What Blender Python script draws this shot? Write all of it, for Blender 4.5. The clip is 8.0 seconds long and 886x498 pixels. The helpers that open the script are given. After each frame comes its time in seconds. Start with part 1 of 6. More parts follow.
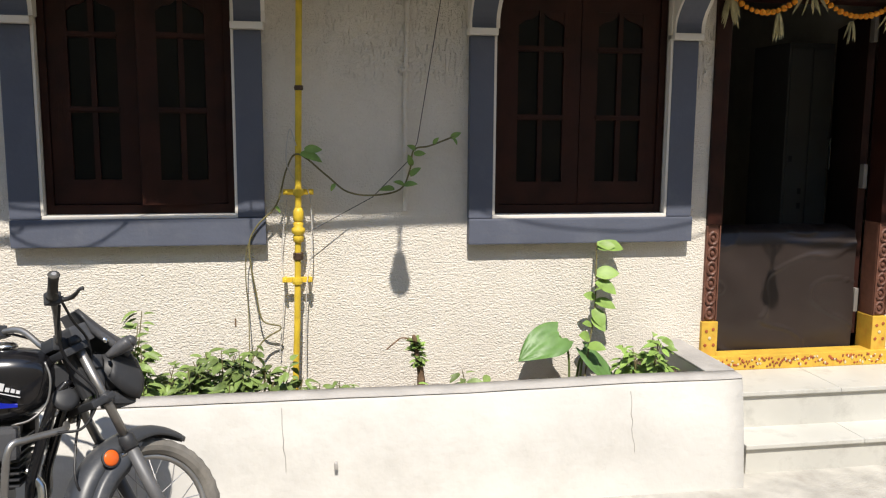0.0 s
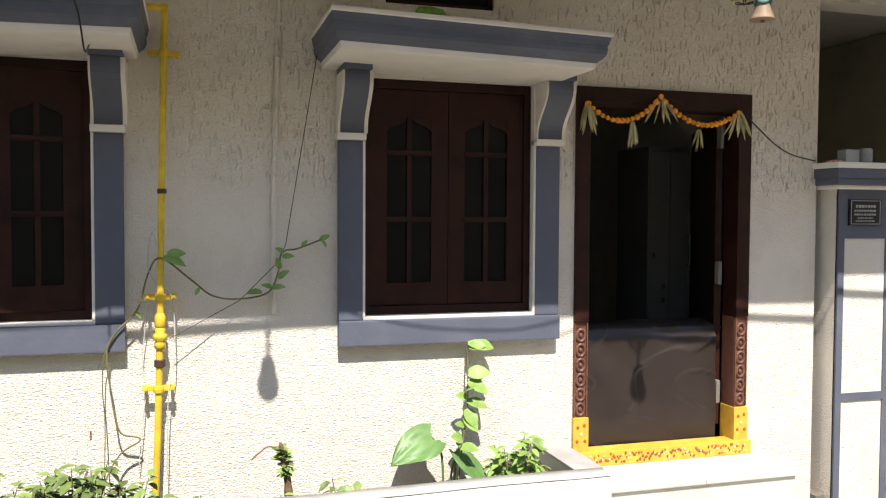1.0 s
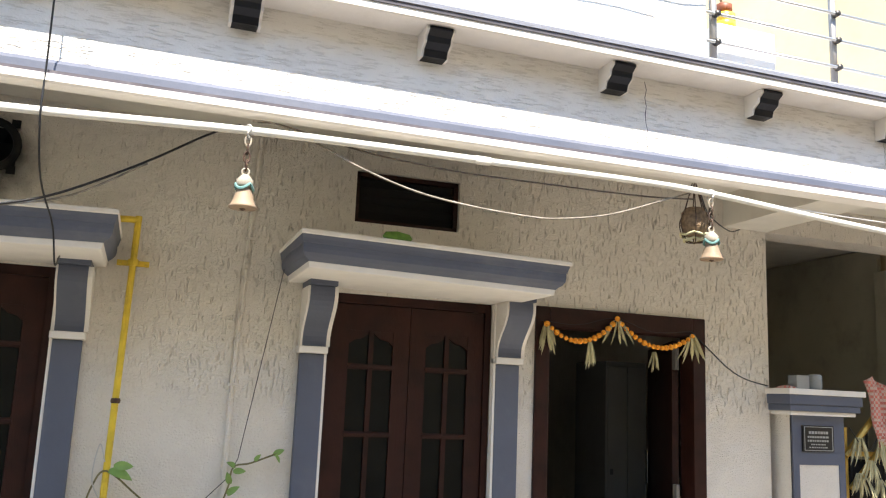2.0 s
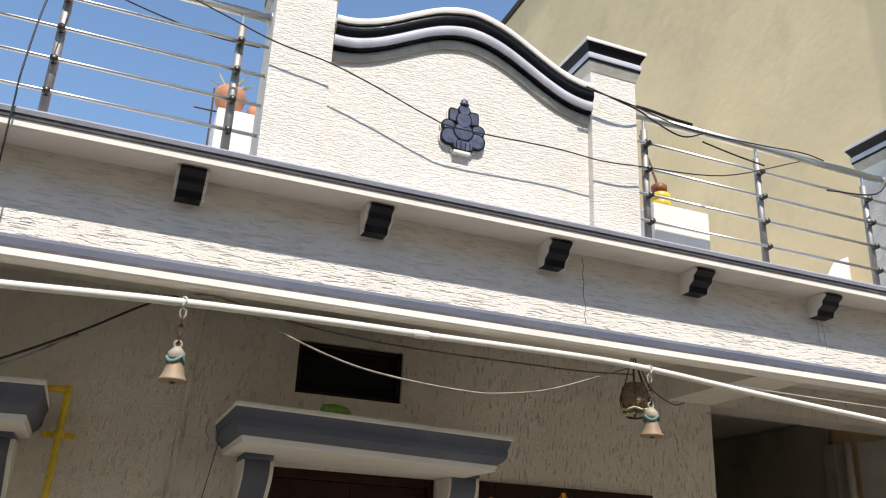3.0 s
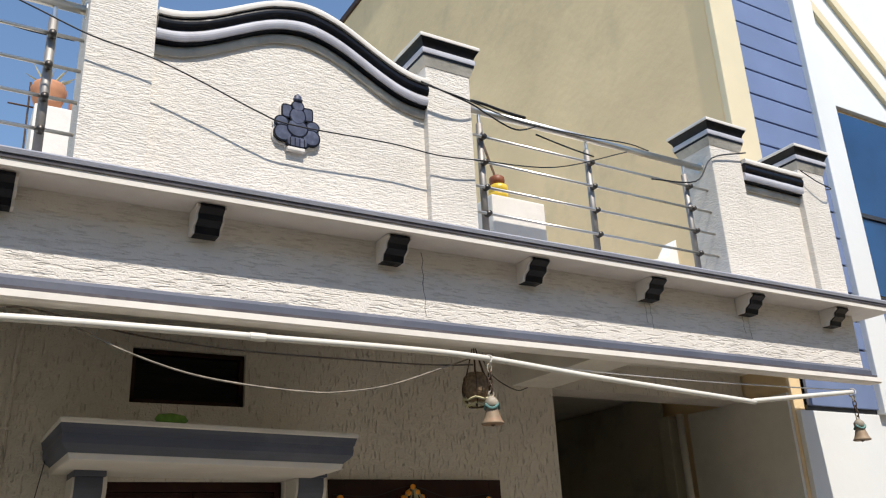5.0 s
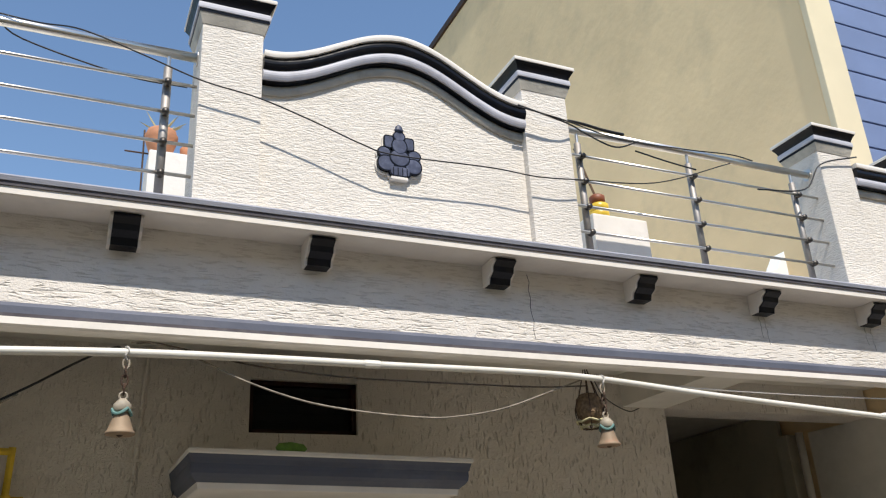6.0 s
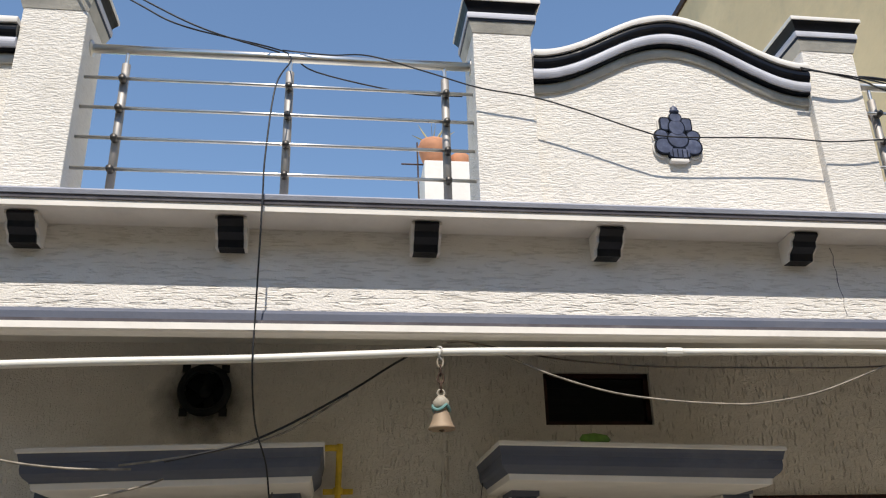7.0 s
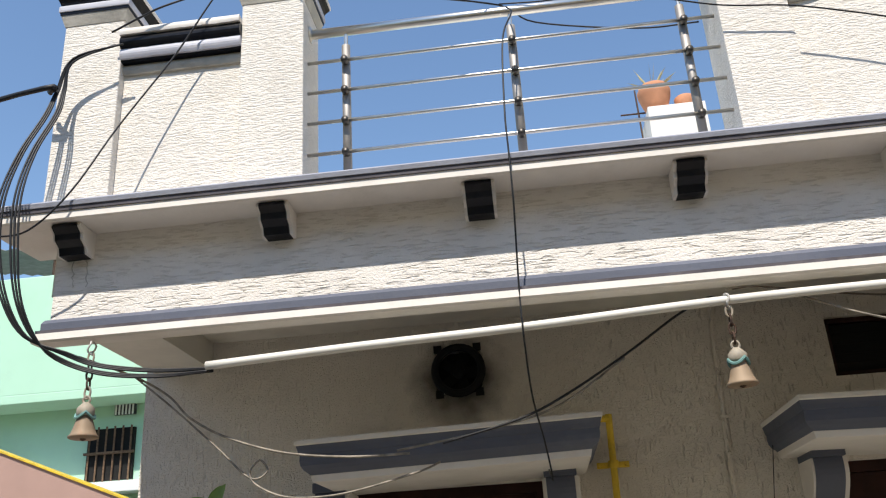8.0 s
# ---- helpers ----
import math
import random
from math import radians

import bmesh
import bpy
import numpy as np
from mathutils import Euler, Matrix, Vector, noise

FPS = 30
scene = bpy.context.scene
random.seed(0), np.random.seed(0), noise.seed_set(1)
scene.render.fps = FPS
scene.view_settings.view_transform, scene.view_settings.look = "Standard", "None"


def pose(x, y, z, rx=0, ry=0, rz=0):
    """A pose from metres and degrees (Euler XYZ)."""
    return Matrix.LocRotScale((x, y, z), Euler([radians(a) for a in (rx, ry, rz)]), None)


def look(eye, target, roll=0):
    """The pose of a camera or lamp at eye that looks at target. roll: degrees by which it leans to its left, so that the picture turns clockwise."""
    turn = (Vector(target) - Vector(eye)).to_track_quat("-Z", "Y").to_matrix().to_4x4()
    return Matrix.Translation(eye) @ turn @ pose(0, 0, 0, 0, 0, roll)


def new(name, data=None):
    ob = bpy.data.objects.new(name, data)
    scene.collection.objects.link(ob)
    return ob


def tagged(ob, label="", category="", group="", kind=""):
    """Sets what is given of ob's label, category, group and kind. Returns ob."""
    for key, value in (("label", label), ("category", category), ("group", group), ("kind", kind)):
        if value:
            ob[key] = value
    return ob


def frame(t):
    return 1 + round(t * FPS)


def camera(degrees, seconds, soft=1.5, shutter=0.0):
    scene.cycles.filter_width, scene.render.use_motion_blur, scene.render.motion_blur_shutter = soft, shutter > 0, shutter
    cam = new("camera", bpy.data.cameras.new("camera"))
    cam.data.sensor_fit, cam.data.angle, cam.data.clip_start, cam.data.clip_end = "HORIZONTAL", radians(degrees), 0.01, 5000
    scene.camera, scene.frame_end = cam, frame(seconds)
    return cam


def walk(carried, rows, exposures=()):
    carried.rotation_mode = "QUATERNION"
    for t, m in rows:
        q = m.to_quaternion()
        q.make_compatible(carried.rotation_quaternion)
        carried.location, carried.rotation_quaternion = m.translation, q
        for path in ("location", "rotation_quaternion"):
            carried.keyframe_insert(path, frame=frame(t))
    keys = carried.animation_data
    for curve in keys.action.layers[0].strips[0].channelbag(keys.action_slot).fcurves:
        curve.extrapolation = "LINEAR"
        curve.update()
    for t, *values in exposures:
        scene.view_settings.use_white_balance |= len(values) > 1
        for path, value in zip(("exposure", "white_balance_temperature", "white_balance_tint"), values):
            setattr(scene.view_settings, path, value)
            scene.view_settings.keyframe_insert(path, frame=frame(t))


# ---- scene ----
cam = camera(55.0, 8.0, soft=1.2)
PATH = [
    (0, (0.417, -4.378, 1.714), (0.75, -2.426, 1.431), 0.4),
    (0.5, (0.513, -4.388, 1.755), (0.983, -2.456, 1.537), 0.3),
    (1, (0.548, -4.402, 1.783), (1.121, -2.487, 1.708), 0.3),
    (1.5, (0.536, -4.423, 1.888), (1.16, -2.526, 2.005), 1.0),
    (2, (0.52, -4.452, 1.969), (1.164, -2.591, 2.317), 2.4),
    (2.2, (0.519, -4.458, 1.988), (1.172, -2.619, 2.427), 2.7),
    (3.5, (0.675, -4.541, 2.047), (1.373, -2.835, 2.822), 3.1),
    (4, (0.688, -4.552, 2.068), (1.522, -2.889, 2.802), 1.1),
    (5.3, (0.693, -4.548, 2.055), (1.677, -2.951, 2.748), -3.1),
    (5.5, (0.673, -4.558, 2.05), (1.619, -2.945, 2.761), -3.4),
    (6, (0.621, -4.521, 2.047), (1.404, -2.844, 2.805), -3.2),
    (6.5, (0.567, -4.51, 2.062), (1.076, -2.738, 2.839), -2.1),
    (7, (0.418, -4.482, 2.043), (0.66, -2.65, 2.808), -1.5),
    (7.5, (0.269, -4.391, 2.05), (0.272, -2.534, 2.793), -2.0),
    (8, (0.105, -4.188, 2.056), (-0.073, -2.342, 2.803), -3.5),
]
walk(cam, [(t, look(eye, target, roll)) for t, eye, target, roll in PATH],
     exposures=[(0, 0.3), (0.5, 0.4), (1.0, 0.8), (1.5, 1.6), (2.2, 1.45), (2.7, 0.75), (3.3, 0.08), (4.2, 0.05), (5.5, 0.11), (6.5, 0.09), (7.0, 0.09), (8.0, 0.26)])

# ---- light: a high sun behind the camera, clear blue sky ----
SUN_WAY = Vector((0.096, 1.119, -1.74)).normalized()
world = bpy.data.worlds.new("sky")
scene.world = world
world.use_nodes = True
wn = world.node_tree.nodes
sky = wn.new("ShaderNodeTexSky")
sky.sky_type = "NISHITA"
sky.sun_disc = False
sky.sun_elevation = math.asin(-SUN_WAY.z)
sky.sun_rotation = math.atan2(-SUN_WAY.x, -SUN_WAY.y)
sky.altitude = 500
sky.air_density, sky.dust_density, sky.ozone_density = 1.35, 0.2, 4.0
world.node_tree.links.new(sky.outputs[0], wn["Background"].inputs[0])
wn["Background"].inputs[1].default_value = 0.15
sun_data = bpy.data.lights.new("sun", "SUN")
sun_data.energy, sun_data.angle, sun_data.color = 5.0, radians(0.53), (1.0, 0.932, 0.832)
sun_lamp = new("sun", sun_data)
sun_lamp.matrix_world = look((0, 0, 30), Vector((0, 0, 30)) + SUN_WAY)

# ---- materials ----
def mat(name, color, rough=0.7, metal=0.0, vary=0.12, scale=6.0, bump=0.0, bump_scale=60.0, stretch=(1, 1, 1),
        dirt=None, dirt_amount=0.0, dirt_scale=2.5, spec=0.4, island=0.0, coat=0.0):
    m = bpy.data.materials.new(name)
    m.use_nodes = True
    nt = m.node_tree
    n, l = nt.nodes, nt.links
    b = n["Principled BSDF"]
    b.inputs["Roughness"].default_value = rough
    b.inputs["Metallic"].default_value = metal
    b.inputs["Specular IOR Level"].default_value = spec
    b.inputs["Coat Weight"].default_value = coat
    geo = n.new("ShaderNodeNewGeometry")
    info = n.new("ShaderNodeObjectInfo")
    a = n.new("ShaderNodeTexNoise")
    a.inputs["Scale"].default_value, a.inputs["Detail"].default_value = scale, 8
    l.new(geo.outputs["Position"], a.inputs["Vector"])
    ramp = n.new("ShaderNodeMapRange")
    ramp.inputs[1].default_value, ramp.inputs[2].default_value = 0.3, 0.7
    ramp.inputs[3].default_value, ramp.inputs[4].default_value = 1 - vary, 1 + vary
    l.new(a.outputs["Fac"], ramp.inputs[0])
    hs = n.new("ShaderNodeHueSaturation")
    hs.inputs["Color"].default_value = (*color, 1)
    value = ramp.outputs[0]
    if island:
        mul = n.new("ShaderNodeMath")
        mul.operation = "MULTIPLY_ADD"
        mul.inputs[1].default_value = 2 * island
        mul.inputs[2].default_value = -island
        l.new(geo.outputs["Random Per Island"], mul.inputs[0])
        add = n.new("ShaderNodeMath")
        l.new(mul.outputs[0], add.inputs[0])
        l.new(value, add.inputs[1])
        mul2 = n.new("ShaderNodeMath")
        mul2.operation = "MULTIPLY_ADD"
        mul2.inputs[1].default_value = island
        l.new(info.outputs["Random"], mul2.inputs[0])
        l.new(add.outputs[0], mul2.inputs[2])
        value = mul2.outputs[0]
    l.new(value, hs.inputs["Value"])
    out = hs.outputs[0]
    if dirt:
        d = n.new("ShaderNodeTexNoise")
        d.inputs["Scale"].default_value, d.inputs["Detail"].default_value = dirt_scale, 10
        d.inputs["Roughness"].default_value = 0.7
        l.new(geo.outputs["Position"], d.inputs["Vector"])
        r = n.new("ShaderNodeMapRange")
        r.inputs[1].default_value, r.inputs[2].default_value = 0.52, 0.78
        r.inputs[4].default_value = dirt_amount
        l.new(d.outputs["Fac"], r.inputs[0])
        mix = n.new("ShaderNodeMix")
        mix.data_type = "RGBA"
        mix.inputs[7].default_value = (*dirt, 1)
        l.new(r.outputs[0], mix.inputs[0])
        l.new(out, mix.inputs[6])
        out = mix.outputs[2]
    l.new(out, b.inputs["Base Color"])
    if bump:
        mp = n.new("ShaderNodeMapping")
        mp.inputs["Scale"].default_value = stretch
        l.new(geo.outputs["Position"], mp.inputs["Vector"])
        t = n.new("ShaderNodeTexNoise")
        t.inputs["Scale"].default_value, t.inputs["Detail"].default_value = bump_scale, 5
        l.new(mp.outputs[0], t.inputs["Vector"])
        bp = n.new("ShaderNodeBump")
        bp.inputs["Strength"].default_value, bp.inputs["Distance"].default_value = bump, 0.01
        l.new(t.outputs["Fac"], bp.inputs["Height"])
        l.new(bp.outputs[0], b.inputs["Normal"])
    return m


def stucco(name, color, split=None, deep=False):
    """Trowelled white plaster with short gouges: lying strokes, and upright ones above the height split."""
    m = mat(name, color, rough=0.85, vary=0.05, scale=3.0, dirt=(0.45, 0.4, 0.32), dirt_amount=0.3, dirt_scale=1.7, spec=0.2)
    n, l = m.node_tree.nodes, m.node_tree.links
    geo = n.new("ShaderNodeNewGeometry")

    def strokes(scale, low, high, seed):
        mp = n.new("ShaderNodeMapping")
        mp.inputs["Scale"].default_value = scale
        mp.inputs["Location"].default_value = (seed, seed, seed)
        l.new(geo.outputs["Position"], mp.inputs["Vector"])
        t = n.new("ShaderNodeTexNoise")
        t.inputs["Scale"].default_value, t.inputs["Detail"].default_value = 1.0, 2.5
        t.inputs["Distortion"].default_value = 0.6
        l.new(mp.outputs[0], t.inputs["Vector"])
        r = n.new("ShaderNodeMapRange")
        r.inputs[1].default_value, r.inputs[2].default_value = low, high
        l.new(t.outputs["Fac"], r.inputs[0])
        return r.outputs[0]

    def mixed(f, x, y):
        mx = n.new("ShaderNodeMix")
        l.new(f, mx.inputs[0])
        l.new(x, mx.inputs[2])
        l.new(y, mx.inputs[3])
        return mx.outputs[0]

    lying = strokes((27, 27, 120), 0.33, 0.6, 0.0) if not deep else strokes((13, 13, 95), 0.35, 0.48, 0.0)
    out = lying
    if split is not None:
        lying = strokes((26, 26, 125), 0.33, 0.58, 0.0)
        upright = strokes((80, 80, 16), 0.345, 0.41, 3.0)
        sep = n.new("ShaderNodeSeparateXYZ")
        l.new(geo.outputs["Position"], sep.inputs[0])
        st = n.new("ShaderNodeMapRange")
        st.inputs[1].default_value, st.inputs[2].default_value = split - 0.06, split + 0.06
        l.new(sep.outputs["Z"], st.inputs[0])
        strong, soft_ = n.new("ShaderNodeMath"), n.new("ShaderNodeMath")
        strong.operation, soft_.operation = "MULTIPLY", "MULTIPLY_ADD"
        soft_.inputs[2].default_value = 0.17
        strong.inputs[1].default_value, soft_.inputs[1].default_value = 2.1, 0.16
        l.new(upright, strong.inputs[0])
        l.new(lying, soft_.inputs[0])
        # the gouges are faint at the kitchen end and bold round the doorway
        bold = n.new("ShaderNodeMapRange")
        bold.inputs[1].default_value, bold.inputs[2].default_value = 0.4, 1.7
        bold.inputs[3].default_value, bold.inputs[4].default_value = 0.35, 1.0
        l.new(sep.outputs["X"], bold.inputs[0])
        both = n.new("ShaderNodeMath")
        both.operation = "MULTIPLY"
        l.new(st.outputs[0], both.inputs[0])
        l.new(bold.outputs[0], both.inputs[1])
        out = mixed(both.outputs[0], soft_.outputs[0], strong.outputs[0])
    fine = strokes((95, 95, 110), 0.25, 0.75, 7.0)
    tot = n.new("ShaderNodeMath")
    tot.operation = "MULTIPLY_ADD"
    tot.inputs[1].default_value = 0.35 if deep else 0.6
    l.new(fine, tot.inputs[0])
    l.new(out, tot.inputs[2])
    bp = n.new("ShaderNodeBump")
    bp.inputs["Strength"].default_value = 0.9 if split is not None else (0.6 if deep else 0.40)
    bp.inputs["Distance"].default_value = 0.0095
    l.new(tot.outputs[0], bp.inputs["Height"])
    b = n["Principled BSDF"]
    l.new(bp.outputs[0], b.inputs["Normal"])
    # darker brown mixed into the gouges
    gouge_tone = n.new("ShaderNodeMapRange")
    gouge_tone.inputs[1].default_value, gouge_tone.inputs[2].default_value = (0.0, 1.0) if split is None else (0.0, 0.16)
    gouge_tone.inputs[3].default_value, gouge_tone.inputs[4].default_value = (0.22 if deep else 0.12) if split is None else 0.42, 0.0
    l.new(out, gouge_tone.inputs[0])
    mx = n.new("ShaderNodeMix")
    mx.data_type = "RGBA"
    mx.inputs[7].default_value = (0.30, 0.255, 0.19, 1)
    l.new(gouge_tone.outputs[0], mx.inputs[0])
    l.new(b.inputs["Base Color"].links[0].from_socket, mx.inputs[6])
    l.new(mx.outputs[2], b.inputs["Base Color"])
    return m


WHITE = (0.775, 0.722, 0.645)
M_WALL = stucco("textured_white_plaster", WHITE, split=1.95)
M_FACE = stucco("combed_white_plaster", (0.785, 0.738, 0.67))
M_BEAM = stucco("deep_combed_white_plaster", (0.785, 0.742, 0.69), deep=True)
M_PAINT = mat("smooth_white_paint", (0.78, 0.735, 0.675), 0.7, vary=0.05, bump=0.15, bump_scale=40, dirt=(0.4, 0.37, 0.32), dirt_amount=0.35)
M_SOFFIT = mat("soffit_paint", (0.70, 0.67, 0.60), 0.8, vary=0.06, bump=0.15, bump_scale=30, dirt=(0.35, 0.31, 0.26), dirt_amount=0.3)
M_GREY = mat("grey_blue_paint", (0.100, 0.111, 0.150), 0.6, vary=0.10, scale=3, bump=0.15, bump_scale=50, dirt=(0.3, 0.3, 0.32), dirt_amount=0.25)
M_GREYLT = mat("weathered_grey_paint", (0.30, 0.31, 0.36), 0.7, vary=0.12, scale=5, bump=0.2, bump_scale=60, dirt=(0.12, 0.12, 0.14), dirt_amount=0.6)
M_PALE = mat("pale_lavender_paint", (0.52, 0.52, 0.57), 0.6, vary=0.12, scale=6, dirt=(0.2, 0.2, 0.22), dirt_amount=0.5)
M_LINE = mat("dark_grey_line_paint_and_shadow", (0.09, 0.082, 0.095), 0.7, vary=0.25, scale=8, dirt=(0.3, 0.29, 0.3), dirt_amount=0.4, dirt_scale=6)
M_NAVY = mat("glossy_navy_black_paint", (0.005, 0.0055, 0.009), 0.3, vary=0.3, scale=6, bump=0.25, bump_scale=22, dirt=(0.035, 0.035, 0.042), dirt_amount=0.3, dirt_scale=8, spec=0.22)
M_NECK = mat("weathered_grey_brown_moulding", (0.46, 0.43, 0.37), 0.8, vary=0.2, scale=7, bump=0.3, bump_scale=45, dirt=(0.09, 0.085, 0.08), dirt_amount=0.75, dirt_scale=4)
M_WOOD = mat("dark_brown_polished_wood", (0.027, 0.0078, 0.005), 0.5, vary=0.35, scale=9, bump=0.15, bump_scale=30, stretch=(6, 6, 1), dirt=(0.014, 0.007, 0.007), dirt_amount=0.6, spec=0.22)
M_CARVE = mat("carved_brown_wood", (0.14, 0.06, 0.04), 0.5, vary=0.25, scale=20, dirt=(0.04, 0.015, 0.01), dirt_amount=0.6, dirt_scale=30)
M_PANE = mat("dark_window_glass", (0.006, 0.0065, 0.006), 0.12, vary=0.3, scale=3, spec=0.14)
M_YELLOW = mat("yellow_gas_pipe_paint", (0.70, 0.49, 0.04), 0.45, vary=0.15, scale=15, dirt=(0.25, 0.14, 0.05), dirt_amount=0.7, dirt_scale=9)
M_TURMERIC = mat("yellow_painted_threshold", (0.62, 0.39, 0.05), 0.6, vary=0.15, scale=12, dirt=(0.65, 0.12, 0.03), dirt_amount=0.5, dirt_scale=25)
M_RED = mat("red_paint_dots", (0.34, 0.09, 0.03), 0.6, vary=0.2)
M_CREAMDOT = mat("pale_flower_paint", (0.58, 0.50, 0.32), 0.6, vary=0.2)
M_PVC = mat("white_pvc_pipe", (0.72, 0.70, 0.64), 0.4, vary=0.06, dirt=(0.4, 0.36, 0.3), dirt_amount=0.4)
M_MARBLE = mat("grey_white_marble", (0.54, 0.53, 0.49), 0.4, vary=0.12, scale=2.5, dirt=(0.26, 0.25, 0.23), dirt_amount=0.75, dirt_scale=5)
M_PLANTER = mat("whitewashed_cement", (0.60, 0.585, 0.555), 0.85, vary=0.10, scale=2.2, bump=0.35, bump_scale=25, dirt=(0.40, 0.38, 0.34), dirt_amount=0.5, dirt_scale=1.6)
M_RIM = mat("grey_cement_rim", (0.40, 0.38, 0.36), 0.9, vary=0.15, bump=0.4, bump_scale=60, dirt=(0.2, 0.18, 0.16), dirt_amount=0.5)
M_SOIL = mat("dry_soil", (0.09, 0.06, 0.045), 0.95, vary=0.4, scale=30, bump=0.9, bump_scale=50)
M_APRON = mat("pale_cement_apron", (0.42, 0.40, 0.36), 0.9, vary=0.2, scale=6, bump=0.5, bump_scale=60, dirt=(0.2, 0.17, 0.14), dirt_amount=0.6, dirt_scale=5)
M_ROAD = mat("pale_concrete_road", (0.18, 0.155, 0.128), 0.9, vary=0.15, scale=1.5, bump=0.4, bump_scale=40, dirt=(0.2, 0.18, 0.16), dirt_amount=0.5, dirt_scale=0.9)
M_LEAF = mat("green_leaf", (0.14, 0.20, 0.055), 0.5, vary=0.3, scale=20, island=0.35)
M_LEAFLT = mat("yellow_green_leaf", (0.20, 0.31, 0.07), 0.5, vary=0.2, scale=20, island=0.25)
M_LEAFBIG = mat("broad_taro_leaf", (0.11, 0.21, 0.06), 0.45, vary=0.15, scale=18)
M_STEM = mat("brown_green_stem", (0.16, 0.14, 0.06), 0.8, vary=0.3, scale=30)
M_BARK = mat("dry_brown_bark", (0.16, 0.10, 0.06), 0.9, vary=0.4, scale=40, bump=0.5)
M_WIRE = mat("black_cable_rubber", (0.012, 0.012, 0.014), 0.5, vary=0.2)
M_WIREW = mat("white_cable_sheath", (0.55, 0.53, 0.50), 0.5, vary=0.2)
M_CABLEBEIGE = mat("dusty_beige_cable", (0.25, 0.22, 0.18), 0.6, vary=0.5, scale=25)
M_CABLEBROWN = mat("dusty_brown_cable", (0.10, 0.08, 0.062), 0.7, vary=0.3, scale=15)
M_STEEL = mat("stainless_steel_tube", (0.74, 0.70, 0.64), 0.3, metal=1.0, vary=0.08)
M_STEELPOST = mat("brushed_steel_post", (0.36, 0.34, 0.32), 0.6, metal=0.8, vary=0.15)
M_COLLAR = mat("dark_steel_collar", (0.10, 0.09, 0.08), 0.4, metal=0.8, vary=0.2)
M_BELL = mat("brass_bell", (0.30, 0.22, 0.145), 0.65, metal=0.15, vary=0.2, dirt=(0.3, 0.12, 0.06), dirt_amount=0.6, dirt_scale=20)
M_BELLTOP = mat("pale_painted_bell_top", (0.32, 0.28, 0.22), 0.6, vary=0.2, scale=30, dirt=(0.3, 0.2, 0.1), dirt_amount=0.5, dirt_scale=25)
M_TEAL = mat("faded_teal_paint", (0.15, 0.29, 0.27), 0.7, vary=0.3)
M_RUST = mat("rusty_chain_iron", (0.075, 0.045, 0.03), 0.6, metal=0.4, vary=0.4, scale=40)
M_TERRA = mat("terracotta_pot", (0.52, 0.24, 0.13), 0.8, vary=0.15, scale=12)
M_BEIGE = mat("beige_rendered_wall", (0.83, 0.635, 0.375), 0.9, vary=0.09, scale=0.7, bump=0.45, bump_scale=7, dirt=(0.33, 0.29, 0.2), dirt_amount=0.35, dirt_scale=1.1)
M_CREAM = mat("cream_paint", (0.74, 0.64, 0.44), 0.8, vary=0.05, scale=2)
M_SLAT = mat("blue_grey_cladding", (0.17, 0.22, 0.37), 0.5, vary=0.08, scale=2, island=0.05)
M_BLUEGLASS = mat("blue_tinted_glass", (0.01, 0.05, 0.14), 0.06, vary=0.3, scale=1.5, spec=0.8)
M_NBWHITE = mat("neighbour_white_paint", (0.78, 0.79, 0.78), 0.75, vary=0.05, scale=1.0, bump=0.15, bump_scale=12)
M_GREEN = mat("mint_green_paint", (0.45, 0.70, 0.53), 0.85, vary=0.06, scale=0.8, dirt=(0.35, 0.5, 0.4), dirt_amount=0.3)
M_BOUNCE = mat("buff_bounce_wall", (0.70, 0.57, 0.37), 0.9, vary=0.12, scale=0.8, bump=0.2, bump_scale=8)
M_PINK = mat("dusty_pink_wall", (0.42, 0.27, 0.22), 0.9, vary=0.1, scale=1.5)
M_TIN = mat("grey_corrugated_sheet", (0.22, 0.22, 0.22), 0.6, metal=0.3, vary=0.2)
# near-black walls: the unlit rooms' shade is put into this colour
M_DARK = mat("room_shade_near_black", (0.055, 0.045, 0.035), 0.9, vary=0.1, scale=2)
# olive grey that carries the passage's shade in its base colour
M_DIM = mat("passage_shade_olive", (0.42, 0.395, 0.31), 0.9, vary=0.15, scale=1.5, dirt=(0.09, 0.08, 0.065), dirt_amount=0.5)
M_FLOOR = mat("interior_floor_tile", (0.2, 0.17, 0.14), 0.5, vary=0.1)
M_BLACK = mat("black_paint_and_void_shade", (0.012, 0.011, 0.010), 0.9, vary=0.2)
M_SOOT = mat("soot_black_fan_housing", (0.008, 0.008, 0.008), 0.9, vary=0.3)
M_SHEET = mat("brown_vinyl_cover", (0.030, 0.022, 0.020), 0.36, vary=0.15, scale=4)
M_STEELCAB = mat("grey_steel_cupboard_paint", (0.11, 0.11, 0.105), 0.5, vary=0.08)
M_MARIGOLD = mat("orange_marigold", (0.80, 0.32, 0.03), 0.85, vary=0.45, scale=50, island=0.2, bump=0.8, bump_scale=200)
M_DRYLEAF = mat("dry_mango_leaf", (0.42, 0.38, 0.22), 0.8, vary=0.3, scale=20, island=0.3)
M_CHROME = mat("worn_chrome", (0.65, 0.64, 0.62), 0.25, metal=1.0, vary=0.15, dirt=(0.3, 0.22, 0.15), dirt_amount=0.4, dirt_scale=15)
M_BIKEBLACK = mat("black_motorcycle_enamel", (0.010, 0.010, 0.012), 0.22, vary=0.2, coat=0.5, dirt=(0.10, 0.09, 0.08), dirt_amount=0.25, dirt_scale=8)
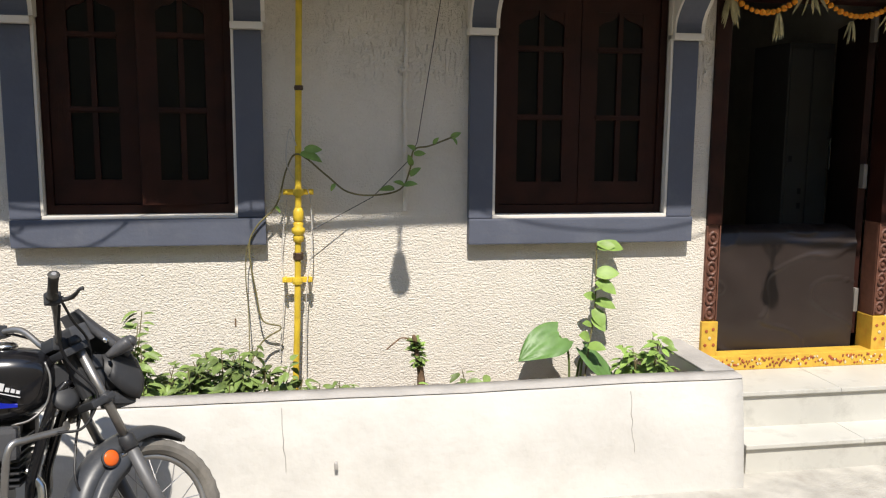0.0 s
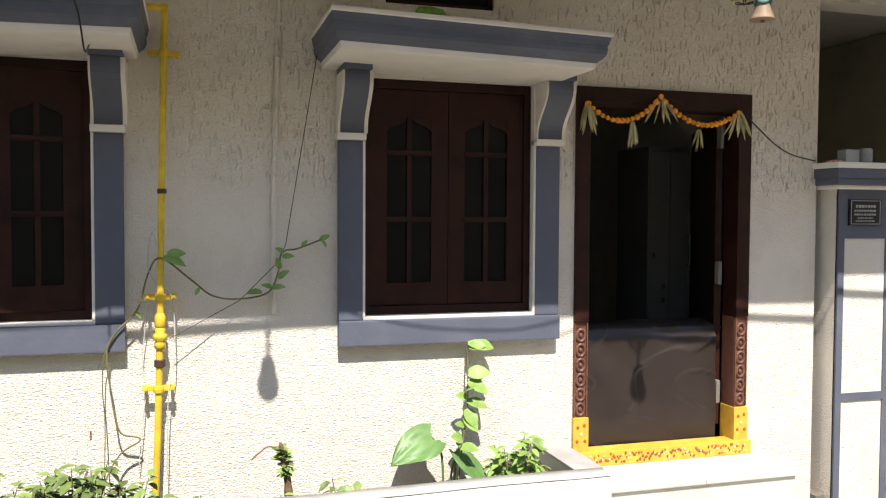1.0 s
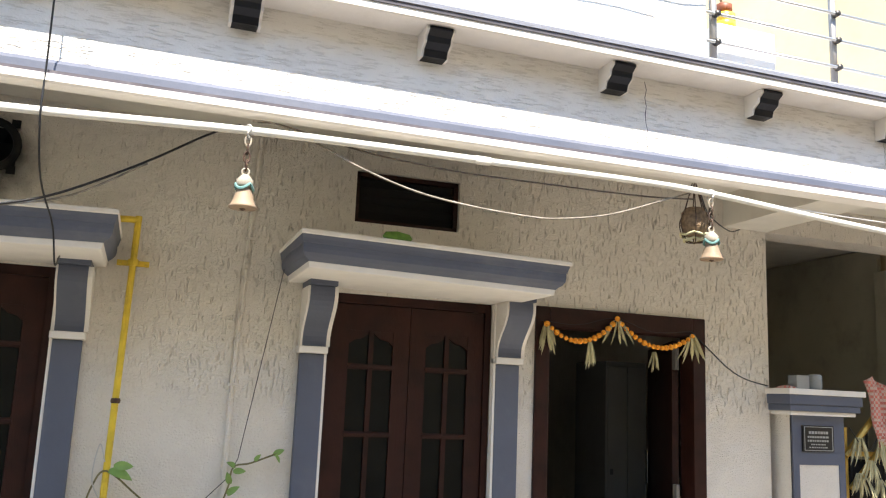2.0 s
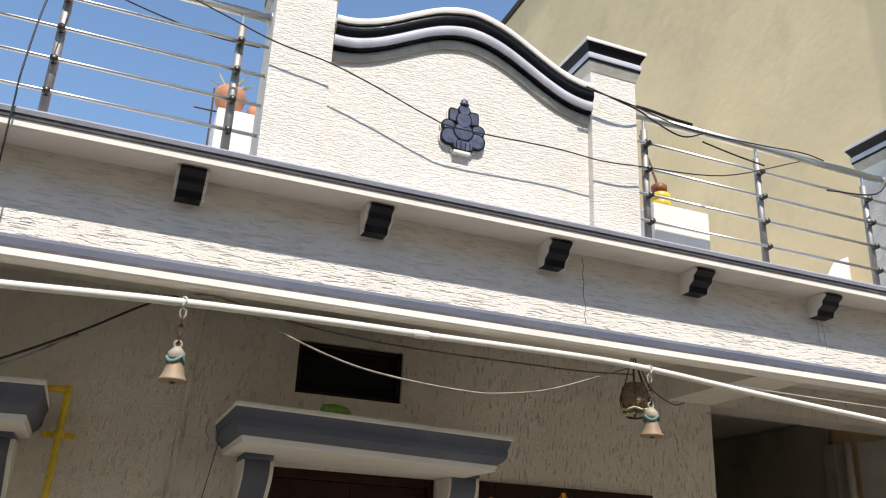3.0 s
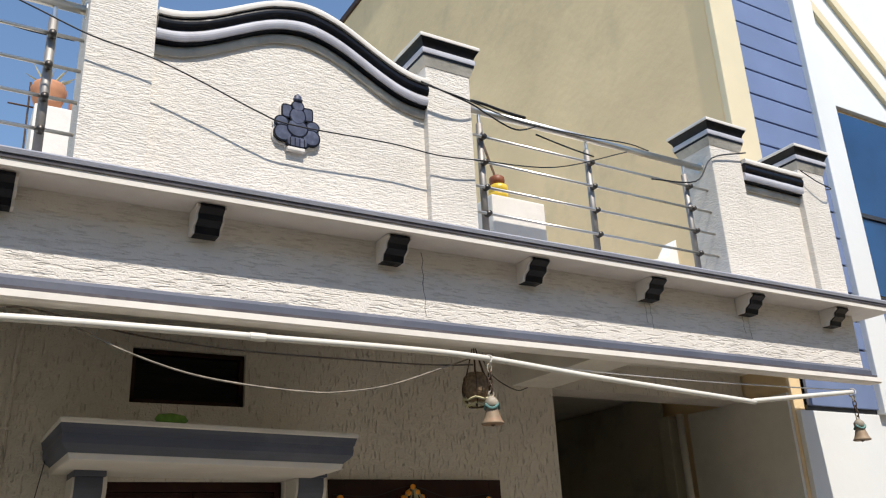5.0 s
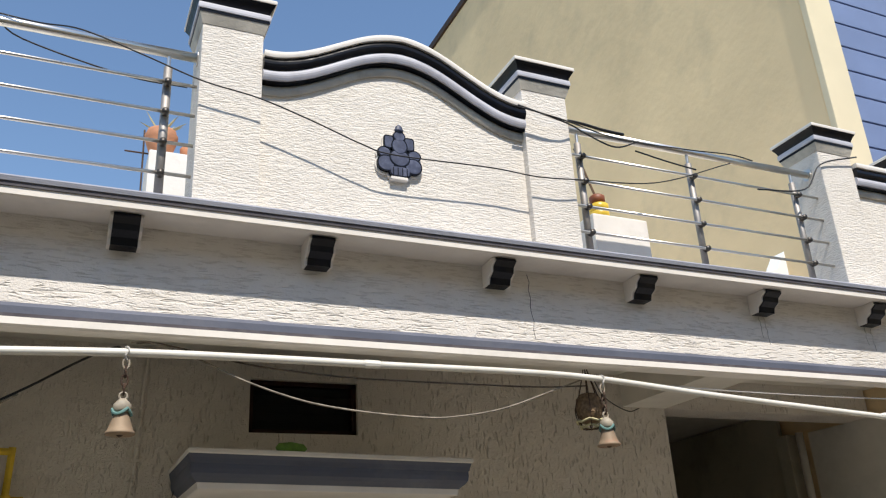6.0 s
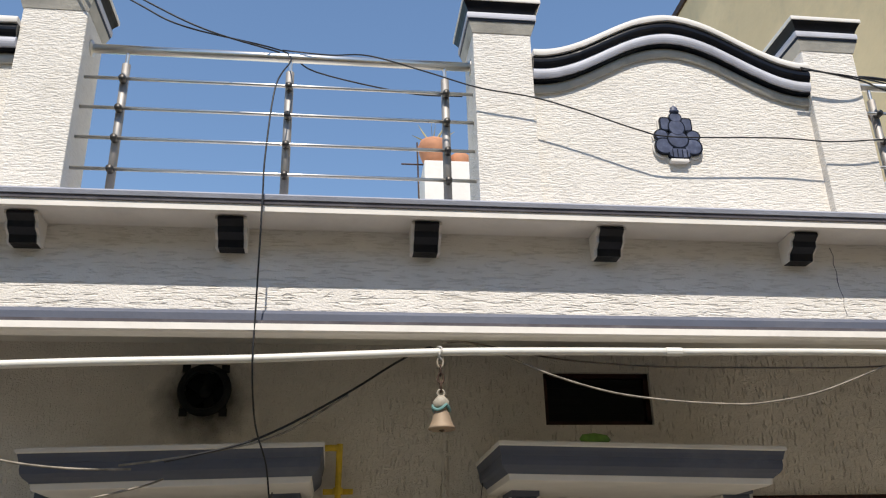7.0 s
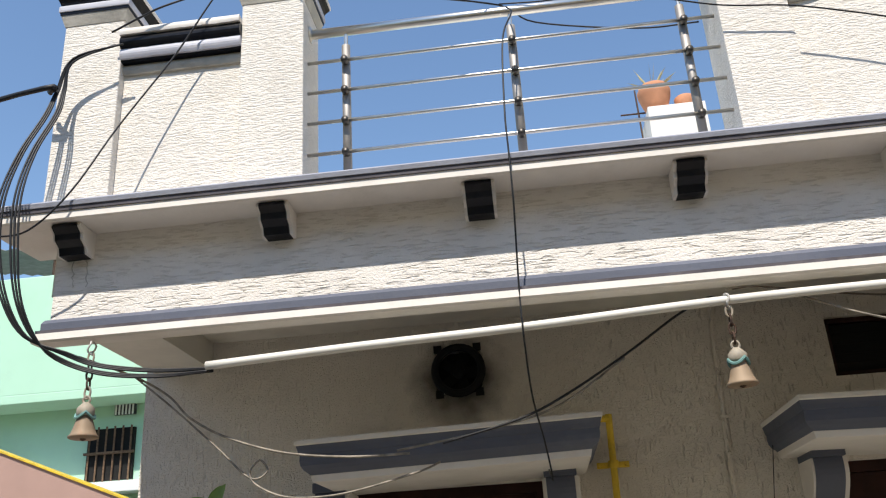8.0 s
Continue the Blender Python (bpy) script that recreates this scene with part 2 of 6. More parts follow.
M_BIKEPLASTIC = mat("dark_grey_plastic", (0.035, 0.036, 0.040), 0.5, vary=0.2, dirt=(0.12, 0.11, 0.10), dirt_amount=0.4, dirt_scale=6)
M_FENDER = mat("dusty_grey_fender_paint", (0.045, 0.048, 0.055), 0.38, vary=0.15, dirt=(0.2, 0.18, 0.16), dirt_amount=0.4, dirt_scale=6)
M_TYREDUST = mat("road_dusted_rubber", (0.16, 0.15, 0.135), 0.95, vary=0.25, scale=14, dirt=(0.30, 0.27, 0.23), dirt_amount=0.6, dirt_scale=9)
M_VISOR = mat("sun_faded_grey_plastic", (0.065, 0.066, 0.072), 0.42, vary=0.15, dirt=(0.17, 0.16, 0.15), dirt_amount=0.4, dirt_scale=7)
M_FORK = mat("dusty_fork_casting", (0.13, 0.13, 0.135), 0.5, metal=0.3, vary=0.2, dirt=(0.22, 0.2, 0.18), dirt_amount=0.4, dirt_scale=10)
M_STANCHION = mat("dull_worn_steel", (0.30, 0.29, 0.28), 0.4, metal=0.8, vary=0.2, dirt=(0.16, 0.13, 0.1), dirt_amount=0.35, dirt_scale=18)
M_TYRE = mat("dusty_tyre_rubber", (0.05, 0.048, 0.045), 0.9, vary=0.2, scale=20, dirt=(0.18, 0.16, 0.13), dirt_amount=0.6, dirt_scale=12)
M_ALLOY = mat("dull_aluminium", (0.42, 0.41, 0.40), 0.45, metal=0.9, vary=0.2)
M_BLUEDECAL = mat("blue_tank_decal", (0.01, 0.02, 0.35), 0.3, vary=0.1)
M_WHITEDECAL = mat("silver_tank_lettering_bar", (0.6, 0.6, 0.62), 0.4, vary=0.1)
M_LENS = mat("dusty_headlight_glass", (0.10, 0.10, 0.10), 0.15, vary=0.2)
M_ORANGE = mat("orange_reflector", (0.75, 0.13, 0.02), 0.25, vary=0.1)
M_GOLD = mat("gold_painted_iron", (0.55, 0.36, 0.08), 0.4, metal=0.4, vary=0.2)
M_CLOTH = mat("red_checked_cloth", (0.55, 0.17, 0.14), 0.9, vary=0.3, scale=25)
cn = M_CLOTH.node_tree
check = cn.nodes.new("ShaderNodeTexChecker")
check.inputs["Scale"].default_value = 55.0
cpos = cn.nodes.new("ShaderNodeNewGeometry")
cn.links.new(cpos.outputs["Position"], check.inputs["Vector"])
cmix = cn.nodes.new("ShaderNodeMix")
cmix.data_type = "RGBA"
cmix.inputs[7].default_value = (0.55, 0.42, 0.36, 1)
cb = cn.nodes["Principled BSDF"]
cn.links.new(check.outputs["Fac"], cmix.inputs[0])
cn.links.new(cb.inputs["Base Color"].links[0].from_socket, cmix.inputs[6])
cn.links.new(cmix.outputs[2], cb.inputs["Base Color"])
M_GRANITE = mat("black_granite_plaque", (0.012, 0.012, 0.013), 0.3, vary=0.3)
M_JAR = mat("translucent_yellow_plastic", (0.70, 0.48, 0.05), 0.35, vary=0.15)
M_BROWNCAP = mat("brown_plastic_cap", (0.22, 0.07, 0.03), 0.5, vary=0.15)
M_GOURD = mat("green_leaf_bundle", (0.13, 0.26, 0.04), 0.6, vary=0.3, scale=30)
M_COIR = mat("dry_coir", (0.22, 0.15, 0.09), 0.95, vary=0.4, scale=60, bump=0.8, bump_scale=150)
M_CROCK = mat("glass_and_tin_jar", (0.35, 0.36, 0.36), 0.25, vary=0.2)

# soot round the exhaust fan, on the wall's plaster
wt = M_WALL.node_tree
pr = wt.nodes["Principled BSDF"]
old = pr.inputs["Base Color"].links[0].from_socket
gp = wt.nodes.new("ShaderNodeNewGeometry")
mpn = wt.nodes.new("ShaderNodeMapping")
mpn.inputs["Location"].default_value = (0.258, 0.0, -3.03)
wt.links.new(gp.outputs["Position"], mpn.inputs["Vector"])
ln = wt.nodes.new("ShaderNodeVectorMath")
ln.operation = "LENGTH"
wt.links.new(mpn.outputs[0], ln.inputs[0])
nz_ = wt.nodes.new("ShaderNodeTexNoise")
nz_.inputs["Scale"].default_value = 9.0
wt.links.new(gp.outputs["Position"], nz_.inputs["Vector"])
ad = wt.nodes.new("ShaderNodeMath")
ad.operation = "MULTIPLY_ADD"
ad.inputs[1].default_value = 0.16
wt.links.new(nz_.outputs["Fac"], ad.inputs[0])
wt.links.new(ln.outputs["Value"], ad.inputs[2])
mr_ = wt.nodes.new("ShaderNodeMapRange")
mr_.inputs[1].default_value, mr_.inputs[2].default_value = 0.19, 0.36
mr_.inputs[3].default_value, mr_.inputs[4].default_value = 0.85, 0.0
wt.links.new(ad.outputs[0], mr_.inputs[0])
mx_ = wt.nodes.new("ShaderNodeMix")
mx_.data_type = "RGBA"
mx_.inputs[7].default_value = (0.03, 0.025, 0.02, 1)
wt.links.new(mr_.outputs[0], mx_.inputs[0])
wt.links.new(old, mx_.inputs[6])
wt.links.new(mx_.outputs[2], pr.inputs["Base Color"])

# ---- builders ----
def obj(name, bm, material, parent=None, label="", smooth=False):
    me = bpy.data.meshes.new(name)
    bm.normal_update()
    bm.to_mesh(me)
    bm.free()
    me.materials.append(material)
    if smooth:
        me.shade_smooth()
    ob = new(name, me)
    if parent is not None:
        ob.parent = parent
    if label:
        ob["label"] = label
    return ob


def part(name, bm, material, parent, label="", smooth=False):
    return obj(name, bm, material, parent, label, smooth)


def thing(name, label, category, group="", kind="", at=(0, 0, 0)):
    ob = new(name)
    ob.location = at
    return tagged(ob, label, category, group, kind)


def add_box(bm, lo, hi, bevel=0.0, m=None):
    r = bmesh.ops.create_cube(bm, size=1.0)
    vs = r["verts"]
    c = [(a + b) / 2 for a, b in zip(lo, hi)]
    s = [abs(b - a) for a, b in zip(lo, hi)]
    for v in vs:
        v.co = Vector((v.co.x * s[0] + c[0], v.co.y * s[1] + c[1], v.co.z * s[2] + c[2]))
    if bevel:
        es = list({e for v in vs for e in v.link_edges})
        r2 = bmesh.ops.bevel(bm, geom=es, offset=bevel, segments=2, affect="EDGES", profile=0.7)
        vs = list({v for f in r2["faces"] for v in f.verts} | {v for v in vs if v.is_valid})
    if m is not None:
        for v in vs:
            v.co = m @ v.co
    return vs


def box(lo, hi, bevel=0.0, m=None):
    bm = bmesh.new()
    add_box(bm, lo, hi, bevel, m)
    return bm


def add_tube(bm, pts, r, seg=8, closed=False):
    """A round tube along pts; r is a number or one for each point."""
    pts = [Vector(p) for p in pts]
    k = len(pts)
    rs = r if isinstance(r, (list, tuple)) else [r] * k
    rings, up = [], None
    for i, p in enumerate(pts):
        a = pts[(i - 1) % k] if (closed or i) else p
        b = pts[(i + 1) % k] if (closed or i < k - 1) else p
        d = (b - a).normalized()
        if up is None:
            up = Vector((0, 0, 1)) if abs(d.z) < 0.9 else Vector((1, 0, 0))
        side = d.cross(up).normalized()
        up = side.cross(d).normalized()
        rings.append([bm.verts.new(p + rs[i] * (math.cos(2 * math.pi * j / seg) * side + math.sin(2 * math.pi * j / seg) * up)) for j in range(seg)])
    for i in range(k if closed else k - 1):
        A, B = rings[i], rings[(i + 1) % k]
        for j in range(seg):
            bm.faces.new((A[j], A[(j + 1) % seg], B[(j + 1) % seg], B[j]))
    if not closed:
        bm.faces.new(rings[0][::-1])
        bm.faces.new(rings[-1])


def tube(pts, r, seg=8, closed=False):
    bm = bmesh.new()
    add_tube(bm, pts, r, seg, closed)
    return bm


def glide(pts, n=8):
    """A smooth line through pts (Catmull-Rom), n steps a stretch."""
    P = [Vector(p) for p in pts]
    P = [2 * P[0] - P[1]] + P + [2 * P[-1] - P[-2]]
    out = []
    for i in range(1, len(P) - 2):
        a, b, c, d = P[i - 1:i + 3]
        for s in range(n):
            t = s / n
            out.append(0.5 * (2 * b + (c - a) * t + (2 * a - 5 * b + 4 * c - d) * t * t + (3 * b - a - 3 * c + d) * t ** 3))
    out.append(P[-2])
    return out


def add_lathe(bm, prof, seg=20, m=None):
    """Turns the profile [(radius, z), ...] round the z axis."""
    rings = []
    for r, z in prof:
        ring = []
        for j in range(seg):
            a = 2 * math.pi * j / seg
            co = Vector((r * math.cos(a), r * math.sin(a), z))
            ring.append(bm.verts.new(m @ co if m is not None else co))
        rings.append(ring)
    for A, B in zip(rings, rings[1:]):
        for j in range(seg):
            bm.faces.new((A[j], A[(j + 1) % seg], B[(j + 1) % seg], B[j]))
    bm.faces.new(rings[0][::-1])
    bm.faces.new(rings[-1])


def lathe(prof, seg=20, m=None):
    bm = bmesh.new()
    add_lathe(bm, prof, seg, m)
    return bm


def add_prism(bm, outline, to3, lo, hi):
    """Extrudes the closed outline [(u, v), ...] from lo to hi; to3(u, v, w) gives the place."""
    A = [bm.verts.new(to3(u, v, lo)) for u, v in outline]
    B = [bm.verts.new(to3(u, v, hi)) for u, v in outline]
    k = len(outline)
    bm.faces.new(A)
    bm.faces.new(B[::-1])
    for i in range(k):
        bm.faces.new((A[i], B[i], B[(i + 1) % k], A[(i + 1) % k]))
    bmesh.ops.recalc_face_normals(bm, faces=bm.faces[:])


def prism(outline, to3, lo, hi):
    bm = bmesh.new()
    add_prism(bm, outline, to3, lo, hi)
    return bm


def along_x(u, v, w):
    return (w, u, v)


def along_y(u, v, w):
    return (u, w, v)


def frustum(cx, cy, z0, w0, d0, z1, w1, d1):
    bm = bmesh.new()
    vs = []
    for z, w, d in ((z0, w0, d0), (z1, w1, d1)):
        vs.append([bm.verts.new((cx + sx * w / 2, cy + sy * d / 2, z)) for sx, sy in ((-1, -1), (1, -1), (1, 1), (-1, 1))])
    A, B = vs
    bm.faces.new(A[::-1])
    bm.faces.new(B)
    for i in range(4):
        bm.faces.new((A[i], A[(i + 1) % 4], B[(i + 1) % 4], B[i]))
    return bm


def add_leaf(bm, base, way, normal, length, width, fold=0.25, droop=0.3, heart=False, n=5):
    """One pointed leaf with a folded midrib that bends down towards its tip."""
    way, normal = Vector(way).normalized(), Vector(normal).normalized()
    side = way.cross(normal).normalized()
    normal = side.cross(way).normalized()
    rows = []
    for i in range(n + 1):
        t = i / n
        w = width * 0.5 * (math.sin(math.pi * min(1, t * 0.9 + 0.1)) ** 0.8 if not heart else (1 - t) ** 0.6 * (0.75 + 0.9 * t) * (1.0 if t > 0.01 else 0.7))
        if i == n:
            w = 0.0
        c = Vector(base) + way * length * t - normal * droop * length * t * t
        if w == 0:
            rows.append([bm.verts.new(c)])
        else:
            rows.append([bm.verts.new(c - side * w + normal * fold * w), bm.verts.new(c), bm.verts.new(c + side * w + normal * fold * w)])
    for A, B in zip(rows, rows[1:]):
        if len(B) == 3:
            bm.faces.new((A[0], A[1], B[1], B[0]))
            bm.faces.new((A[1], A[2], B[2], B[1]))
        else:
            bm.faces.new((A[0], A[1], B[0]))
            bm.faces.new((A[1], A[2], B[0]))

# ---- ground ----
bm = bmesh.new()
bmesh.ops.create_grid(bm, x_segments=8, y_segments=8, size=400)
tagged(obj("ground", bm, M_ROAD), "pale worn concrete street in full sun", "street", kind="structure")

tagged(obj("apron", box((-6, -1.15, -0.05), (7, -0.5, 0.012), 0.01), M_APRON), "rough pale cement strip along the house", "pavement", kind="structure")

# ---- front wall with its openings ----
X0, X1 = -1.9, 4.28
W1 = (-0.79, 0.105, 1.28, 2.52)
W2 = (1.43, 2.37, 1.262, 2.51)
DOOR = (2.64, 3.79, 0.36, 2.525)
VENT = (1.545, 2.15, 2.905, 3.195)
ROUND = (-0.258, 3.085, 0.12)


def wall_with_holes(name, x0, x1, z0, z1, y0, y1, holes, material):
    """A wall between y0 and y1 from boxes round the rectangular holes."""
    xs = sorted({x0, x1, *[h[0] for h in holes], *[h[1] for h in holes]})
    zs = sorted({z0, z1, *[h[2] for h in holes], *[h[3] for h in holes]})
    solid = {}
    for i in range(len(xs) - 1):
        for k in range(len(zs) - 1):
            cx, cz = (xs[i] + xs[i + 1]) / 2, (zs[k] + zs[k + 1]) / 2
            solid[i, k] = not any(h[0] < cx < h[1] and h[2] < cz < h[3] for h in holes)
    bm = bmesh.new()
    vert = {}

    def v(x, y, z):
        key = (round(x, 5), round(y, 5), round(z, 5))
        if key not in vert:
            vert[key] = bm.verts.new((x, y, z))
        return vert[key]

    for (i, k), s in solid.items():
        if not s:
            continue
        a, b, c, d = xs[i], xs[i + 1], zs[k], zs[k + 1]
        bm.faces.new((v(a, y0, c), v(b, y0, c), v(b, y0, d), v(a, y0, d)))
        bm.faces.new((v(a, y1, d), v(b, y1, d), v(b, y1, c), v(a, y1, c)))
        if not solid.get((i - 1, k)):
            bm.faces.new((v(a, y0, d), v(a, y1, d), v(a, y1, c), v(a, y0, c)))
        if not solid.get((i + 1, k)):
            bm.faces.new((v(b, y0, c), v(b, y1, c), v(b, y1, d), v(b, y0, d)))
        if not solid.get((i, k - 1)):
            bm.faces.new((v(a, y0, c), v(a, y1, c), v(b, y1, c), v(b, y0, c)))
        if not solid.get((i, k + 1)):
            bm.faces.new((v(a, y0, d), v(b, y0, d), v(b, y1, d), v(a, y1, d)))
    return obj(name, bm, material)


hole_r = (ROUND[0] - 0.115, ROUND[0] + 0.115, ROUND[1] - 0.115, ROUND[1] + 0.115)
tagged(wall_with_holes("wall_front", X0, 6.17, -0.1, 3.34, 0.0, 0.23, [W1, W2, DOOR, VENT, hole_r, (X1, 6.17, -0.1, 3.13)], M_WALL),
       "white plastered house wall with gouged texture", "wall", kind="structure")
tagged(obj("wall_side_left", box((X0, 0.23, -0.1), (X0 + 0.2, 7.0, 3.34)), M_WALL), "white plastered side wall of the house", "wall", kind="structure")
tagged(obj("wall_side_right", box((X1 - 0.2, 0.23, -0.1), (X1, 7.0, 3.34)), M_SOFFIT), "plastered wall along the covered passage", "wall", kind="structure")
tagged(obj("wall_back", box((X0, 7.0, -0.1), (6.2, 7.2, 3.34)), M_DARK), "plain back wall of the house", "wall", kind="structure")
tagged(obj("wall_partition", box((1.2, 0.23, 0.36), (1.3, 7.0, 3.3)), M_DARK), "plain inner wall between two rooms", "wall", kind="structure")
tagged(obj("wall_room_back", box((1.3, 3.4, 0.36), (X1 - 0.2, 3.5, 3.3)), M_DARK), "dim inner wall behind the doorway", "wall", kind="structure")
tagged(obj("floor", box((X0 + 0.2, 0.23, 0.24), (X1 - 0.2, 7.0, 0.36)), M_FLOOR), "dark tiled floor inside the house", "floor", kind="structure")
tagged(obj("passage_floor", box((X1, -0.05, -0.02), (6.2, 7.0, 0.06)), M_ROAD), "cement floor of the covered passage", "floor", kind="structure")

# ---- balcony: soffit slab, edge beam, cross beams, cornice slab ----
SX0, SX1 = -1.93, 6.17
tagged(obj("ceiling_slab", box((SX0, -0.9, 3.34), (6.205, 7.2, 3.58)), M_SOFFIT), "white painted concrete roof slab", "roof slab", kind="structure")
prof = [(-0.97, 3.10), (-1.05, 3.10), (-1.05, 3.575), (-0.97, 3.575)]
beam = tagged(obj("edge_beam", prism(prof, along_x, SX0 + 0.1, SX1), M_BEAM), "white combed plaster edge beam under the roof terrace", "beam", kind="structure")
part("lip", prism([(-1.065, 3.056), (-1.148, 3.054), (-1.158, 3.062), (-1.156, 3.09), (-1.04, 3.098), (-1.04, 3.08)], along_x, SX0 + 0.09, SX1 + 0.01), M_PAINT, beam, "white drip moulding")
# thin dark strip that draws the shadow between band and lip
part("band_shadow_line", prism([(-1.0, 3.099), (-1.13, 3.099), (-1.132, 3.111), (-1.0, 3.114)], along_x, SX0 + 0.091, SX1 + 0.009), M_LINE, beam, "dark strip for the shadow under the band")
part("band", prism([(-1.0, 3.104), (-1.118, 3.104), (-1.10, 3.118), (-1.10, 3.15), (-1.075, 3.172), (-1.0, 3.172)], along_x, SX0 + 0.092, SX1 + 0.008), M_GREY, beam, "grey-blue painted band")
tagged(obj("cornice", prism([(-0.8, 3.56), (-1.04, 3.548), (-1.215, 3.548), (-1.225, 3.553), (-1.225, 3.61), (-0.8, 3.62)], along_x, SX0 - 0.14, SX1 + 0.18), M_PAINT),
       "white cornice slab along the roof terrace", "cornice", kind="structure")
tagged(obj("cornice_line", prism([(-1.2, 3.584), (-1.231, 3.584), (-1.233, 3.602), (-1.2, 3.602)], along_x, SX0 - 0.143, SX1 + 0.183), M_LINE),
       "dark navy line along the cornice", "trim", kind="structure")
tagged(obj("cornice_edge", prism([(-1.2, 3.602), (-1.238, 3.602), (-1.242, 3.62), (-1.228, 3.632), (-0.8, 3.64), (-0.8, 3.622)], along_x, SX0 - 0.145, SX1 + 0.185), M_GREYLT),
       "weathered grey paint along the cornice edge", "trim", kind="structure")
rc = random.Random(8)


def hairline(parent, x, y0, z0, y1, z1, material, label, r=0.0014):
    """A wandering thin crack or drip line on a face, from top to bottom."""
    pts = []
    for k in range(9):
        t = k / 8
        pts.append((x + 0.012 * t + rc.uniform(-0.006, 0.006), y0 + (y1 - y0) * t, z0 + (z1 - z0) * t))
    part("crack", tube(pts, [r * rc.uniform(0.5, 1.2) for _ in pts], 5), material, parent, label)


hairline(beam, 2.70, -1.0505, 3.53, -1.0505, 3.20, M_LINE, "hairline crack", 0.0022)
for x in (-1.76, -1.70, 4.19, 4.23, 5.02, 5.07):
    hairline(beam, x, -1.0505, 3.43, -1.0505, 3.43 - rc.uniform(0.08, 0.16), M_NECK, "grey drip streak", 0.0028)
for name, a, b, z in (("cross_beam_1", -1.85, -1.545, 3.2), ("cross_beam_2", 3.95, X1, 3.13)):
    tagged(obj(name, box((a, -0.97, z), (b, 0.0, 3.34)), M_SOFFIT), "white painted cantilever beam", "beam", kind="structure")
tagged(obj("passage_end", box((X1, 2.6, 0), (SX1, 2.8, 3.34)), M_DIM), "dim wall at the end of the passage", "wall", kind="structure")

# frame and leaf are added; their dull colour stands in for passage shade
post = thing("passage_frame", "pale pipe beside an added frame and sheet in the dim passage", "door frame", kind="structure")
part("pipe", tube([(6.09, 0.62, 0.06), (6.09, 0.62, 3.13)], 0.03, 10), M_SOFFIT, post, "pale painted pipe", True)
part("frame", box((6.05, 0.72, 0.06), (6.195, 0.84, 3.13), 0.006), M_DIM, post, "added dim frame beside the pipe")
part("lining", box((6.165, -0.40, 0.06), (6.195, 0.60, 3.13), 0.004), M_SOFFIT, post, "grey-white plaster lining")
part("leaf", box((6.10, 0.845, 0.06), (6.14, 2.59, 3.33), 0.004), M_DIM, post, "added dim sheet in place of the shade deeper in the passage")
BX = [-1.785, -0.915, -0.085, 0.735, 1.55, 2.455, 3.295, 4.145, 4.99, 5.82]
for i, x in enumerate(BX):
    th = thing("bracket", "small dark navy scroll bracket under the cornice", "bracket", "cornice brackets")
    curve = [(-1.0, 3.546), (-1.19, 3.546), (-1.195, 3.53), (-1.165, 3.51), (-1.16, 3.485), (-1.125, 3.465), (-1.115, 3.435), (-1.0, 3.435)]
    part("core", prism([(u - (0.0 if u > -1.05 else -0.01), v) for u, v in curve], along_x, x - 0.012, x + 0.117), M_PAINT, th, "white painted side")
    part("scroll", prism([(u, v - 0.002) for u, v in curve], along_x, x, x + 0.105), M_NAVY, th)

# ---- parapet: pillars, arched panel, side panels ----
PY = -1.065
def pillar(x0, x1):
    cx, w, d = (x0 + x1) / 2, x1 - x0, 0.27
    cy = PY + d / 2
    th = thing("parapet_pillar", "white plastered parapet pillar with a dark moulded cap", "pillar", "parapet pillars")
    part("shaft", box((x0, PY, 3.64), (x1, PY + d, 4.665), 0.008), M_FACE, th)
    part("neck", frustum(cx, cy, 4.63, w + 0.006, d + 0.006, 4.685, w + 0.04, d + 0.04), M_NECK, th, "weathered grey flared neck")
    part("dark_line", frustum(cx, cy, 4.685, w + 0.044, d + 0.044, 4.70, w + 0.048, d + 0.048), M_NAVY, th, "thin dark line")
    part("fillet", box((cx - w / 2 - 0.030, cy - d / 2 - 0.030, 4.70), (cx + w / 2 + 0.030, cy + d / 2 + 0.030, 4.735), 0.010), M_PALE, th, "pale grey fillet")
    flare = bmesh.new()
    steps = [(4.735, 0.022), (4.75, 0.026), (4.765, 0.033), (4.778, 0.041), (4.79, 0.047)]
    rings = [[flare.verts.new((cx + sx * (w / 2 + e), cy + sy * (d / 2 + e), z)) for sx, sy in ((-1, -1), (1, -1), (1, 1), (-1, 1))] for z, e in steps]
    for A, B in zip(rings, rings[1:]):
        for i in range(4):
            flare.faces.new((A[i], A[(i + 1) % 4], B[(i + 1) % 4], B[i]))
    flare.faces.new(rings[0][::-1])
    flare.faces.new(rings[-1])
    part("flare", flare, M_NAVY, th, "dark navy coved flare")
    part("capstone", box((cx - w / 2 - 0.052, cy - d / 2 - 0.052, 4.79), (cx + w / 2 + 0.052, cy + d / 2 + 0.052, 4.812), 0.006), M_PAINT, th, "white top")


PIL = [(-1.92, -1.63), (-1.06, -0.77), (1.045, 1.335), (2.765, 3.05), (4.975, 5.27), (5.88, 6.17)]
for a, b in PIL:
    pillar(a, b)


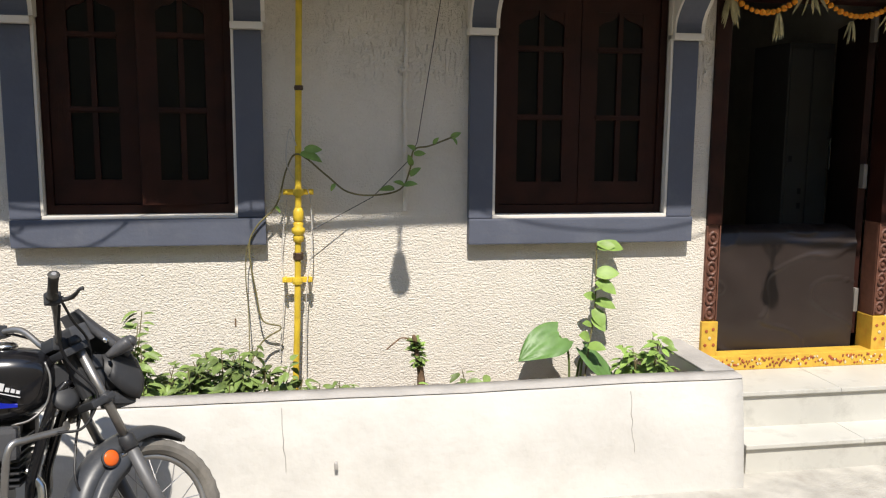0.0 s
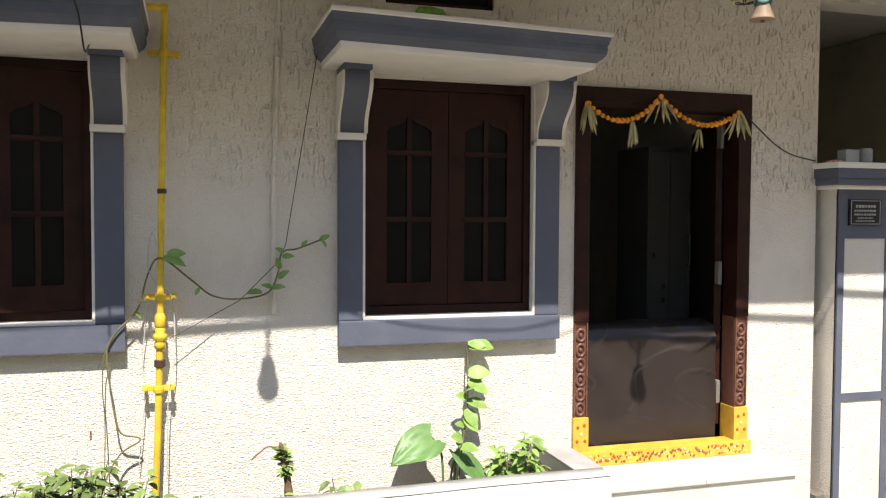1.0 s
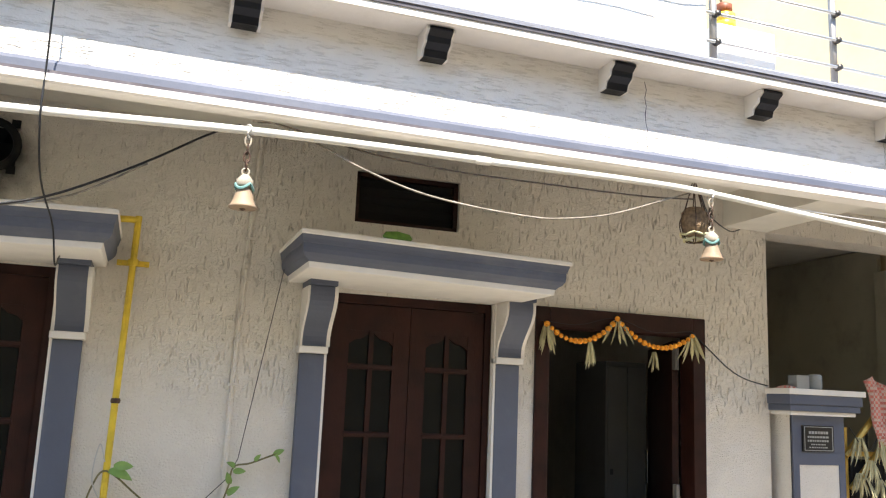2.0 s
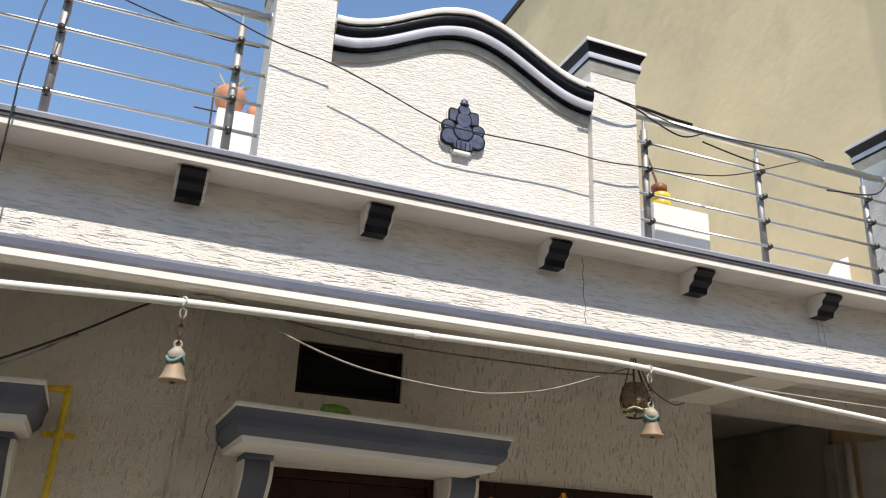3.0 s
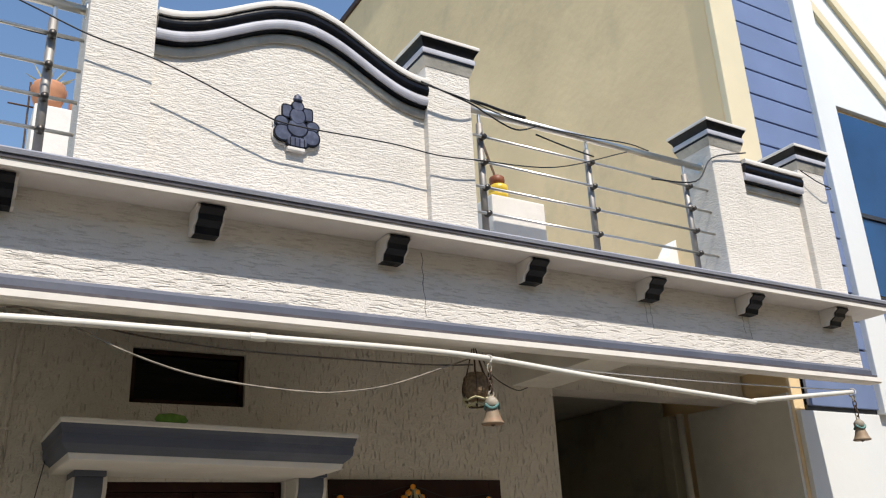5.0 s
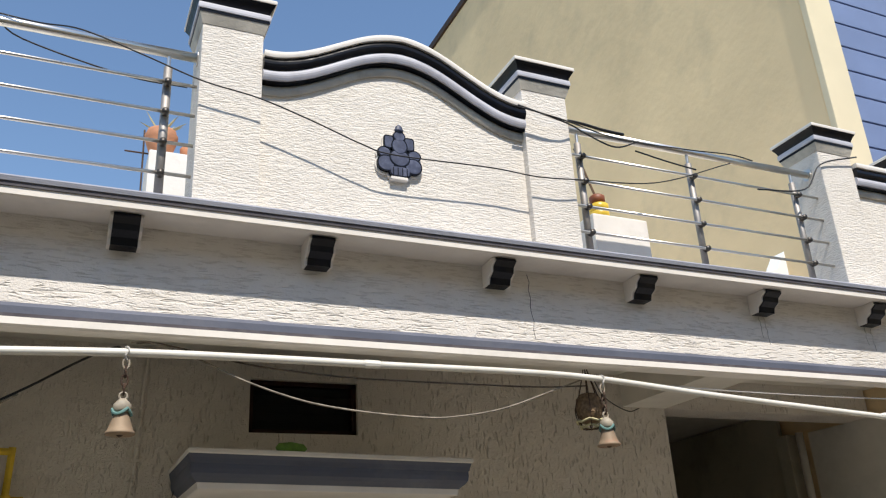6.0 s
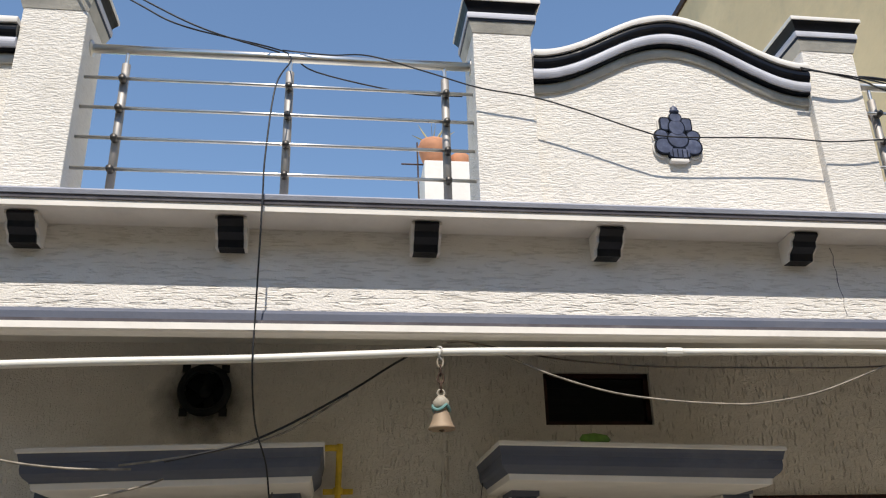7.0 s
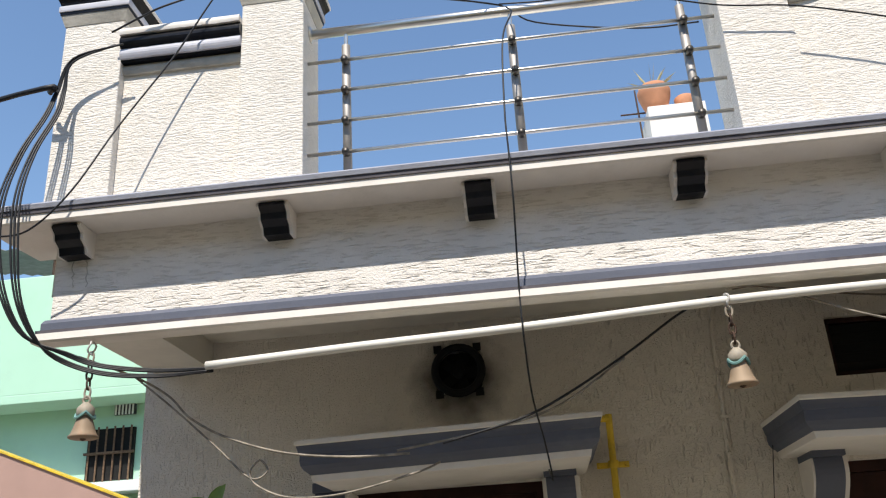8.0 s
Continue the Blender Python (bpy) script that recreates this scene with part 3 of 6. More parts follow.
def panel(name, x0, x1, top, label, n):
    """A parapet panel whose top follows top(x), with four stacked mouldings."""
    yb = PY + 0.22
    def strip(z0, z1, yf, bulge=0.0, seed=0.0):
        """One moulding from z0 to z1 under the top line; bulge rounds its face, seed lets its painted edge wander."""
        bm = bmesh.new()
        rows = []
        for i in range(n + 1):
            x = x0 + (x1 - x0) * i / n
            t = top(x)
            w = 0.0035 * noise.noise((x * 9, seed, 0)) + 0.002 * noise.noise((x * 31, seed, 5))
            lo = 3.64 if z0 is None else t + z0 + w
            hi = t + z1
            face = [(x, yf - bulge * math.sin(math.pi * q), lo + (hi - lo) * q) for q in ((0, 0.2, 0.4, 0.6, 0.8, 1.0) if bulge else (0, 1.0))]
            rows.append([bm.verts.new(c) for c in (*face, (x, yb, hi), (x, yb, lo))])
        k = len(rows[0])
        for A, B in zip(rows, rows[1:]):
            for j in range(k):
                bm.faces.new((A[j], B[j], B[(j + 1) % k], A[(j + 1) % k]))
        bm.faces.new(rows[0])
        bm.faces.new(rows[-1][::-1])
        bmesh.ops.recalc_face_normals(bm, faces=bm.faces[:])
        return bm
    th = thing(name, label, "parapet", kind="structure")
    part("face", strip(None, -0.01, PY + 0.045), M_FACE, th)
    part("lower_moulding", strip(-0.205, -0.155, PY + 0.03, 0.008, 1.0), M_NECK, th, "weathered grey-brown moulding")
    part("dark_fillet", strip(-0.153, -0.140, PY + 0.004, 0.002, 2.0), M_NAVY, th, "thin dark fillet")
    part("grey_moulding", strip(-0.143, -0.088, PY - 0.010, 0.009, 3.0), M_PALE, th, "pale grey moulding")
    part("dark_moulding", strip(-0.090, -0.024, PY - 0.018, 0.012, 4.0), M_NAVY, th, "dark navy gloss moulding")
    part("coping", strip(-0.028, 0.004, PY - 0.036, 0.003, 5.0), M_PAINT, th, "white coping")


panel("parapet_arch", 1.335, 2.765, lambda x: 4.522 + 0.25 * (0.5 + 0.5 * math.cos(math.pi * min(1, abs(x - 2.05) / 0.70))), "white arched parapet panel with dark wavy moulding", 90)
panel("parapet_panel_left", -1.63, -1.06, lambda x: 4.55, "white parapet panel with a straight dark moulding", 30)
panel("parapet_panel_right", 5.27, 5.88, lambda x: 4.57, "white parapet panel with a straight dark moulding", 30)

# ---- windows with grey surrounds and hoods ----
def sash(parent, x0, x1, z0, z1, hinge, angle):
    """A wooden casement leaf with two by three panes and a wavy top rail; hinge is the x of its turning edge."""
    w, h = x1 - x0, z1 - z0
    st, mu = 0.092, 0.026
    pw = (w - 2 * st - mu) / 2
    rows = [z0 + 0.12, z0 + 0.12 + 0.325, z0 + 0.12 + 0.325 + 0.03, z0 + 0.12 + 0.68, z0 + 0.12 + 0.71, z1 - 0.14]
    cols = [x0 + st, x0 + st + pw, x0 + st + pw + mu, x1 - st]
    holes = [(cols[i], cols[i + 1], rows[j], rows[j + 1]) for i in (0, 2) for j in (0, 2, 4)]
    leaf = wall_with_holes("sash", x0, x1, z0, z1, 0.025, 0.065, holes, M_WOOD)
    leaf.parent = parent
    for i, (a, b, c, d) in enumerate(holes):
        part("pane", box((a, 0.043, c), (b, 0.047, d)), M_PANE, leaf, "dark window pane")
    zt = rows[5]
    for side in (0, 1):
        o = cols[0] if side == 0 else cols[3]
        s = 1 if side == 0 else -1
        pts = [(o, zt + 0.002), (o, zt - 0.075)]
        for k in range(9):
            t = k / 8
            pts.append((o + s * pw * t * 0.98, zt - 0.075 + 0.06 * (3 * t * t - 2 * t ** 3) + 0.012 * math.sin(t * math.pi * 2)))
        pts.append((o + s * pw * 0.98, zt + 0.002))
        part("wavy_rail", prism(pts, along_y, 0.029, 0.062), M_WOOD, leaf)
    for c, d in ((rows[1], rows[2]), (rows[3], rows[4])):
        part("glazing_bar", box((cols[0] - 0.004, 0.017, c + 0.006), (cols[3] + 0.004, 0.03, d - 0.006), 0.003), M_WOOD, leaf)
    if angle:
        R = Matrix.Translation((hinge, 0.03, 0)) @ pose(0, 0, 0, 0, 0, angle) @ Matrix.Translation((-hinge, -0.03, 0))
        leaf.matrix_basis = R
    return leaf


def corbel_outline(zb, zt, depth):
    pts = [(-0.0, zt - 0.05), (-depth, zt - 0.05)]
    for k in range(1, 13):
        t = k / 12
        y = depth * (1 - t) ** 1.0 + 0.075 * t + 0.028 * math.sin(t * math.pi * 1.9)
        pts.append((-y, zt - 0.05 - (zt - 0.05 - zb) * t))
    pts.append((0.0, zb))
    return pts


def window(name, o, left, right, label, open_leaf, hl, hr, hz):
    x0, x1, z0, z1 = o
    win = thing(name, label, "window", kind="structure")
    fr = 0.035
    bm = bmesh.new()
    for lo, hi in (((x0, 0.01, z0), (x0 + fr, 0.11, z1)), ((x1 - fr, 0.01, z0), (x1, 0.11, z1)),
                   ((x0 + fr, 0.012, z1 - 0.05), (x1 - fr, 0.11, z1)), ((x0 + fr, 0.012, z0), (x1 - fr, 0.11, z0 + 0.045))):
        add_box(bm, lo, hi)
    part("frame", bm, M_WOOD, win)
    mid = (x0 + x1) / 2
    sash(win, x0 + fr + 0.003, mid - 0.002, z0 + 0.048, z1 - 0.053, x0 + fr, 0)
    sash(win, mid + 0.002, x1 - fr - 0.003, z0 + 0.048, z1 - 0.053, x1 - fr, open_leaf)
    part("sill", box((left, -0.062, z0 - 0.155), (right, 0.0, z0 - 0.02), 0.008), M_GREY, win, "grey-blue painted sill")
    part("reveal_edge", box((x0 - 0.012, -0.045, z0 - 0.02), (x1 + 0.014, 0.004, z0 - 0.002), 0.004), M_PAINT, win, "white line round the opening")
    for a, b, e0, e1 in ((left, x0 - 0.014, x0 - 0.014, x0), (x1 + 0.014, right - 0.005, x1, x1 + 0.014)):
        part("pilaster", box((a, -0.05, z0 - 0.018), (b, 0.0, 2.175), 0.006), M_GREY, win, "grey-blue painted pilaster")
        part("reveal_edge", box((e0, -0.045, z0 - 0.001), (e1, 0.012, z1), 0.003), M_PAINT, win, "white line round the opening")
        part("fillet", box((a - 0.014, -0.085, 2.177), (b + 0.012, 0.0, 2.212), 0.006), M_PAINT, win, "white fillet")
        core = corbel_outline(2.214, 2.56, 0.21)
        part("corbel_side", prism([(u * 0.97, v) for u, v in core], along_x, a - 0.006, b + 0.022), M_PAINT, win, "white corbel side")
        part("corbel", prism(core, along_x, a + 0.004, b + 0.002), M_GREY, win, "grey-blue scroll corbel")
        part("corbel_block", box((a - 0.004, -0.235, 2.512), (b + 0.012, 0.0, 2.556), 0.004), M_GREY, win, "grey-blue block")
    def sweep(profile, material, label_):
        """The profile [(reach beyond the ends, depth, z), ...] led round the hood's two ends and its front."""
        bm = bmesh.new()
        rings = []
        for e, y, z in profile:
            rings.append([bm.verts.new(c) for c in ((hl - e, 0, z + hz), (hl - e, y, z + hz), (hr + e, y, z - hz), (hr + e, 0, z - hz))])
        for A, B in zip(rings, rings[1:]):
            for i in range(4):
                bm.faces.new((A[i], A[(i + 1) % 4], B[(i + 1) % 4], B[i]))
        bm.faces.new(rings[0][::-1])
        bm.faces.new(rings[-1])
        bmesh.ops.recalc_face_normals(bm, faces=bm.faces[:])
        part("hood", bm, material, win, label_)
    sweep([(-0.055, -0.57, 2.526), (-0.046, -0.582, 2.53), (-0.04, -0.588, 2.556)], M_PAINT, "white lip of the hood")
    sweep([(-0.038, -0.59, 2.556), (-0.034, -0.596, 2.562), (-0.016, -0.616, 2.576), (-0.006, -0.63, 2.592), (-0.003, -0.635, 2.612), (-0.004, -0.635, 2.634), (0.0, -0.64, 2.637), (0.004, -0.645, 2.655), (0.008, -0.655, 2.672)], M_GREY, "grey-blue coved hood fascia")
    sweep([(0.010, -0.66, 2.672), (0.013, -0.665, 2.676), (0.013, -0.665, 2.69), (0.009, -0.66, 2.695)], M_PAINT, "white top of the hood")
    return win


window("window_1", W1, -0.945, 0.255, "dark wooden window with one leaf ajar under a grey-blue hood", 12, -0.90, 0.362, -0.012)
window("window_2", W2, 1.29, 2.53, "closed dark wooden window under a grey-blue hood", 0, 1.165, 2.51, 0.016)

# ---- ventilators ----
vent = thing("vent_1", "dark rectangular ventilator with wooden frame and louvres", "vent", kind="structure")
bm = bmesh.new()
a, b, c, d = VENT
for lo, hi in (((a, 0.03, c), (a + 0.025, 0.09, d)), ((b - 0.025, 0.03, c), (b, 0.09, d)), ((a, 0.03, d - 0.025), (b, 0.09, d)), ((a, 0.03, c), (b, 0.09, c + 0.025))):
    add_box(bm, lo, hi)
part("frame", bm, M_WOOD, vent)
# black backing and louvres put the shade inside the vent into colour
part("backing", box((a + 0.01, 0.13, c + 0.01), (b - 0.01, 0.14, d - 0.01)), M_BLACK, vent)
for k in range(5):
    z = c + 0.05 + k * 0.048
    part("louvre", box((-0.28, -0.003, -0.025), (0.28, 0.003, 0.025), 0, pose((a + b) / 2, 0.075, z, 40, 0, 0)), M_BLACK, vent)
tagged(obj("leaf_bundle", lathe([(0.002, -0.075), (0.022, -0.06), (0.030, 0.0), (0.022, 0.06), (0.003, 0.08)], 12, pose(1.625, -0.58, 2.726, 0, 90, 8)), M_GOURD, smooth=True),
       "green gourd lying on the window hood", "gourd")
fan = thing("exhaust_fan", "soot-blackened round exhaust fan in the wall", "fan")
rx, rz, rr = ROUND
ringpts = [(rx + 0.118 * math.cos(2 * math.pi * k / 24), -0.012, rz + 0.118 * math.sin(2 * math.pi * k / 24)) for k in range(24)]
part("housing", tube(ringpts, 0.02, 8, True), M_SOOT, fan)
part("back", lathe([(0.001, 0), (0.125, 0), (0.125, 0.01), (0.001, 0.01)], 20, pose(rx, 0.11, rz, 90, 0, 0)), M_SOOT, fan)
part("hub", lathe([(0.035, 0), (0.03, 0.05), (0.005, 0.06)], 12, pose(rx, 0.08, rz, 90, 0, 0)), M_SOOT, fan)
for k in range(5):
    part("blade", box((0.02, -0.002, -0.03), (0.105, 0.002, 0.03), 0, pose(rx, 0.06, rz, 0, 0, 0) @ pose(0, 0, 0, 0, 72 * k, 0) @ pose(0, 0, 0, 25, 0, 0)), M_SOOT, fan)
for sx in (-1, 1):
    for sz in (-1, 1):
        part("lug", box((rx + sx * 0.1 - 0.02, -0.008, rz + sz * 0.115 - 0.02), (rx + sx * 0.1 + 0.02, 0.0, rz + sz * 0.115 + 0.02)), M_SOOT, fan)

# ---- door: frame, carved jambs, yellow threshold, open leaf ----
door = thing("door_1", "dark wooden doorway with carved jambs and yellow painted threshold, door open", "door", kind="structure")
x0, x1, z0, z1 = DOOR
JW = 0.088
for side, a, b in (("l", x0, x0 + JW), ("r", x1 - JW, x1)):
    part("jamb", box((a, -0.02, 1.19), (b, 0.12, z1), 0.006), M_WOOD, door)
    part("jamb_core", box((a, -0.005, 0.645), (b, 0.12, 1.19), 0.004), M_CARVE, door, "carved reddish brown jamb")
    part("plinth_block", box((a - 0.004, -0.025, 0.36), (b + 0.004, 0.12, 0.643), 0.005), M_TURMERIC, door, "yellow painted plinth block")
    cx = (a + b) / 2
    for k in range(6):
        zc = 0.69 + k * 0.085
        ring = [(cx + 0.026 * math.cos(2 * math.pi * j / 12), -0.008, zc + 0.034 * math.sin(2 * math.pi * j / 12)) for j in range(12)]
        part("carving", tube(ring, 0.009, 6, True), M_CARVE, door)
        part("carving", lathe([(0.002, 0.012), (0.012, 0.008), (0.014, 0.0)], 8, pose(cx, -0.004, zc, 90, 0, 0)), M_CARVE, door)
    for s in (-1, 1):
        part("bead", box((cx + s * 0.038 - 0.004, -0.016, 0.65), (cx + s * 0.038 + 0.004, -0.004, 1.185), 0.002), M_CARVE, door)
    for k in range(5):
        zc = 0.50 + 0.1 * (k % 2) + 0.02 * k / 5
        part("painted_dot", lathe([(0.001, 0.003), (0.009, 0.002), (0.010, 0.0)], 8, pose(cx + (-0.025, 0.025, 0.0, -0.02, 0.02)[k], -0.0265, (0.51, 0.51, 0.55, 0.59, 0.60)[k], 90, 0, 0)), M_RED if k != 2 else M_CREAMDOT, door, "painted flower dot")
part("lintel", box((x0 + JW, -0.02, z1 - 0.115), (x1 - JW, 0.12, z1), 0.006), M_WOOD, door)
part("threshold", box((x0 - 0.01, -0.04, 0.36), (x1 + 0.02, 0.08, 0.445), 0.006), M_TURMERIC, door, "yellow painted threshold with flower dots")
rnd = random.Random(4)
for k in range(130):
    x = x0 + 0.02 + k * (x1 - x0 - 0.04) / 129
    part("painted_petal", lathe([(0.001, 0.003), (0.006, 0.002), (0.007, 0.0)], 6, pose(x, -0.0415, 0.403 + rnd.uniform(-0.026, 0.026), 90, 0, 0) @ Matrix.Diagonal((rnd.uniform(0.7, 1.3), rnd.uniform(0.7, 1.6), 1, 1))), rnd.choice((M_RED, M_RED, M_CREAMDOT, M_BROWNCAP)), door, "painted flower dot")
leaf = part("leaf", box((0, -0.02, 0.0), (0.95, 0.02, 1.88), 0.004, pose(x1 - JW - 0.03, 0.13, 0.51, 0, 0, 66)), M_WOOD, door, "dark wooden door leaf standing open")
for z in (0.72, 1.45, 2.28):
    part("hinge", box((x1 - JW - 0.055, 0.085, z - 0.07), (x1 - JW - 0.03, 0.125, z + 0.07), 0.003), M_STEELPOST, leaf, "steel hinge plate")

# ---- inside the doorway ----
bm = bmesh.new()
N, Mz = 70, 60
front = []
for j in range(Mz + 1):
    row = []
    for i in range(N + 1):
        u, v = i / N, j / Mz
        x = 2.78 + 0.87 * u
        z = 0.375 + 0.755 * v
        y = 0.10 + 0.006 * math.sin(9 * u + 7 * v) + 0.008 * noise.noise((x * 5, z * 9, 1.0)) - 0.012 * max(0.0, 0.07 - abs(noise.noise((x * 2.2 + z * 3.5, z * 4.2 - x * 1.2, 4.0)))) / 0.07
        if v > 0.9:
            y += 0.5 * (v - 0.9) ** 1.2
        row.append(bm.verts.new((x, y, z)))
    front.append(row)
for j in range(1, 6):
    front.append([bm.verts.new((v.co.x, 0.13 + 0.09 * j, 1.13 + 0.025 * math.sin(j) + 0.012 * noise.noise((v.co.x * 7, j, 2)))) for v in front[Mz]])
for A, B in zip(front, front[1:]):
    for i in range(N):
        bm.faces.new((A[i], A[i + 1], B[i + 1], B[i]))
seat = thing("covered_sofa", "sofa back under a creased brown vinyl cover inside the doorway", "sofa")
part("cover", bm, M_SHEET, seat, smooth=True)
part("body", box((2.82, 0.15, 0.36), (3.61, 0.60, 1.09), 0.03), M_SHEET, seat)
cup = thing("steel_cupboard", "grey steel cupboard in the dim room", "cupboard")
part("body", box((3.66, 0.95, 0.36), (3.99, 1.40, 2.29), 0.01), M_STEELCAB, cup)
part("door_panel", box((3.67, 0.935, 0.5), (3.825, 0.95, 2.25), 0.004), M_STEELCAB, cup)
part("door_panel", box((3.832, 0.935, 0.5), (3.98, 0.95, 2.25), 0.004), M_STEELCAB, cup)
part("handle", tube([(3.97, 0.935, 1.45), (3.97, 0.90, 1.45), (3.97, 0.90, 1.66), (3.97, 0.935, 1.66)], 0.007, 8), M_CHROME, cup, "chrome handle")
for x, z in ((3.70, 1.52), (3.78, 1.30), (3.78, 1.20)):
    part("lock_plate", box((x - 0.012, 0.930, z - 0.02), (x + 0.012, 0.936, z + 0.02), 0.002), M_BIKEPLASTIC, cup, "dark lock plate")

# ---- marigold garland over the door ----
gar = thing("door_garland", "orange marigold garland with dry leaf tassels over the doorway", "garland")
A_, B_, C_ = Vector((2.69, -0.05, 2.42)), Vector((3.15, -0.05, 2.48)), Vector((3.67, -0.05, 2.41))
def swag(a, b, sag, n):
    return [a.lerp(b, k / n) - Vector((0, 0, sag * 4 * (k / n) * (1 - k / n))) for k in range(n + 1)]
for a, b, n in ((A_, B_, 15), (B_, C_, 17)):
    pts = swag(a, b, 0.115, n)
    part("string", tube(pts, 0.002, 5), M_WIRE, gar)
    for p in pts:
        bm = bmesh.new()
        bmesh.ops.create_icosphere(bm, subdivisions=2, radius=1.0)
        r = rnd.uniform(0.0135, 0.018)
        for v in bm.verts:
            k = 1 + 0.22 * noise.noise(v.co * 3.5 + p * 40)
            v.co = p + Vector((v.co.x * r * k, v.co.y * r * k - 0.005, v.co.z * r * k))
        part("marigold", bm, M_MARIGOLD, gar)
def tassel(p, n, length, spread):
    bm = bmesh.new()
    for k in range(n):
        a = rnd.uniform(-spread, spread)
        add_leaf(bm, (p[0] + a * 0.03, p[1] + rnd.uniform(-0.012, 0.012), p[2]), (math.sin(a), rnd.uniform(-0.25, 0.1), -math.cos(a)), (rnd.uniform(-0.5, 0.5), -1, 0), length * rnd.uniform(0.75, 1.1), length * 0.10, 0.5, 0.1)
    part("leaf_tassel", bm, M_DRYLEAF, gar, "tassel of dry leaves")
tassel((2.69, -0.05, 2.42), 10, 0.17, 0.35)
tassel((3.15, -0.05, 2.47), 12, 0.15, 0.7)
tassel((3.67, -0.05, 2.42), 11, 0.17, 0.5)
tassel((2.97, -0.05, 2.33), 12, 0.15, 0.22)
tassel((3.40, -0.05, 2.30), 10, 0.12, 0.25)
part("string", tube(glide([(2.66, -0.035, 2.44), (2.9, -0.035, 2.43), (3.15, -0.035, 2.485), (3.4, -0.035, 2.42), (3.68, -0.035, 2.44)]), 0.0022, 5), M_WIRE, gar)
tagged(obj("thin_wire", tube(glide([(3.68, -0.035, 2.44), (3.82, -0.03, 2.33), (3.95, -0.03, 2.23), (4.07, -0.04, 2.17), (4.2, -0.08, 2.135)]), 0.004, 6), M_WIRE), "thin black wire from doorway to gate pier", "wire")

# ---- steps ----
def step(x0, x1, y0, y1, z0, z1, label):
    st = thing("step", label, "step", "door steps", kind="structure")
    part("riser", box((x0 + 0.012, y0 + 0.018, z0), (x1 - 0.012, y1, z1 - 0.022), 0.003), M_MARBLE, st)
    n = 2
    for k in range(n):
        a, b = x0 + (x1 - x0) * k / n, x0 + (x1 - x0) * (k + 1) / n
        part("tread_slab", box((a + 0.001, y0, z1 - 0.022), (b - 0.001, y1, z1), 0.004), M_MARBLE, st)


step(2.64, 3.84, -0.43, -0.02, 0.0, 0.36, "grey-white marble top step before the doorway")
step(2.58, 3.88, -0.66, -0.41, -0.02, 0.165, "grey-white marble lower step")

# ---- planter ----
pl = thing("planter", "long whitewashed cement planter along the wall", "planter")
PX0, PX1 = -1.95, 2.50
bm = bmesh.new()
nseg = 40
rows = []
for i in range(nseg + 1):
    x = PX0 + (PX1 - PX0) * i / nseg
    wob = 0.010 * noise.noise((x * 1.3, 0, 0)) + 0.004 * noise.noise((x * 6, 0, 0))
    zt = 0.55 + 0.012 * noise.noise((x * 1.1, 3, 0)) - 0.012 * math.exp(-((x - 0.5) / 0.7) ** 2)
    rows.append([bm.verts.new(c) for c in ((x, -0.80 + wob, -0.02), (x, -0.775 + wob, 0.25), (x, -0.735 + wob, zt - 0.03), (x, -0.722 + wob, zt - 0.006), (x, -0.64 + wob, zt - 0.006), (x, -0.64 + wob, 0.0))])
for A, B in zip(rows, rows[1:]):
    for j in range(5):
        bm.faces.new((A[j], B[j], B[j + 1], A[j + 1]))
bm.faces.new(rows[0][::-1])
bm.faces.new(rows[-1])
bmesh.ops.recalc_face_normals(bm, faces=bm.faces[:])
part("front_wall", bm, M_PLANTER, pl, smooth=True)
bm = bmesh.new()
rows = []
for i in range(nseg + 1):
    x = PX0 + (PX1 - PX0) * i / nseg
    wob = 0.010 * noise.noise((x * 1.3, 0, 0)) + 0.004 * noise.noise((x * 6, 0, 0))
    w2 = 0.012 * noise.noise((x * 4, 9, 0))
    zt = 0.55 + 0.012 * noise.noise((x * 1.1, 3, 0)) - 0.012 * math.exp(-((x - 0.5) / 0.7) ** 2)
    rows.append([bm.verts.new(c) for c in ((x, -0.733 + wob, zt - 0.012 + w2 * 0.3), (x, -0.724 + wob, zt), (x, -0.635 + wob + w2, zt + 0.002), (x, -0.63 + wob + w2, zt - 0.10))])
for A, B in zip(rows, rows[1:]):
    for j in range(3):
        bm.faces.new((A[j], B[j], B[j + 1], A[j + 1]))
part("rim", bm, M_RIM, pl, "bare grey cement rim", smooth=True)
for x in (0.33, 1.30, 1.93):
    hairline(pl, x, -0.739, 0.50, -0.779, 0.22, M_RIM, "hairline crack", 0.0018)
part("end_wall", box((2.36, -0.63, -0.02), (2.50, -0.02, 0.54), 0.012), M_PLANTER, pl)
part("end_rim", box((2.35, -0.64, 0.54), (2.505, -0.02, 0.553), 0.005), M_RIM, pl, "bare grey cement rim")
bm = bmesh.new()
bmesh.ops.create_grid(bm, x_segments=90, y_segments=14, size=0.5)
for v in bm.verts:
    x, y = PX0 + 0.02 + (v.co.x + 0.5) * 4.3, -0.64 + (v.co.y + 0.5) * 0.65
    v.co = Vector((x, y, 0.27 + 0.19 * max(0.0, min(1.0, (x - 2.05) / 0.25)) + 0.025 * noise.noise((x * 6, y * 6, 0)) + 0.012 * noise.noise((x * 25, y * 25, 3))))
part("soil", bm, M_SOIL, pl, "dry brown soil", smooth=True)

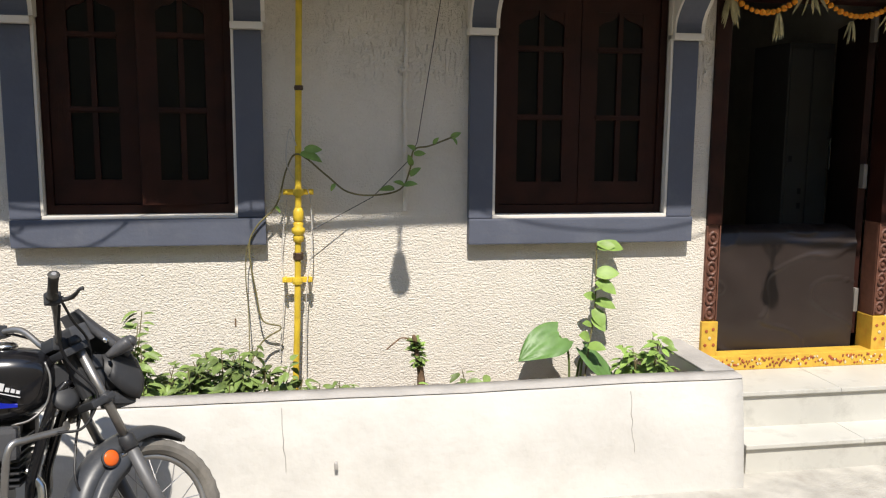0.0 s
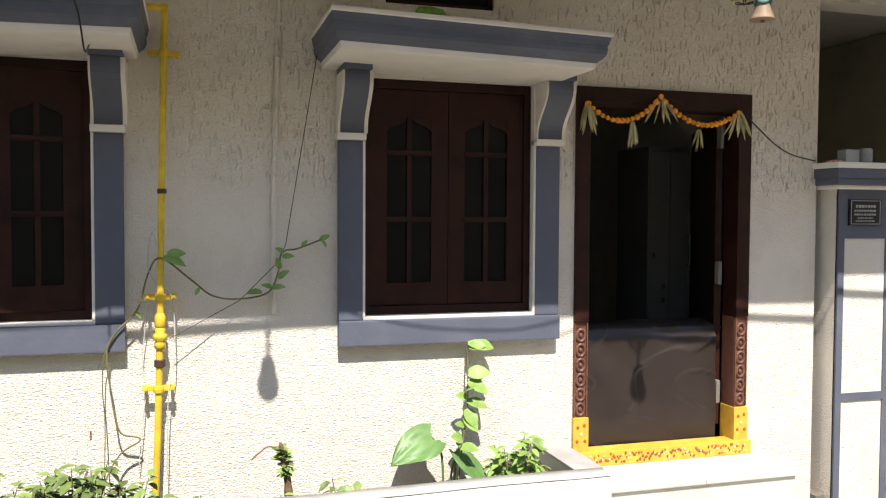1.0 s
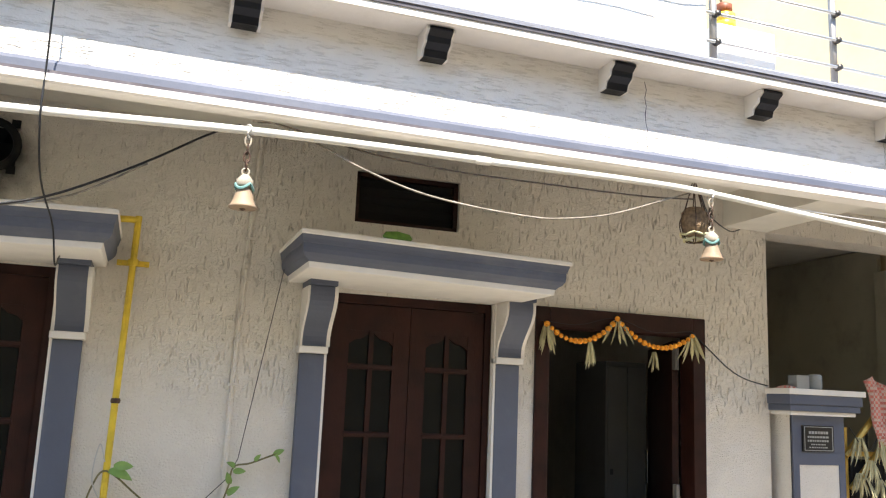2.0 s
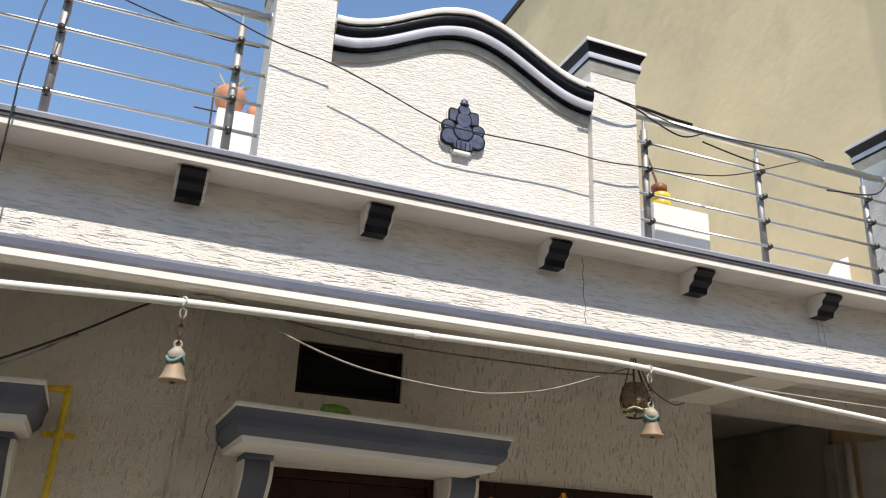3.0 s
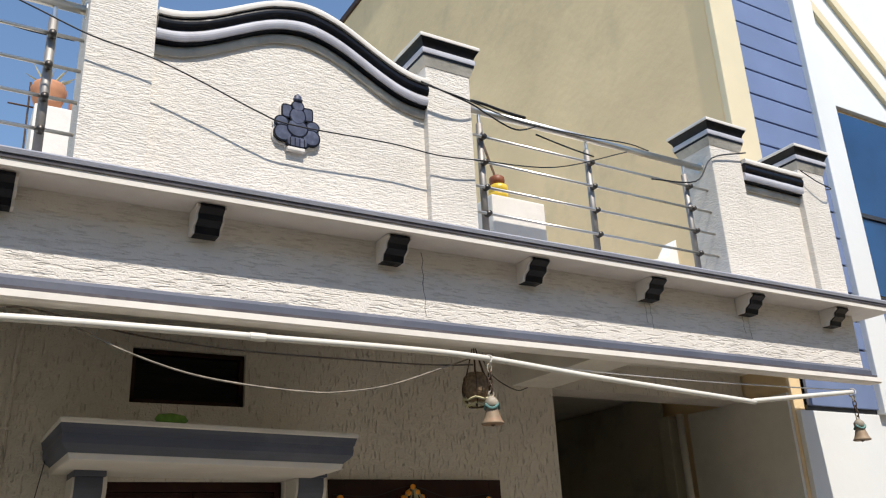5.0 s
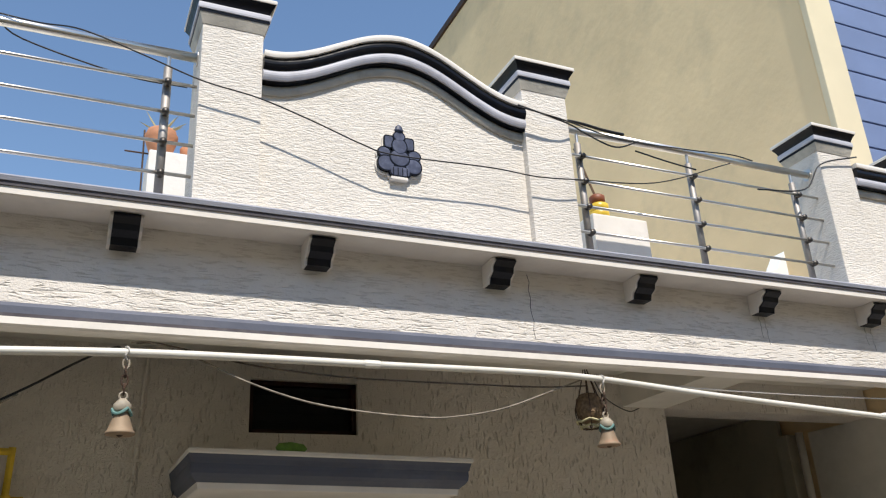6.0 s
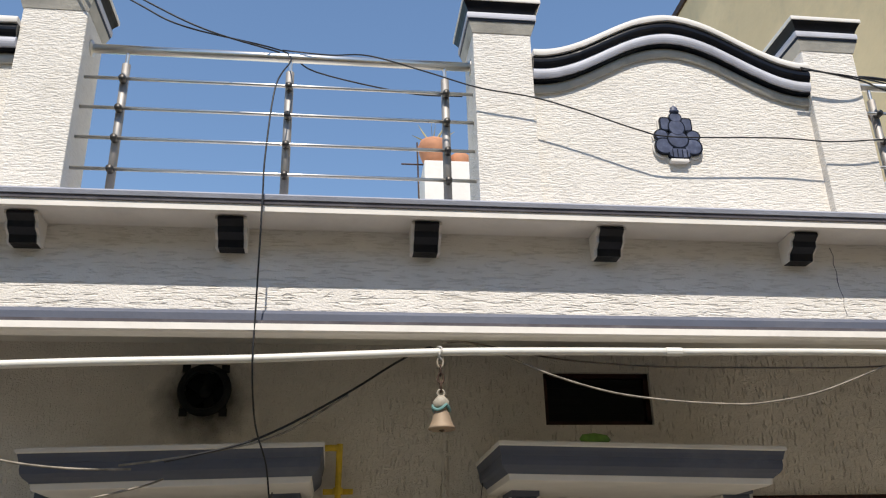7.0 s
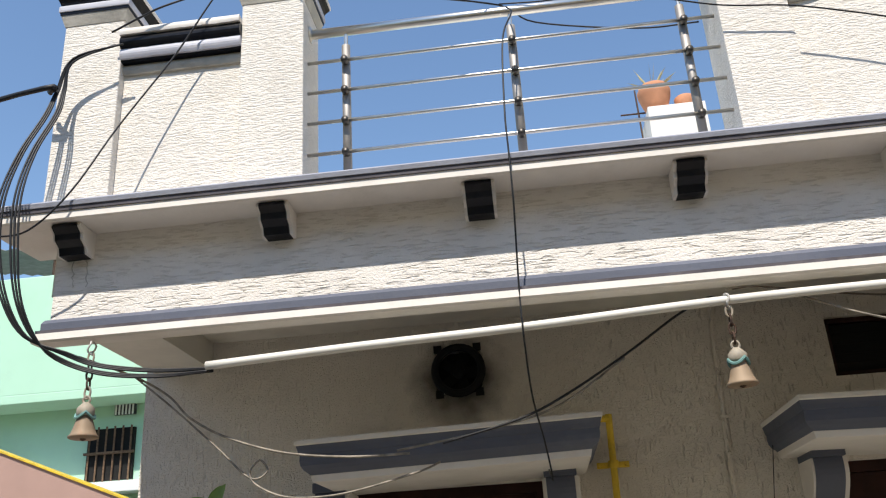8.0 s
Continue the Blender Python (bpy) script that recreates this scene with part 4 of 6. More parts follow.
# ---- plants in the planter ----
rp = random.Random(11)
def leafy(name, label, cx, cy, hx, hy, z0, h, n, size, material):
    th = thing(name, label, "plant", kind="")
    stems, leaves = bmesh.new(), bmesh.new()
    k = max(8, n // 20)
    for s in range(k):
        bx, by = cx + rp.uniform(-hx, hx), cy + rp.uniform(-hy, hy)
        top = h * rp.uniform(0.45, 1.0) * (1 - 0.5 * abs(bx - cx) / hx)
        lean = Vector((rp.uniform(-0.3, 0.3), rp.uniform(-0.35, 0.2), 1))
        pts = [Vector((bx, by, z0)) + lean * top * t + Vector((0, 0, 0.02 * math.sin(t * 3))) for t in (0, 0.35, 0.7, 1.0)]
        add_tube(stems, pts, [0.004, 0.0035, 0.003, 0.002], 5)
        for j in range(n // k):
            t = rp.uniform(0.4, 1.0)
            p = pts[0].lerp(pts[-1], t)
            a = rp.uniform(0, 2 * math.pi)
            way = Vector((math.cos(a), math.sin(a) - 0.25, rp.uniform(-0.4, 0.5)))
            L = size * rp.uniform(0.55, 1.25)
            add_leaf(leaves, p + way * 0.02, way, (rp.uniform(-0.4, 0.4), rp.uniform(-0.6, 0.1), 1), L, L * rp.uniform(0.35, 0.6), 0.3, rp.uniform(0.1, 0.6))
    tagged(part("stems", stems, M_STEM, th), kind="stuff")
    tagged(part("leaves", leaves, material, th), kind="stuff")
    return th


leafy("shrub", "leafy green shrub in the planter", 0.10, -0.42, 0.40, 0.13, 0.28, 0.44, 1500, 0.068, M_LEAF)
leafy("shrub", "green shrub with drooping leaves by the motorcycle", -0.38, -0.42, 0.16, 0.12, 0.28, 0.60, 900, 0.07, M_LEAF)
leafy("seedlings", "low yellow-green seedlings in the planter", -0.12, -0.45, 0.14, 0.1, 0.28, 0.34, 320, 0.07, M_LEAFLT)
leafy("seedlings", "low green seedlings at the pipe's foot", 0.56, -0.42, 0.14, 0.1, 0.28, 0.28, 190, 0.06, M_LEAF)
leafy("seedlings", "low green seedlings beside a cut stem", 0.95, -0.42, 0.10, 0.08, 0.28, 0.27, 120, 0.05, M_LEAFLT)
leafy("seedlings", "fallen green leaves on the soil", 1.24, -0.42, 0.13, 0.08, 0.28, 0.25, 110, 0.07, M_LEAF)
leafy("shrub", "small green shrub at the planter's end", 2.15, -0.38, 0.12, 0.08, 0.36, 0.36, 230, 0.07, M_LEAFLT)

cut = thing("cut_shrub", "cut brown stem with a tuft of fresh green leaves", "plant")
part("stem", tube(glide([(1.0, -0.40, 0.26), (0.99, -0.40, 0.52), (0.975, -0.40, 0.60), (0.955, -0.40, 0.72)]), [0.02] * 8 + [0.017] * 8 + [0.012] * 8 + [0.007], 8), M_BARK, cut)
bm = bmesh.new()
for k in range(60):
    t = rp.uniform(0, 1)
    p = Vector((0.982 - 0.02 * t, -0.40, 0.57 + 0.12 * t))
    a = rp.uniform(0, 2 * math.pi)
    add_leaf(bm, p, (math.cos(a), math.sin(a), rp.uniform(0.0, 0.8)), (0, -0.3, 1), rp.uniform(0.03, 0.06), 0.024, 0.3, 0.3)
tagged(part("leaves", bm, M_LEAF, cut), kind="stuff")
bm = bmesh.new()
for k in range(26):
    a = rp.uniform(0, 2 * math.pi)
    add_leaf(bm, Vector((0.975, -0.40, 0.66)), (math.cos(a), math.sin(a), rp.uniform(0.2, 1)), (0, -0.3, 1), rp.uniform(0.03, 0.05), 0.022, 0.3, 0.3)
tagged(part("fresh_leaves", bm, M_LEAFLT, cut, "fresh light green leaves"), kind="stuff")
part("twig", tube(glide([(0.96, -0.40, 0.69), (0.90, -0.41, 0.71), (0.86, -0.42, 0.69), (0.82, -0.43, 0.66)]), 0.004, 5), M_BARK, cut)

# broad-leaved taro
def big_leaf(bm, base, way, normal, L, W, n=10, mcols=8):
    """A broad heart-shaped leaf with raised edges and a pointed tip."""
    way, normal = Vector(way).normalized(), Vector(normal).normalized()
    side = way.cross(normal).normalized()
    normal = side.cross(way).normalized()
    grid = []
    for i in range(n + 1):
        t = i / n
        w = W * 0.5 * max(0.001, (math.sin(math.pi * (0.12 + 0.88 * t) ** 0.75)) ** 0.85)
        row = []
        for j in range(mcols + 1):
            s = j / mcols * 2 - 1
            back = -0.16 * L * abs(s) ** 1.5 * (1 - t) ** 2
            p = Vector(base) + way * (L * t + back) + side * w * s + normal * (0.18 * w * abs(s) - 0.22 * L * t * t + 0.01 * math.sin(s * 9 + t * 6))
            row.append(bm.verts.new(p))
        grid.append(row)
    for A, B in zip(grid, grid[1:]):
        for j in range(mcols):
            bm.faces.new((A[j], A[j + 1], B[j + 1], B[j]))


taro = thing("taro_plant", "taro plant with broad green leaves in the planter", "plant")
bm = bmesh.new()
big_leaf(bm, (1.70, -0.36, 0.68), (-0.85, -0.35, -0.25), (-0.25, -0.85, 0.75), 0.25, 0.2)
part("leaf_blade", bm, M_LEAFBIG, taro, smooth=True)
bm = bmesh.new()
big_leaf(bm, (1.83, -0.36, 0.60), (0.75, -0.5, -0.75), (0.5, -0.6, 0.6), 0.26, 0.15)
part("leaf_blade", bm, M_LEAFBIG, taro, smooth=True)
bm = bmesh.new()
big_leaf(bm, (2.02, -0.40, 0.50), (0.6, -0.5, -0.1), (0.1, -0.5, 1), 0.15, 0.1)
part("leaf_blade", bm, M_LEAFBIG, taro, smooth=True)
for a, b, c in (((1.76, -0.36, 0.27), (1.75, -0.36, 0.58), (1.70, -0.36, 0.68)), ((1.80, -0.36, 0.27), (1.83, -0.34, 0.55), (1.83, -0.36, 0.61)), ((1.78, -0.35, 0.27), (1.82, -0.33, 0.54), (1.87, -0.33, 0.58)), ((1.95, -0.38, 0.27), (1.98, -0.4, 0.48), (2.02, -0.4, 0.50))):
    part("stalk", tube(glide([a, b, c], 5), 0.006, 6), M_LEAF, taro)

def scale_about_eye(th, size, shift):
    """Scales a plant about the first camera eye to fit the view."""
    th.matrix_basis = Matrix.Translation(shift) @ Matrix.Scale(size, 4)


scale_about_eye(taro, 1.055, (-0.023, 0.241, -0.094))

# climbing money plant on a thin string, against the wall
climb = thing("climbing_vine", "climbing vine with pale green leaves by the window sill", "plant")
line = glide([(1.84, -0.30, 0.27), (1.90, -0.25, 0.62), (1.94, -0.20, 0.80), (1.95, -0.17, 0.98), (1.955, -0.15, 1.12), (1.945, -0.1, 1.25)], 5)
part("stem", tube(line, 0.004, 6), M_STEM, climb)
bm = bmesh.new()
for p, way, L in (((1.955, -0.16, 1.12), (1, -0.3, -0.05), 0.14), ((1.955, -0.17, 1.10), (0.9, -0.5, 0.25), 0.09), ((1.95, -0.17, 0.96), (0.9, -0.4, 0.15), 0.12), ((1.95, -0.18, 0.92), (0.7, -0.6, -0.3), 0.12),
                  ((1.94, -0.2, 0.84), (-0.9, -0.3, 0.3), 0.07), ((1.94, -0.2, 0.82), (0.8, -0.5, -0.1), 0.11), ((1.93, -0.21, 0.78), (0.3, -0.6, -0.6), 0.11), ((1.92, -0.22, 0.74), (0.5, -0.7, -0.5), 0.10),
                  ((1.91, -0.24, 0.70), (-0.8, -0.4, 0.4), 0.06), ((1.89, -0.27, 0.64), (-0.5, -0.5, 0.3), 0.09), ((1.88, -0.27, 0.60), (0.6, -0.6, 0.1), 0.1), ((1.93, -0.2, 0.87), (0.2, -0.7, 0.5), 0.08)):
    bm = bmesh.new()
    add_leaf(bm, p, way, (rp.uniform(-0.45, 0.45), -0.7, rp.uniform(0.3, 0.9)), L, L * 0.68, 0.2, 0.25, n=7)
    part("leaf", bm, M_LEAFLT, climb, smooth=True)
bm = bmesh.new()
for k in range(9):
    a = rp.uniform(0, 6.28)
    add_leaf(bm, (1.945, -0.10, 1.20), (math.cos(a), -0.3, math.sin(a)), (0, -1, 0.2), 0.04, 0.014)
tagged(part("dry_leaves", bm, M_BARK, climb, "withered brown leaves"), kind="stuff")

scale_about_eye(climb, 1.022, (-0.009, 0.096, -0.038))

# tall vine near the house corner
tall = thing("climbing_vine", "tall thin vine with pale leaves at the house corner", "plant")
part("stem", tube(glide([(-1.42, -0.40, 0.27), (-1.40, -0.35, 1.0), (-1.36, -0.42, 1.8), (-1.32, -0.5, 2.45)], 6), 0.005, 6), M_STEM, tall)
for p, way, L in (((-1.32, -0.5, 2.44), (0.4, -0.4, 0.8), 0.12), ((-1.32, -0.5, 2.44), (-0.6, -0.4, 0.5), 0.11), ((-1.32, -0.5, 2.44), (0.1, 0.2, 1.0), 0.12), ((-1.33, -0.48, 2.32), (0.8, -0.4, 0.2), 0.11), ((-1.34, -0.46, 2.15), (-0.8, -0.4, 0.3), 0.11), ((-1.36, -0.43, 1.9), (0.8, -0.5, 0.2), 0.1), ((-1.37, -0.4, 1.6), (-0.8, -0.5, 0.2), 0.1), ((-1.39, -0.37, 1.25), (0.7, -0.5, 0.3), 0.1)):
    bm = bmesh.new()
    add_leaf(bm, p, way, (0.1, -0.8, 0.5), L, L * 0.5, 0.2, 0.3, n=7)
    part("leaf", bm, M_LEAFLT, tall, smooth=True)

# vine on the gas pipe
vine = thing("pipe_vine", "thin vine with small variegated leaves on the gas pipe", "plant")
part("stem", tube(glide([(0.06, -0.35, 0.27), (0.2, -0.1, 0.60), (0.32, -0.08, 0.70), (0.23, -0.08, 0.74), (0.20, -0.08, 0.88), (0.17, -0.08, 1.11), (0.21, -0.08, 1.22), (0.31, -0.08, 1.33), (0.36, -0.09, 1.5), (0.42, -0.12, 1.58), (0.56, -0.08, 1.47), (0.66, -0.07, 1.39), (0.79, -0.06, 1.37), (0.93, -0.06, 1.40), (0.98, -0.06, 1.5), (1.0, -0.06, 1.60), (1.08, -0.06, 1.62), (1.21, -0.06, 1.67)], 6), 0.0045, 6), M_STEM, vine)
part("stem", tube(glide([(0.17, -0.35, 0.27), (0.16, -0.07, 0.75), (0.15, -0.07, 0.95), (0.16, -0.07, 1.11), (0.21, -0.07, 1.2)], 6), 0.003, 5), M_STEM, vine)
bm = bmesh.new()
for p, way, L in (((0.43, -0.13, 1.58), (1, -0.3, -0.1), 0.13), ((0.45, -0.12, 1.6), (0.8, -0.2, 0.1), 0.1), ((0.9, -0.06, 1.4), (-0.9, -0.3, 0.2), 0.09), ((0.95, -0.06, 1.42), (-0.6, -0.3, 0.4), 0.07), ((0.95, -0.07, 1.42), (0.7, -0.5, 0.3), 0.08), ((0.98, -0.07, 1.47), (0.5, -0.5, 0.6), 0.08), ((0.99, -0.06, 1.52), (-0.3, -0.4, 0.7), 0.07), ((1.0, -0.06, 1.58), (0.8, -0.4, 0.1), 0.07), ((1.01, -0.06, 1.6), (-0.7, -0.4, 0.5), 0.06), ((1.1, -0.06, 1.63), (0.5, -0.3, 0.8), 0.05), ((1.19, -0.06, 1.66), (0.8, -0.3, 0.6), 0.07), ((1.2, -0.06, 1.66), (0.4, -0.3, -0.4), 0.05), ((0.3, -0.08, 1.32), (0.6, -0.3, -0.4), 0.05), ((0.6, -0.08, 1.43), (-0.5, -0.3, -0.6), 0.05)):
    bm = bmesh.new()
    L *= 0.82
    add_leaf(bm, p, way, (rp.uniform(-0.5, 0.5), -0.7, rp.uniform(0.1, 0.9)), L, L * 0.55, 0.35, 0.4, n=7)
    part("leaf", bm, M_LEAFLT, vine, smooth=True)
tagged(obj("string", tube([(0.46, -0.1, 1.19), (0.79, -0.045, 1.36), (0.98, -0.04, 1.55), (1.02, -0.04, 1.64), (1.2, -0.05, 2.74)], 0.0022, 5), M_WIRE), "thin dark string tied from gas pipe to window hood", "string")

# ---- yellow gas pipe ----
gas = thing("gas_pipe", "yellow painted gas pipe with valve on the wall", "pipe")
gl = [(0.38, -0.10, 0.26), (0.40, -0.10, 0.70), (0.413, -0.10, 1.2), (0.42, -0.10, 1.6), (0.43, -0.10, 2.1), (0.445, -0.10, 2.79)]
part("riser", tube(gl, 0.0165, 10), M_YELLOW, gas)
part("elbow", tube([(0.445, -0.10, 2.77), (0.40, -0.11, 2.77), (0.30, -0.13, 2.76)], 0.0165, 10), M_YELLOW, gas)
def tri_clamp(z, x):
    c = part("clamp", box((x - 0.075, -0.075, z - 0.014), (x + 0.075, -0.064, z + 0.014), 0.003), M_YELLOW, gas, "yellow pipe clamp")
    for s in (-1, 1):
        part("bolt", tube([(x + s * 0.06, -0.10, z), (x + s * 0.06, 0.005, z)], 0.008, 6), M_YELLOW, c)
    part("saddle", lathe([(0.024, -0.016), (0.026, 0.0), (0.024, 0.016)], 12, pose(x, -0.10, z)), M_YELLOW, c)
for z, x in ((0.945, 0.405), (1.39, 0.417), (2.56, 0.44)):
    tri_clamp(z, x)
part("valve_body", lathe([(0.018, -0.05), (0.027, -0.045), (0.027, -0.02), (0.022, -0.01), (0.034, 0.0), (0.034, 0.02), (0.022, 0.03), (0.027, 0.045), (0.018, 0.055)], 12, pose(0.414, -0.10, 1.19)), M_YELLOW, gas, "yellow valve body", True)
part("regulator", lathe([(0.016, -0.04), (0.026, -0.02), (0.026, 0.02), (0.016, 0.04)], 12, pose(0.415, -0.10, 1.275)), M_YELLOW, gas, smooth=True)
part("union_nut", lathe([(0.02, -0.02), (0.026, -0.015), (0.026, 0.015), (0.02, 0.02)], 6, pose(0.412, -0.10, 1.07)), M_RUST, gas, "rust-brown nut")
part("union_nut", lathe([(0.02, -0.012), (0.023, 0.0), (0.02, 0.012)], 10, pose(0.427, -0.10, 1.9)), M_RUST, gas, "brown tie on the pipe")
part("tie_wire", tube(glide([(0.41, -0.12, 1.62), (0.38, -0.11, 1.7), (0.36, -0.1, 1.55), (0.40, -0.09, 1.45), (0.47, -0.08, 1.38), (0.48, -0.08, 1.1), (0.45, -0.09, 0.9), (0.44, -0.07, 0.5)]), 0.003, 5), M_WIREW, gas)
part("tie_wire", tube(glide([(0.36, -0.05, 1.35), (0.33, -0.04, 1.1), (0.34, -0.04, 0.9), (0.31, -0.04, 0.55)]), 0.0025, 5), M_WIREW, gas)
cond = thing("conduit", "white painted conduit on the wall", "conduit")
part("tube", tube([(1.015, -0.012, 3.32), (0.98, -0.012, 2.5), (0.962, -0.012, 1.9), (0.962, -0.012, 1.285)], 0.013, 8), M_WALL, cond)
for z, x in ((2.0, 0.964), (2.75, 0.99)):
    part("clip", box((x - 0.022, -0.028, z - 0.008), (x + 0.022, 0.0, z + 0.008), 0.003), M_WALL, cond)
tagged(obj("chip", box((0.085, -0.006, 0.70), (0.093, 0.0, 0.74), 0.002), M_BARK), "dark rusty nail stub in the wall", "nail")
tagged(obj("chip", box((0.552, -0.80, 0.225), (0.568, -0.765, 0.255), 0.006), M_RIM), "dark plugged drain hole in the planter", "drain hole")

# ---- gate pier with plaque ----
pier = thing("gate_pier", "white and grey-blue gate pier with moulded cap", "pier")
GX0, GX1, GY = 4.30, 4.70, -0.12
part("core", box((GX0, GY + 0.004, 0), (GX1, 0.23, 1.97), 0.006), M_WALL, pier)
bm = bmesh.new()
for a, b, c, d in ((GX0, GX0 + 0.045, 0.0, 1.965), (GX1 - 0.045, GX1, 0.0, 1.965), (GX0 + 0.045, GX1 - 0.045, 1.665, 1.965), (GX0 + 0.045, GX1 - 0.045, 0.66, 0.71)):
    add_box(bm, (a, GY - 0.004, c), (b, GY + 0.02, d))
part("border", bm, M_GREY, pier, "grey-blue painted border")
for a, b, c, d, m_, l_ in ((GX0 - 0.055, GX1 + 0.05, 1.965, 1.99, M_PAINT, "white fillet"), (GX0 - 0.075, GX1 + 0.07, 1.99, 2.03, M_GREY, "grey-blue moulding"), (GX0 - 0.085, GX1 + 0.08, 2.03, 2.09, M_GREY, "grey-blue moulding"), (GX0 - 0.10, GX1 + 0.095, 2.09, 2.125, M_PAINT, "white cap slab")):
    part("cap", box((a, GY + (GX0 - a) * -1.0, c), (b, 0.10, d), 0.006), m_, pier, l_)
plq = thing("name_plaque", "black granite plaque with pale engraved lines", "plaque")
part("plate", box((4.365, GY - 0.018, 1.745), (4.605, GY - 0.004, 1.905), 0.003), M_GRANITE, plq)
bm = bmesh.new()
for a, b, c, d in ((4.375, 4.595, 1.752, 1.756), (4.375, 4.595, 1.894, 1.898), (4.375, 4.379, 1.756, 1.894), (4.591, 4.595, 1.756, 1.894)):
    add_box(bm, (a, GY - 0.02, c), (b, GY - 0.017, d))
part("border_line", bm, M_CROCK, plq)
for z, w, h in ((1.862, 0.15, 0.016), (1.835, 0.17, 0.012), (1.812, 0.17, 0.012), (1.79, 0.12, 0.008), (1.772, 0.15, 0.008)):
    x = 4.485 - w / 2
    k = 0
    while x < 4.485 + w / 2 - 0.01:
        L = 0.008 + 0.012 * rp.random()
        part("engraved_bar", box((x, GY - 0.02, z - h / 2), (x + L, GY - 0.017, z + h / 2)), M_CROCK, plq)
        x += L + 0.006
jar = thing("glass_box", "small grey tin and glass box on the pier", "box")
part("body", box((4.40, -0.06, 2.125), (4.50, 0.02, 2.215), 0.006), M_CROCK, jar)
jar = thing("glass_box", "glass jar on the pier", "jar")
part("body", lathe([(0.04, 0), (0.045, 0.02), (0.045, 0.09), (0.035, 0.1)], 14, pose(4.57, -0.03, 2.125)), M_CROCK, jar, smooth=True)
tagged(obj("red_petals", lathe([(0.06, 0), (0.055, 0.012), (0.02, 0.02)], 10, pose(4.30, -0.08, 2.125)), M_CLOTH), "small red rag on the pier", "rag")

for ob in bpy.data.objects:
    if ob.parent is None and ob.name.split(".")[0] in ("gate_pier", "name_plaque", "glass_box", "red_petals"):
        ob.location.x += 0.045

# ---- gate ----
gate = thing("gate", "black and gold iron gate standing in the passage", "gate")
GZ = -0.05
for x in (4.76, 4.80):
    part("stile", box((x, GZ - 0.02, 0.08), (x + 0.022, GZ + 0.02, 1.9), 0.003), M_GOLD if x > 4.77 else M_BLACK, gate, "gold painted stile" if x > 4.77 else "")
for k in range(9):
    x = 4.86 + k * 0.14
    part("bar", tube([(x, GZ, 0.1), (x, GZ, 1.78 + 0.25 * math.sin(k / 8 * math.pi))], 0.009, 6), M_BLACK, gate)
for z in (0.12, 0.95, 1.72):
    part("rail", box((4.76, GZ - 0.015, z), (6.1, GZ + 0.015, z + 0.03), 0.003), M_GOLD, gate, "gold painted rail")
part("brace", tube([(4.80, GZ - 0.02, 1.72), (5.1, GZ - 0.02, 2.02)], 0.02, 6), M_GOLD, gate, "gold slanting bar")
part("brace", tube([(4.84, GZ - 0.02, 1.52), (5.3, GZ - 0.02, 1.98)], 0.02, 6), M_GOLD, gate, "gold slanting bar")
part("mesh_sheet", box((4.82, GZ + 0.02, 0.12), (6.1, GZ + 0.026, 1.7)), M_BLACK, gate)
bm = bmesh.new()
rows = []
for j in range(15):
    row = []
    for i in range(9):
        u, v = i / 8, j / 14
        row.append(bm.verts.new((4.93 + 0.24 * u + 0.10 * v + 0.012 * math.sin(v * 8), GZ - 0.06 - 0.03 * math.sin(u * 11) - 0.04 * (v * (1 - v)), 2.20 - 0.42 * v + 0.03 * math.sin(u * 6))))
    rows.append(row)
for A, B in zip(rows, rows[1:]):
    for i in range(8):
        bm.faces.new((A[i], A[i + 1], B[i + 1], B[i]))
cl = obj("checked_cloth", bm, M_CLOTH, smooth=True)
sol = cl.modifiers.new("thick", "SOLIDIFY")
sol.thickness = 0.006
tagged(cl, "red and white checked cloth hung on the gate", "cloth")

dry = thing("dry_garland", "bunches of dry leaves hung on the gate", "garland")
for x, z in ((4.87, 1.84), (4.95, 1.70), (4.86, 1.62), (5.04, 1.82), (5.03, 1.58), (4.93, 1.46)):
    bm = bmesh.new()
    for k in range(13):
        a = rp.uniform(-0.5, 0.5)
        add_leaf(bm, (x + a * 0.05, GZ - 0.07 + rp.uniform(-0.02, 0.02), z), (math.sin(a), rp.uniform(-0.3, 0.1), -math.cos(a)), (rp.uniform(-0.5, 0.5), -1, 0), rp.uniform(0.12, 0.2), 0.018, 0.5, 0.1)
    part("leaf_tassel", bm, M_DRYLEAF, dry)
part("string", tube(glide([(4.80, GZ - 0.06, 1.90), (4.93, GZ - 0.07, 1.76), (5.06, GZ - 0.06, 1.88)]), 0.003, 5), M_WIRE, dry)

# ---- motorcycle before the planter, leaning on its stand, front wheel turned to the wall ----
bike = thing("motorcycle", "parked black motorcycle with blue tank stripe, front wheel turned", "motorcycle")
RAKE = radians(25)
AX = Vector((-math.sin(RAKE), 0, math.cos(RAKE)))      # steering axis, upwards and back
PIV = Vector((-0.05, 0, 0))
WR = 0.29
BODY = Matrix.Translation((-0.122, -1.33, 0)) @ Matrix.Rotation(radians(-7), 4, "X") @ Matrix.Translation((0, 0, WR))
STEER = BODY @ Matrix.Translation(PIV) @ Matrix.Rotation(radians(43.8), 4, AX) @ Matrix.Translation(-PIV)


def along(M4, pts):
    return [M4 @ Vector(p) for p in pts]


def sheet(rows, M4):
    bm = bmesh.new()
    R_ = [[bm.verts.new(M4 @ Vector(p)) for p in row] for row in rows]
    for A, B in zip(R_, R_[1:]):
        for j in range(len(A) - 1):
            bm.faces.new((A[j], A[j + 1], B[j + 1], B[j]))
    bmesh.ops.recalc_face_normals(bm, faces=bm.faces[:])
    return bm


def thick(ob, t):
    so = ob.modifiers.new("thick", "SOLIDIFY")
    so.thickness = t
    so.offset = 0
    return ob


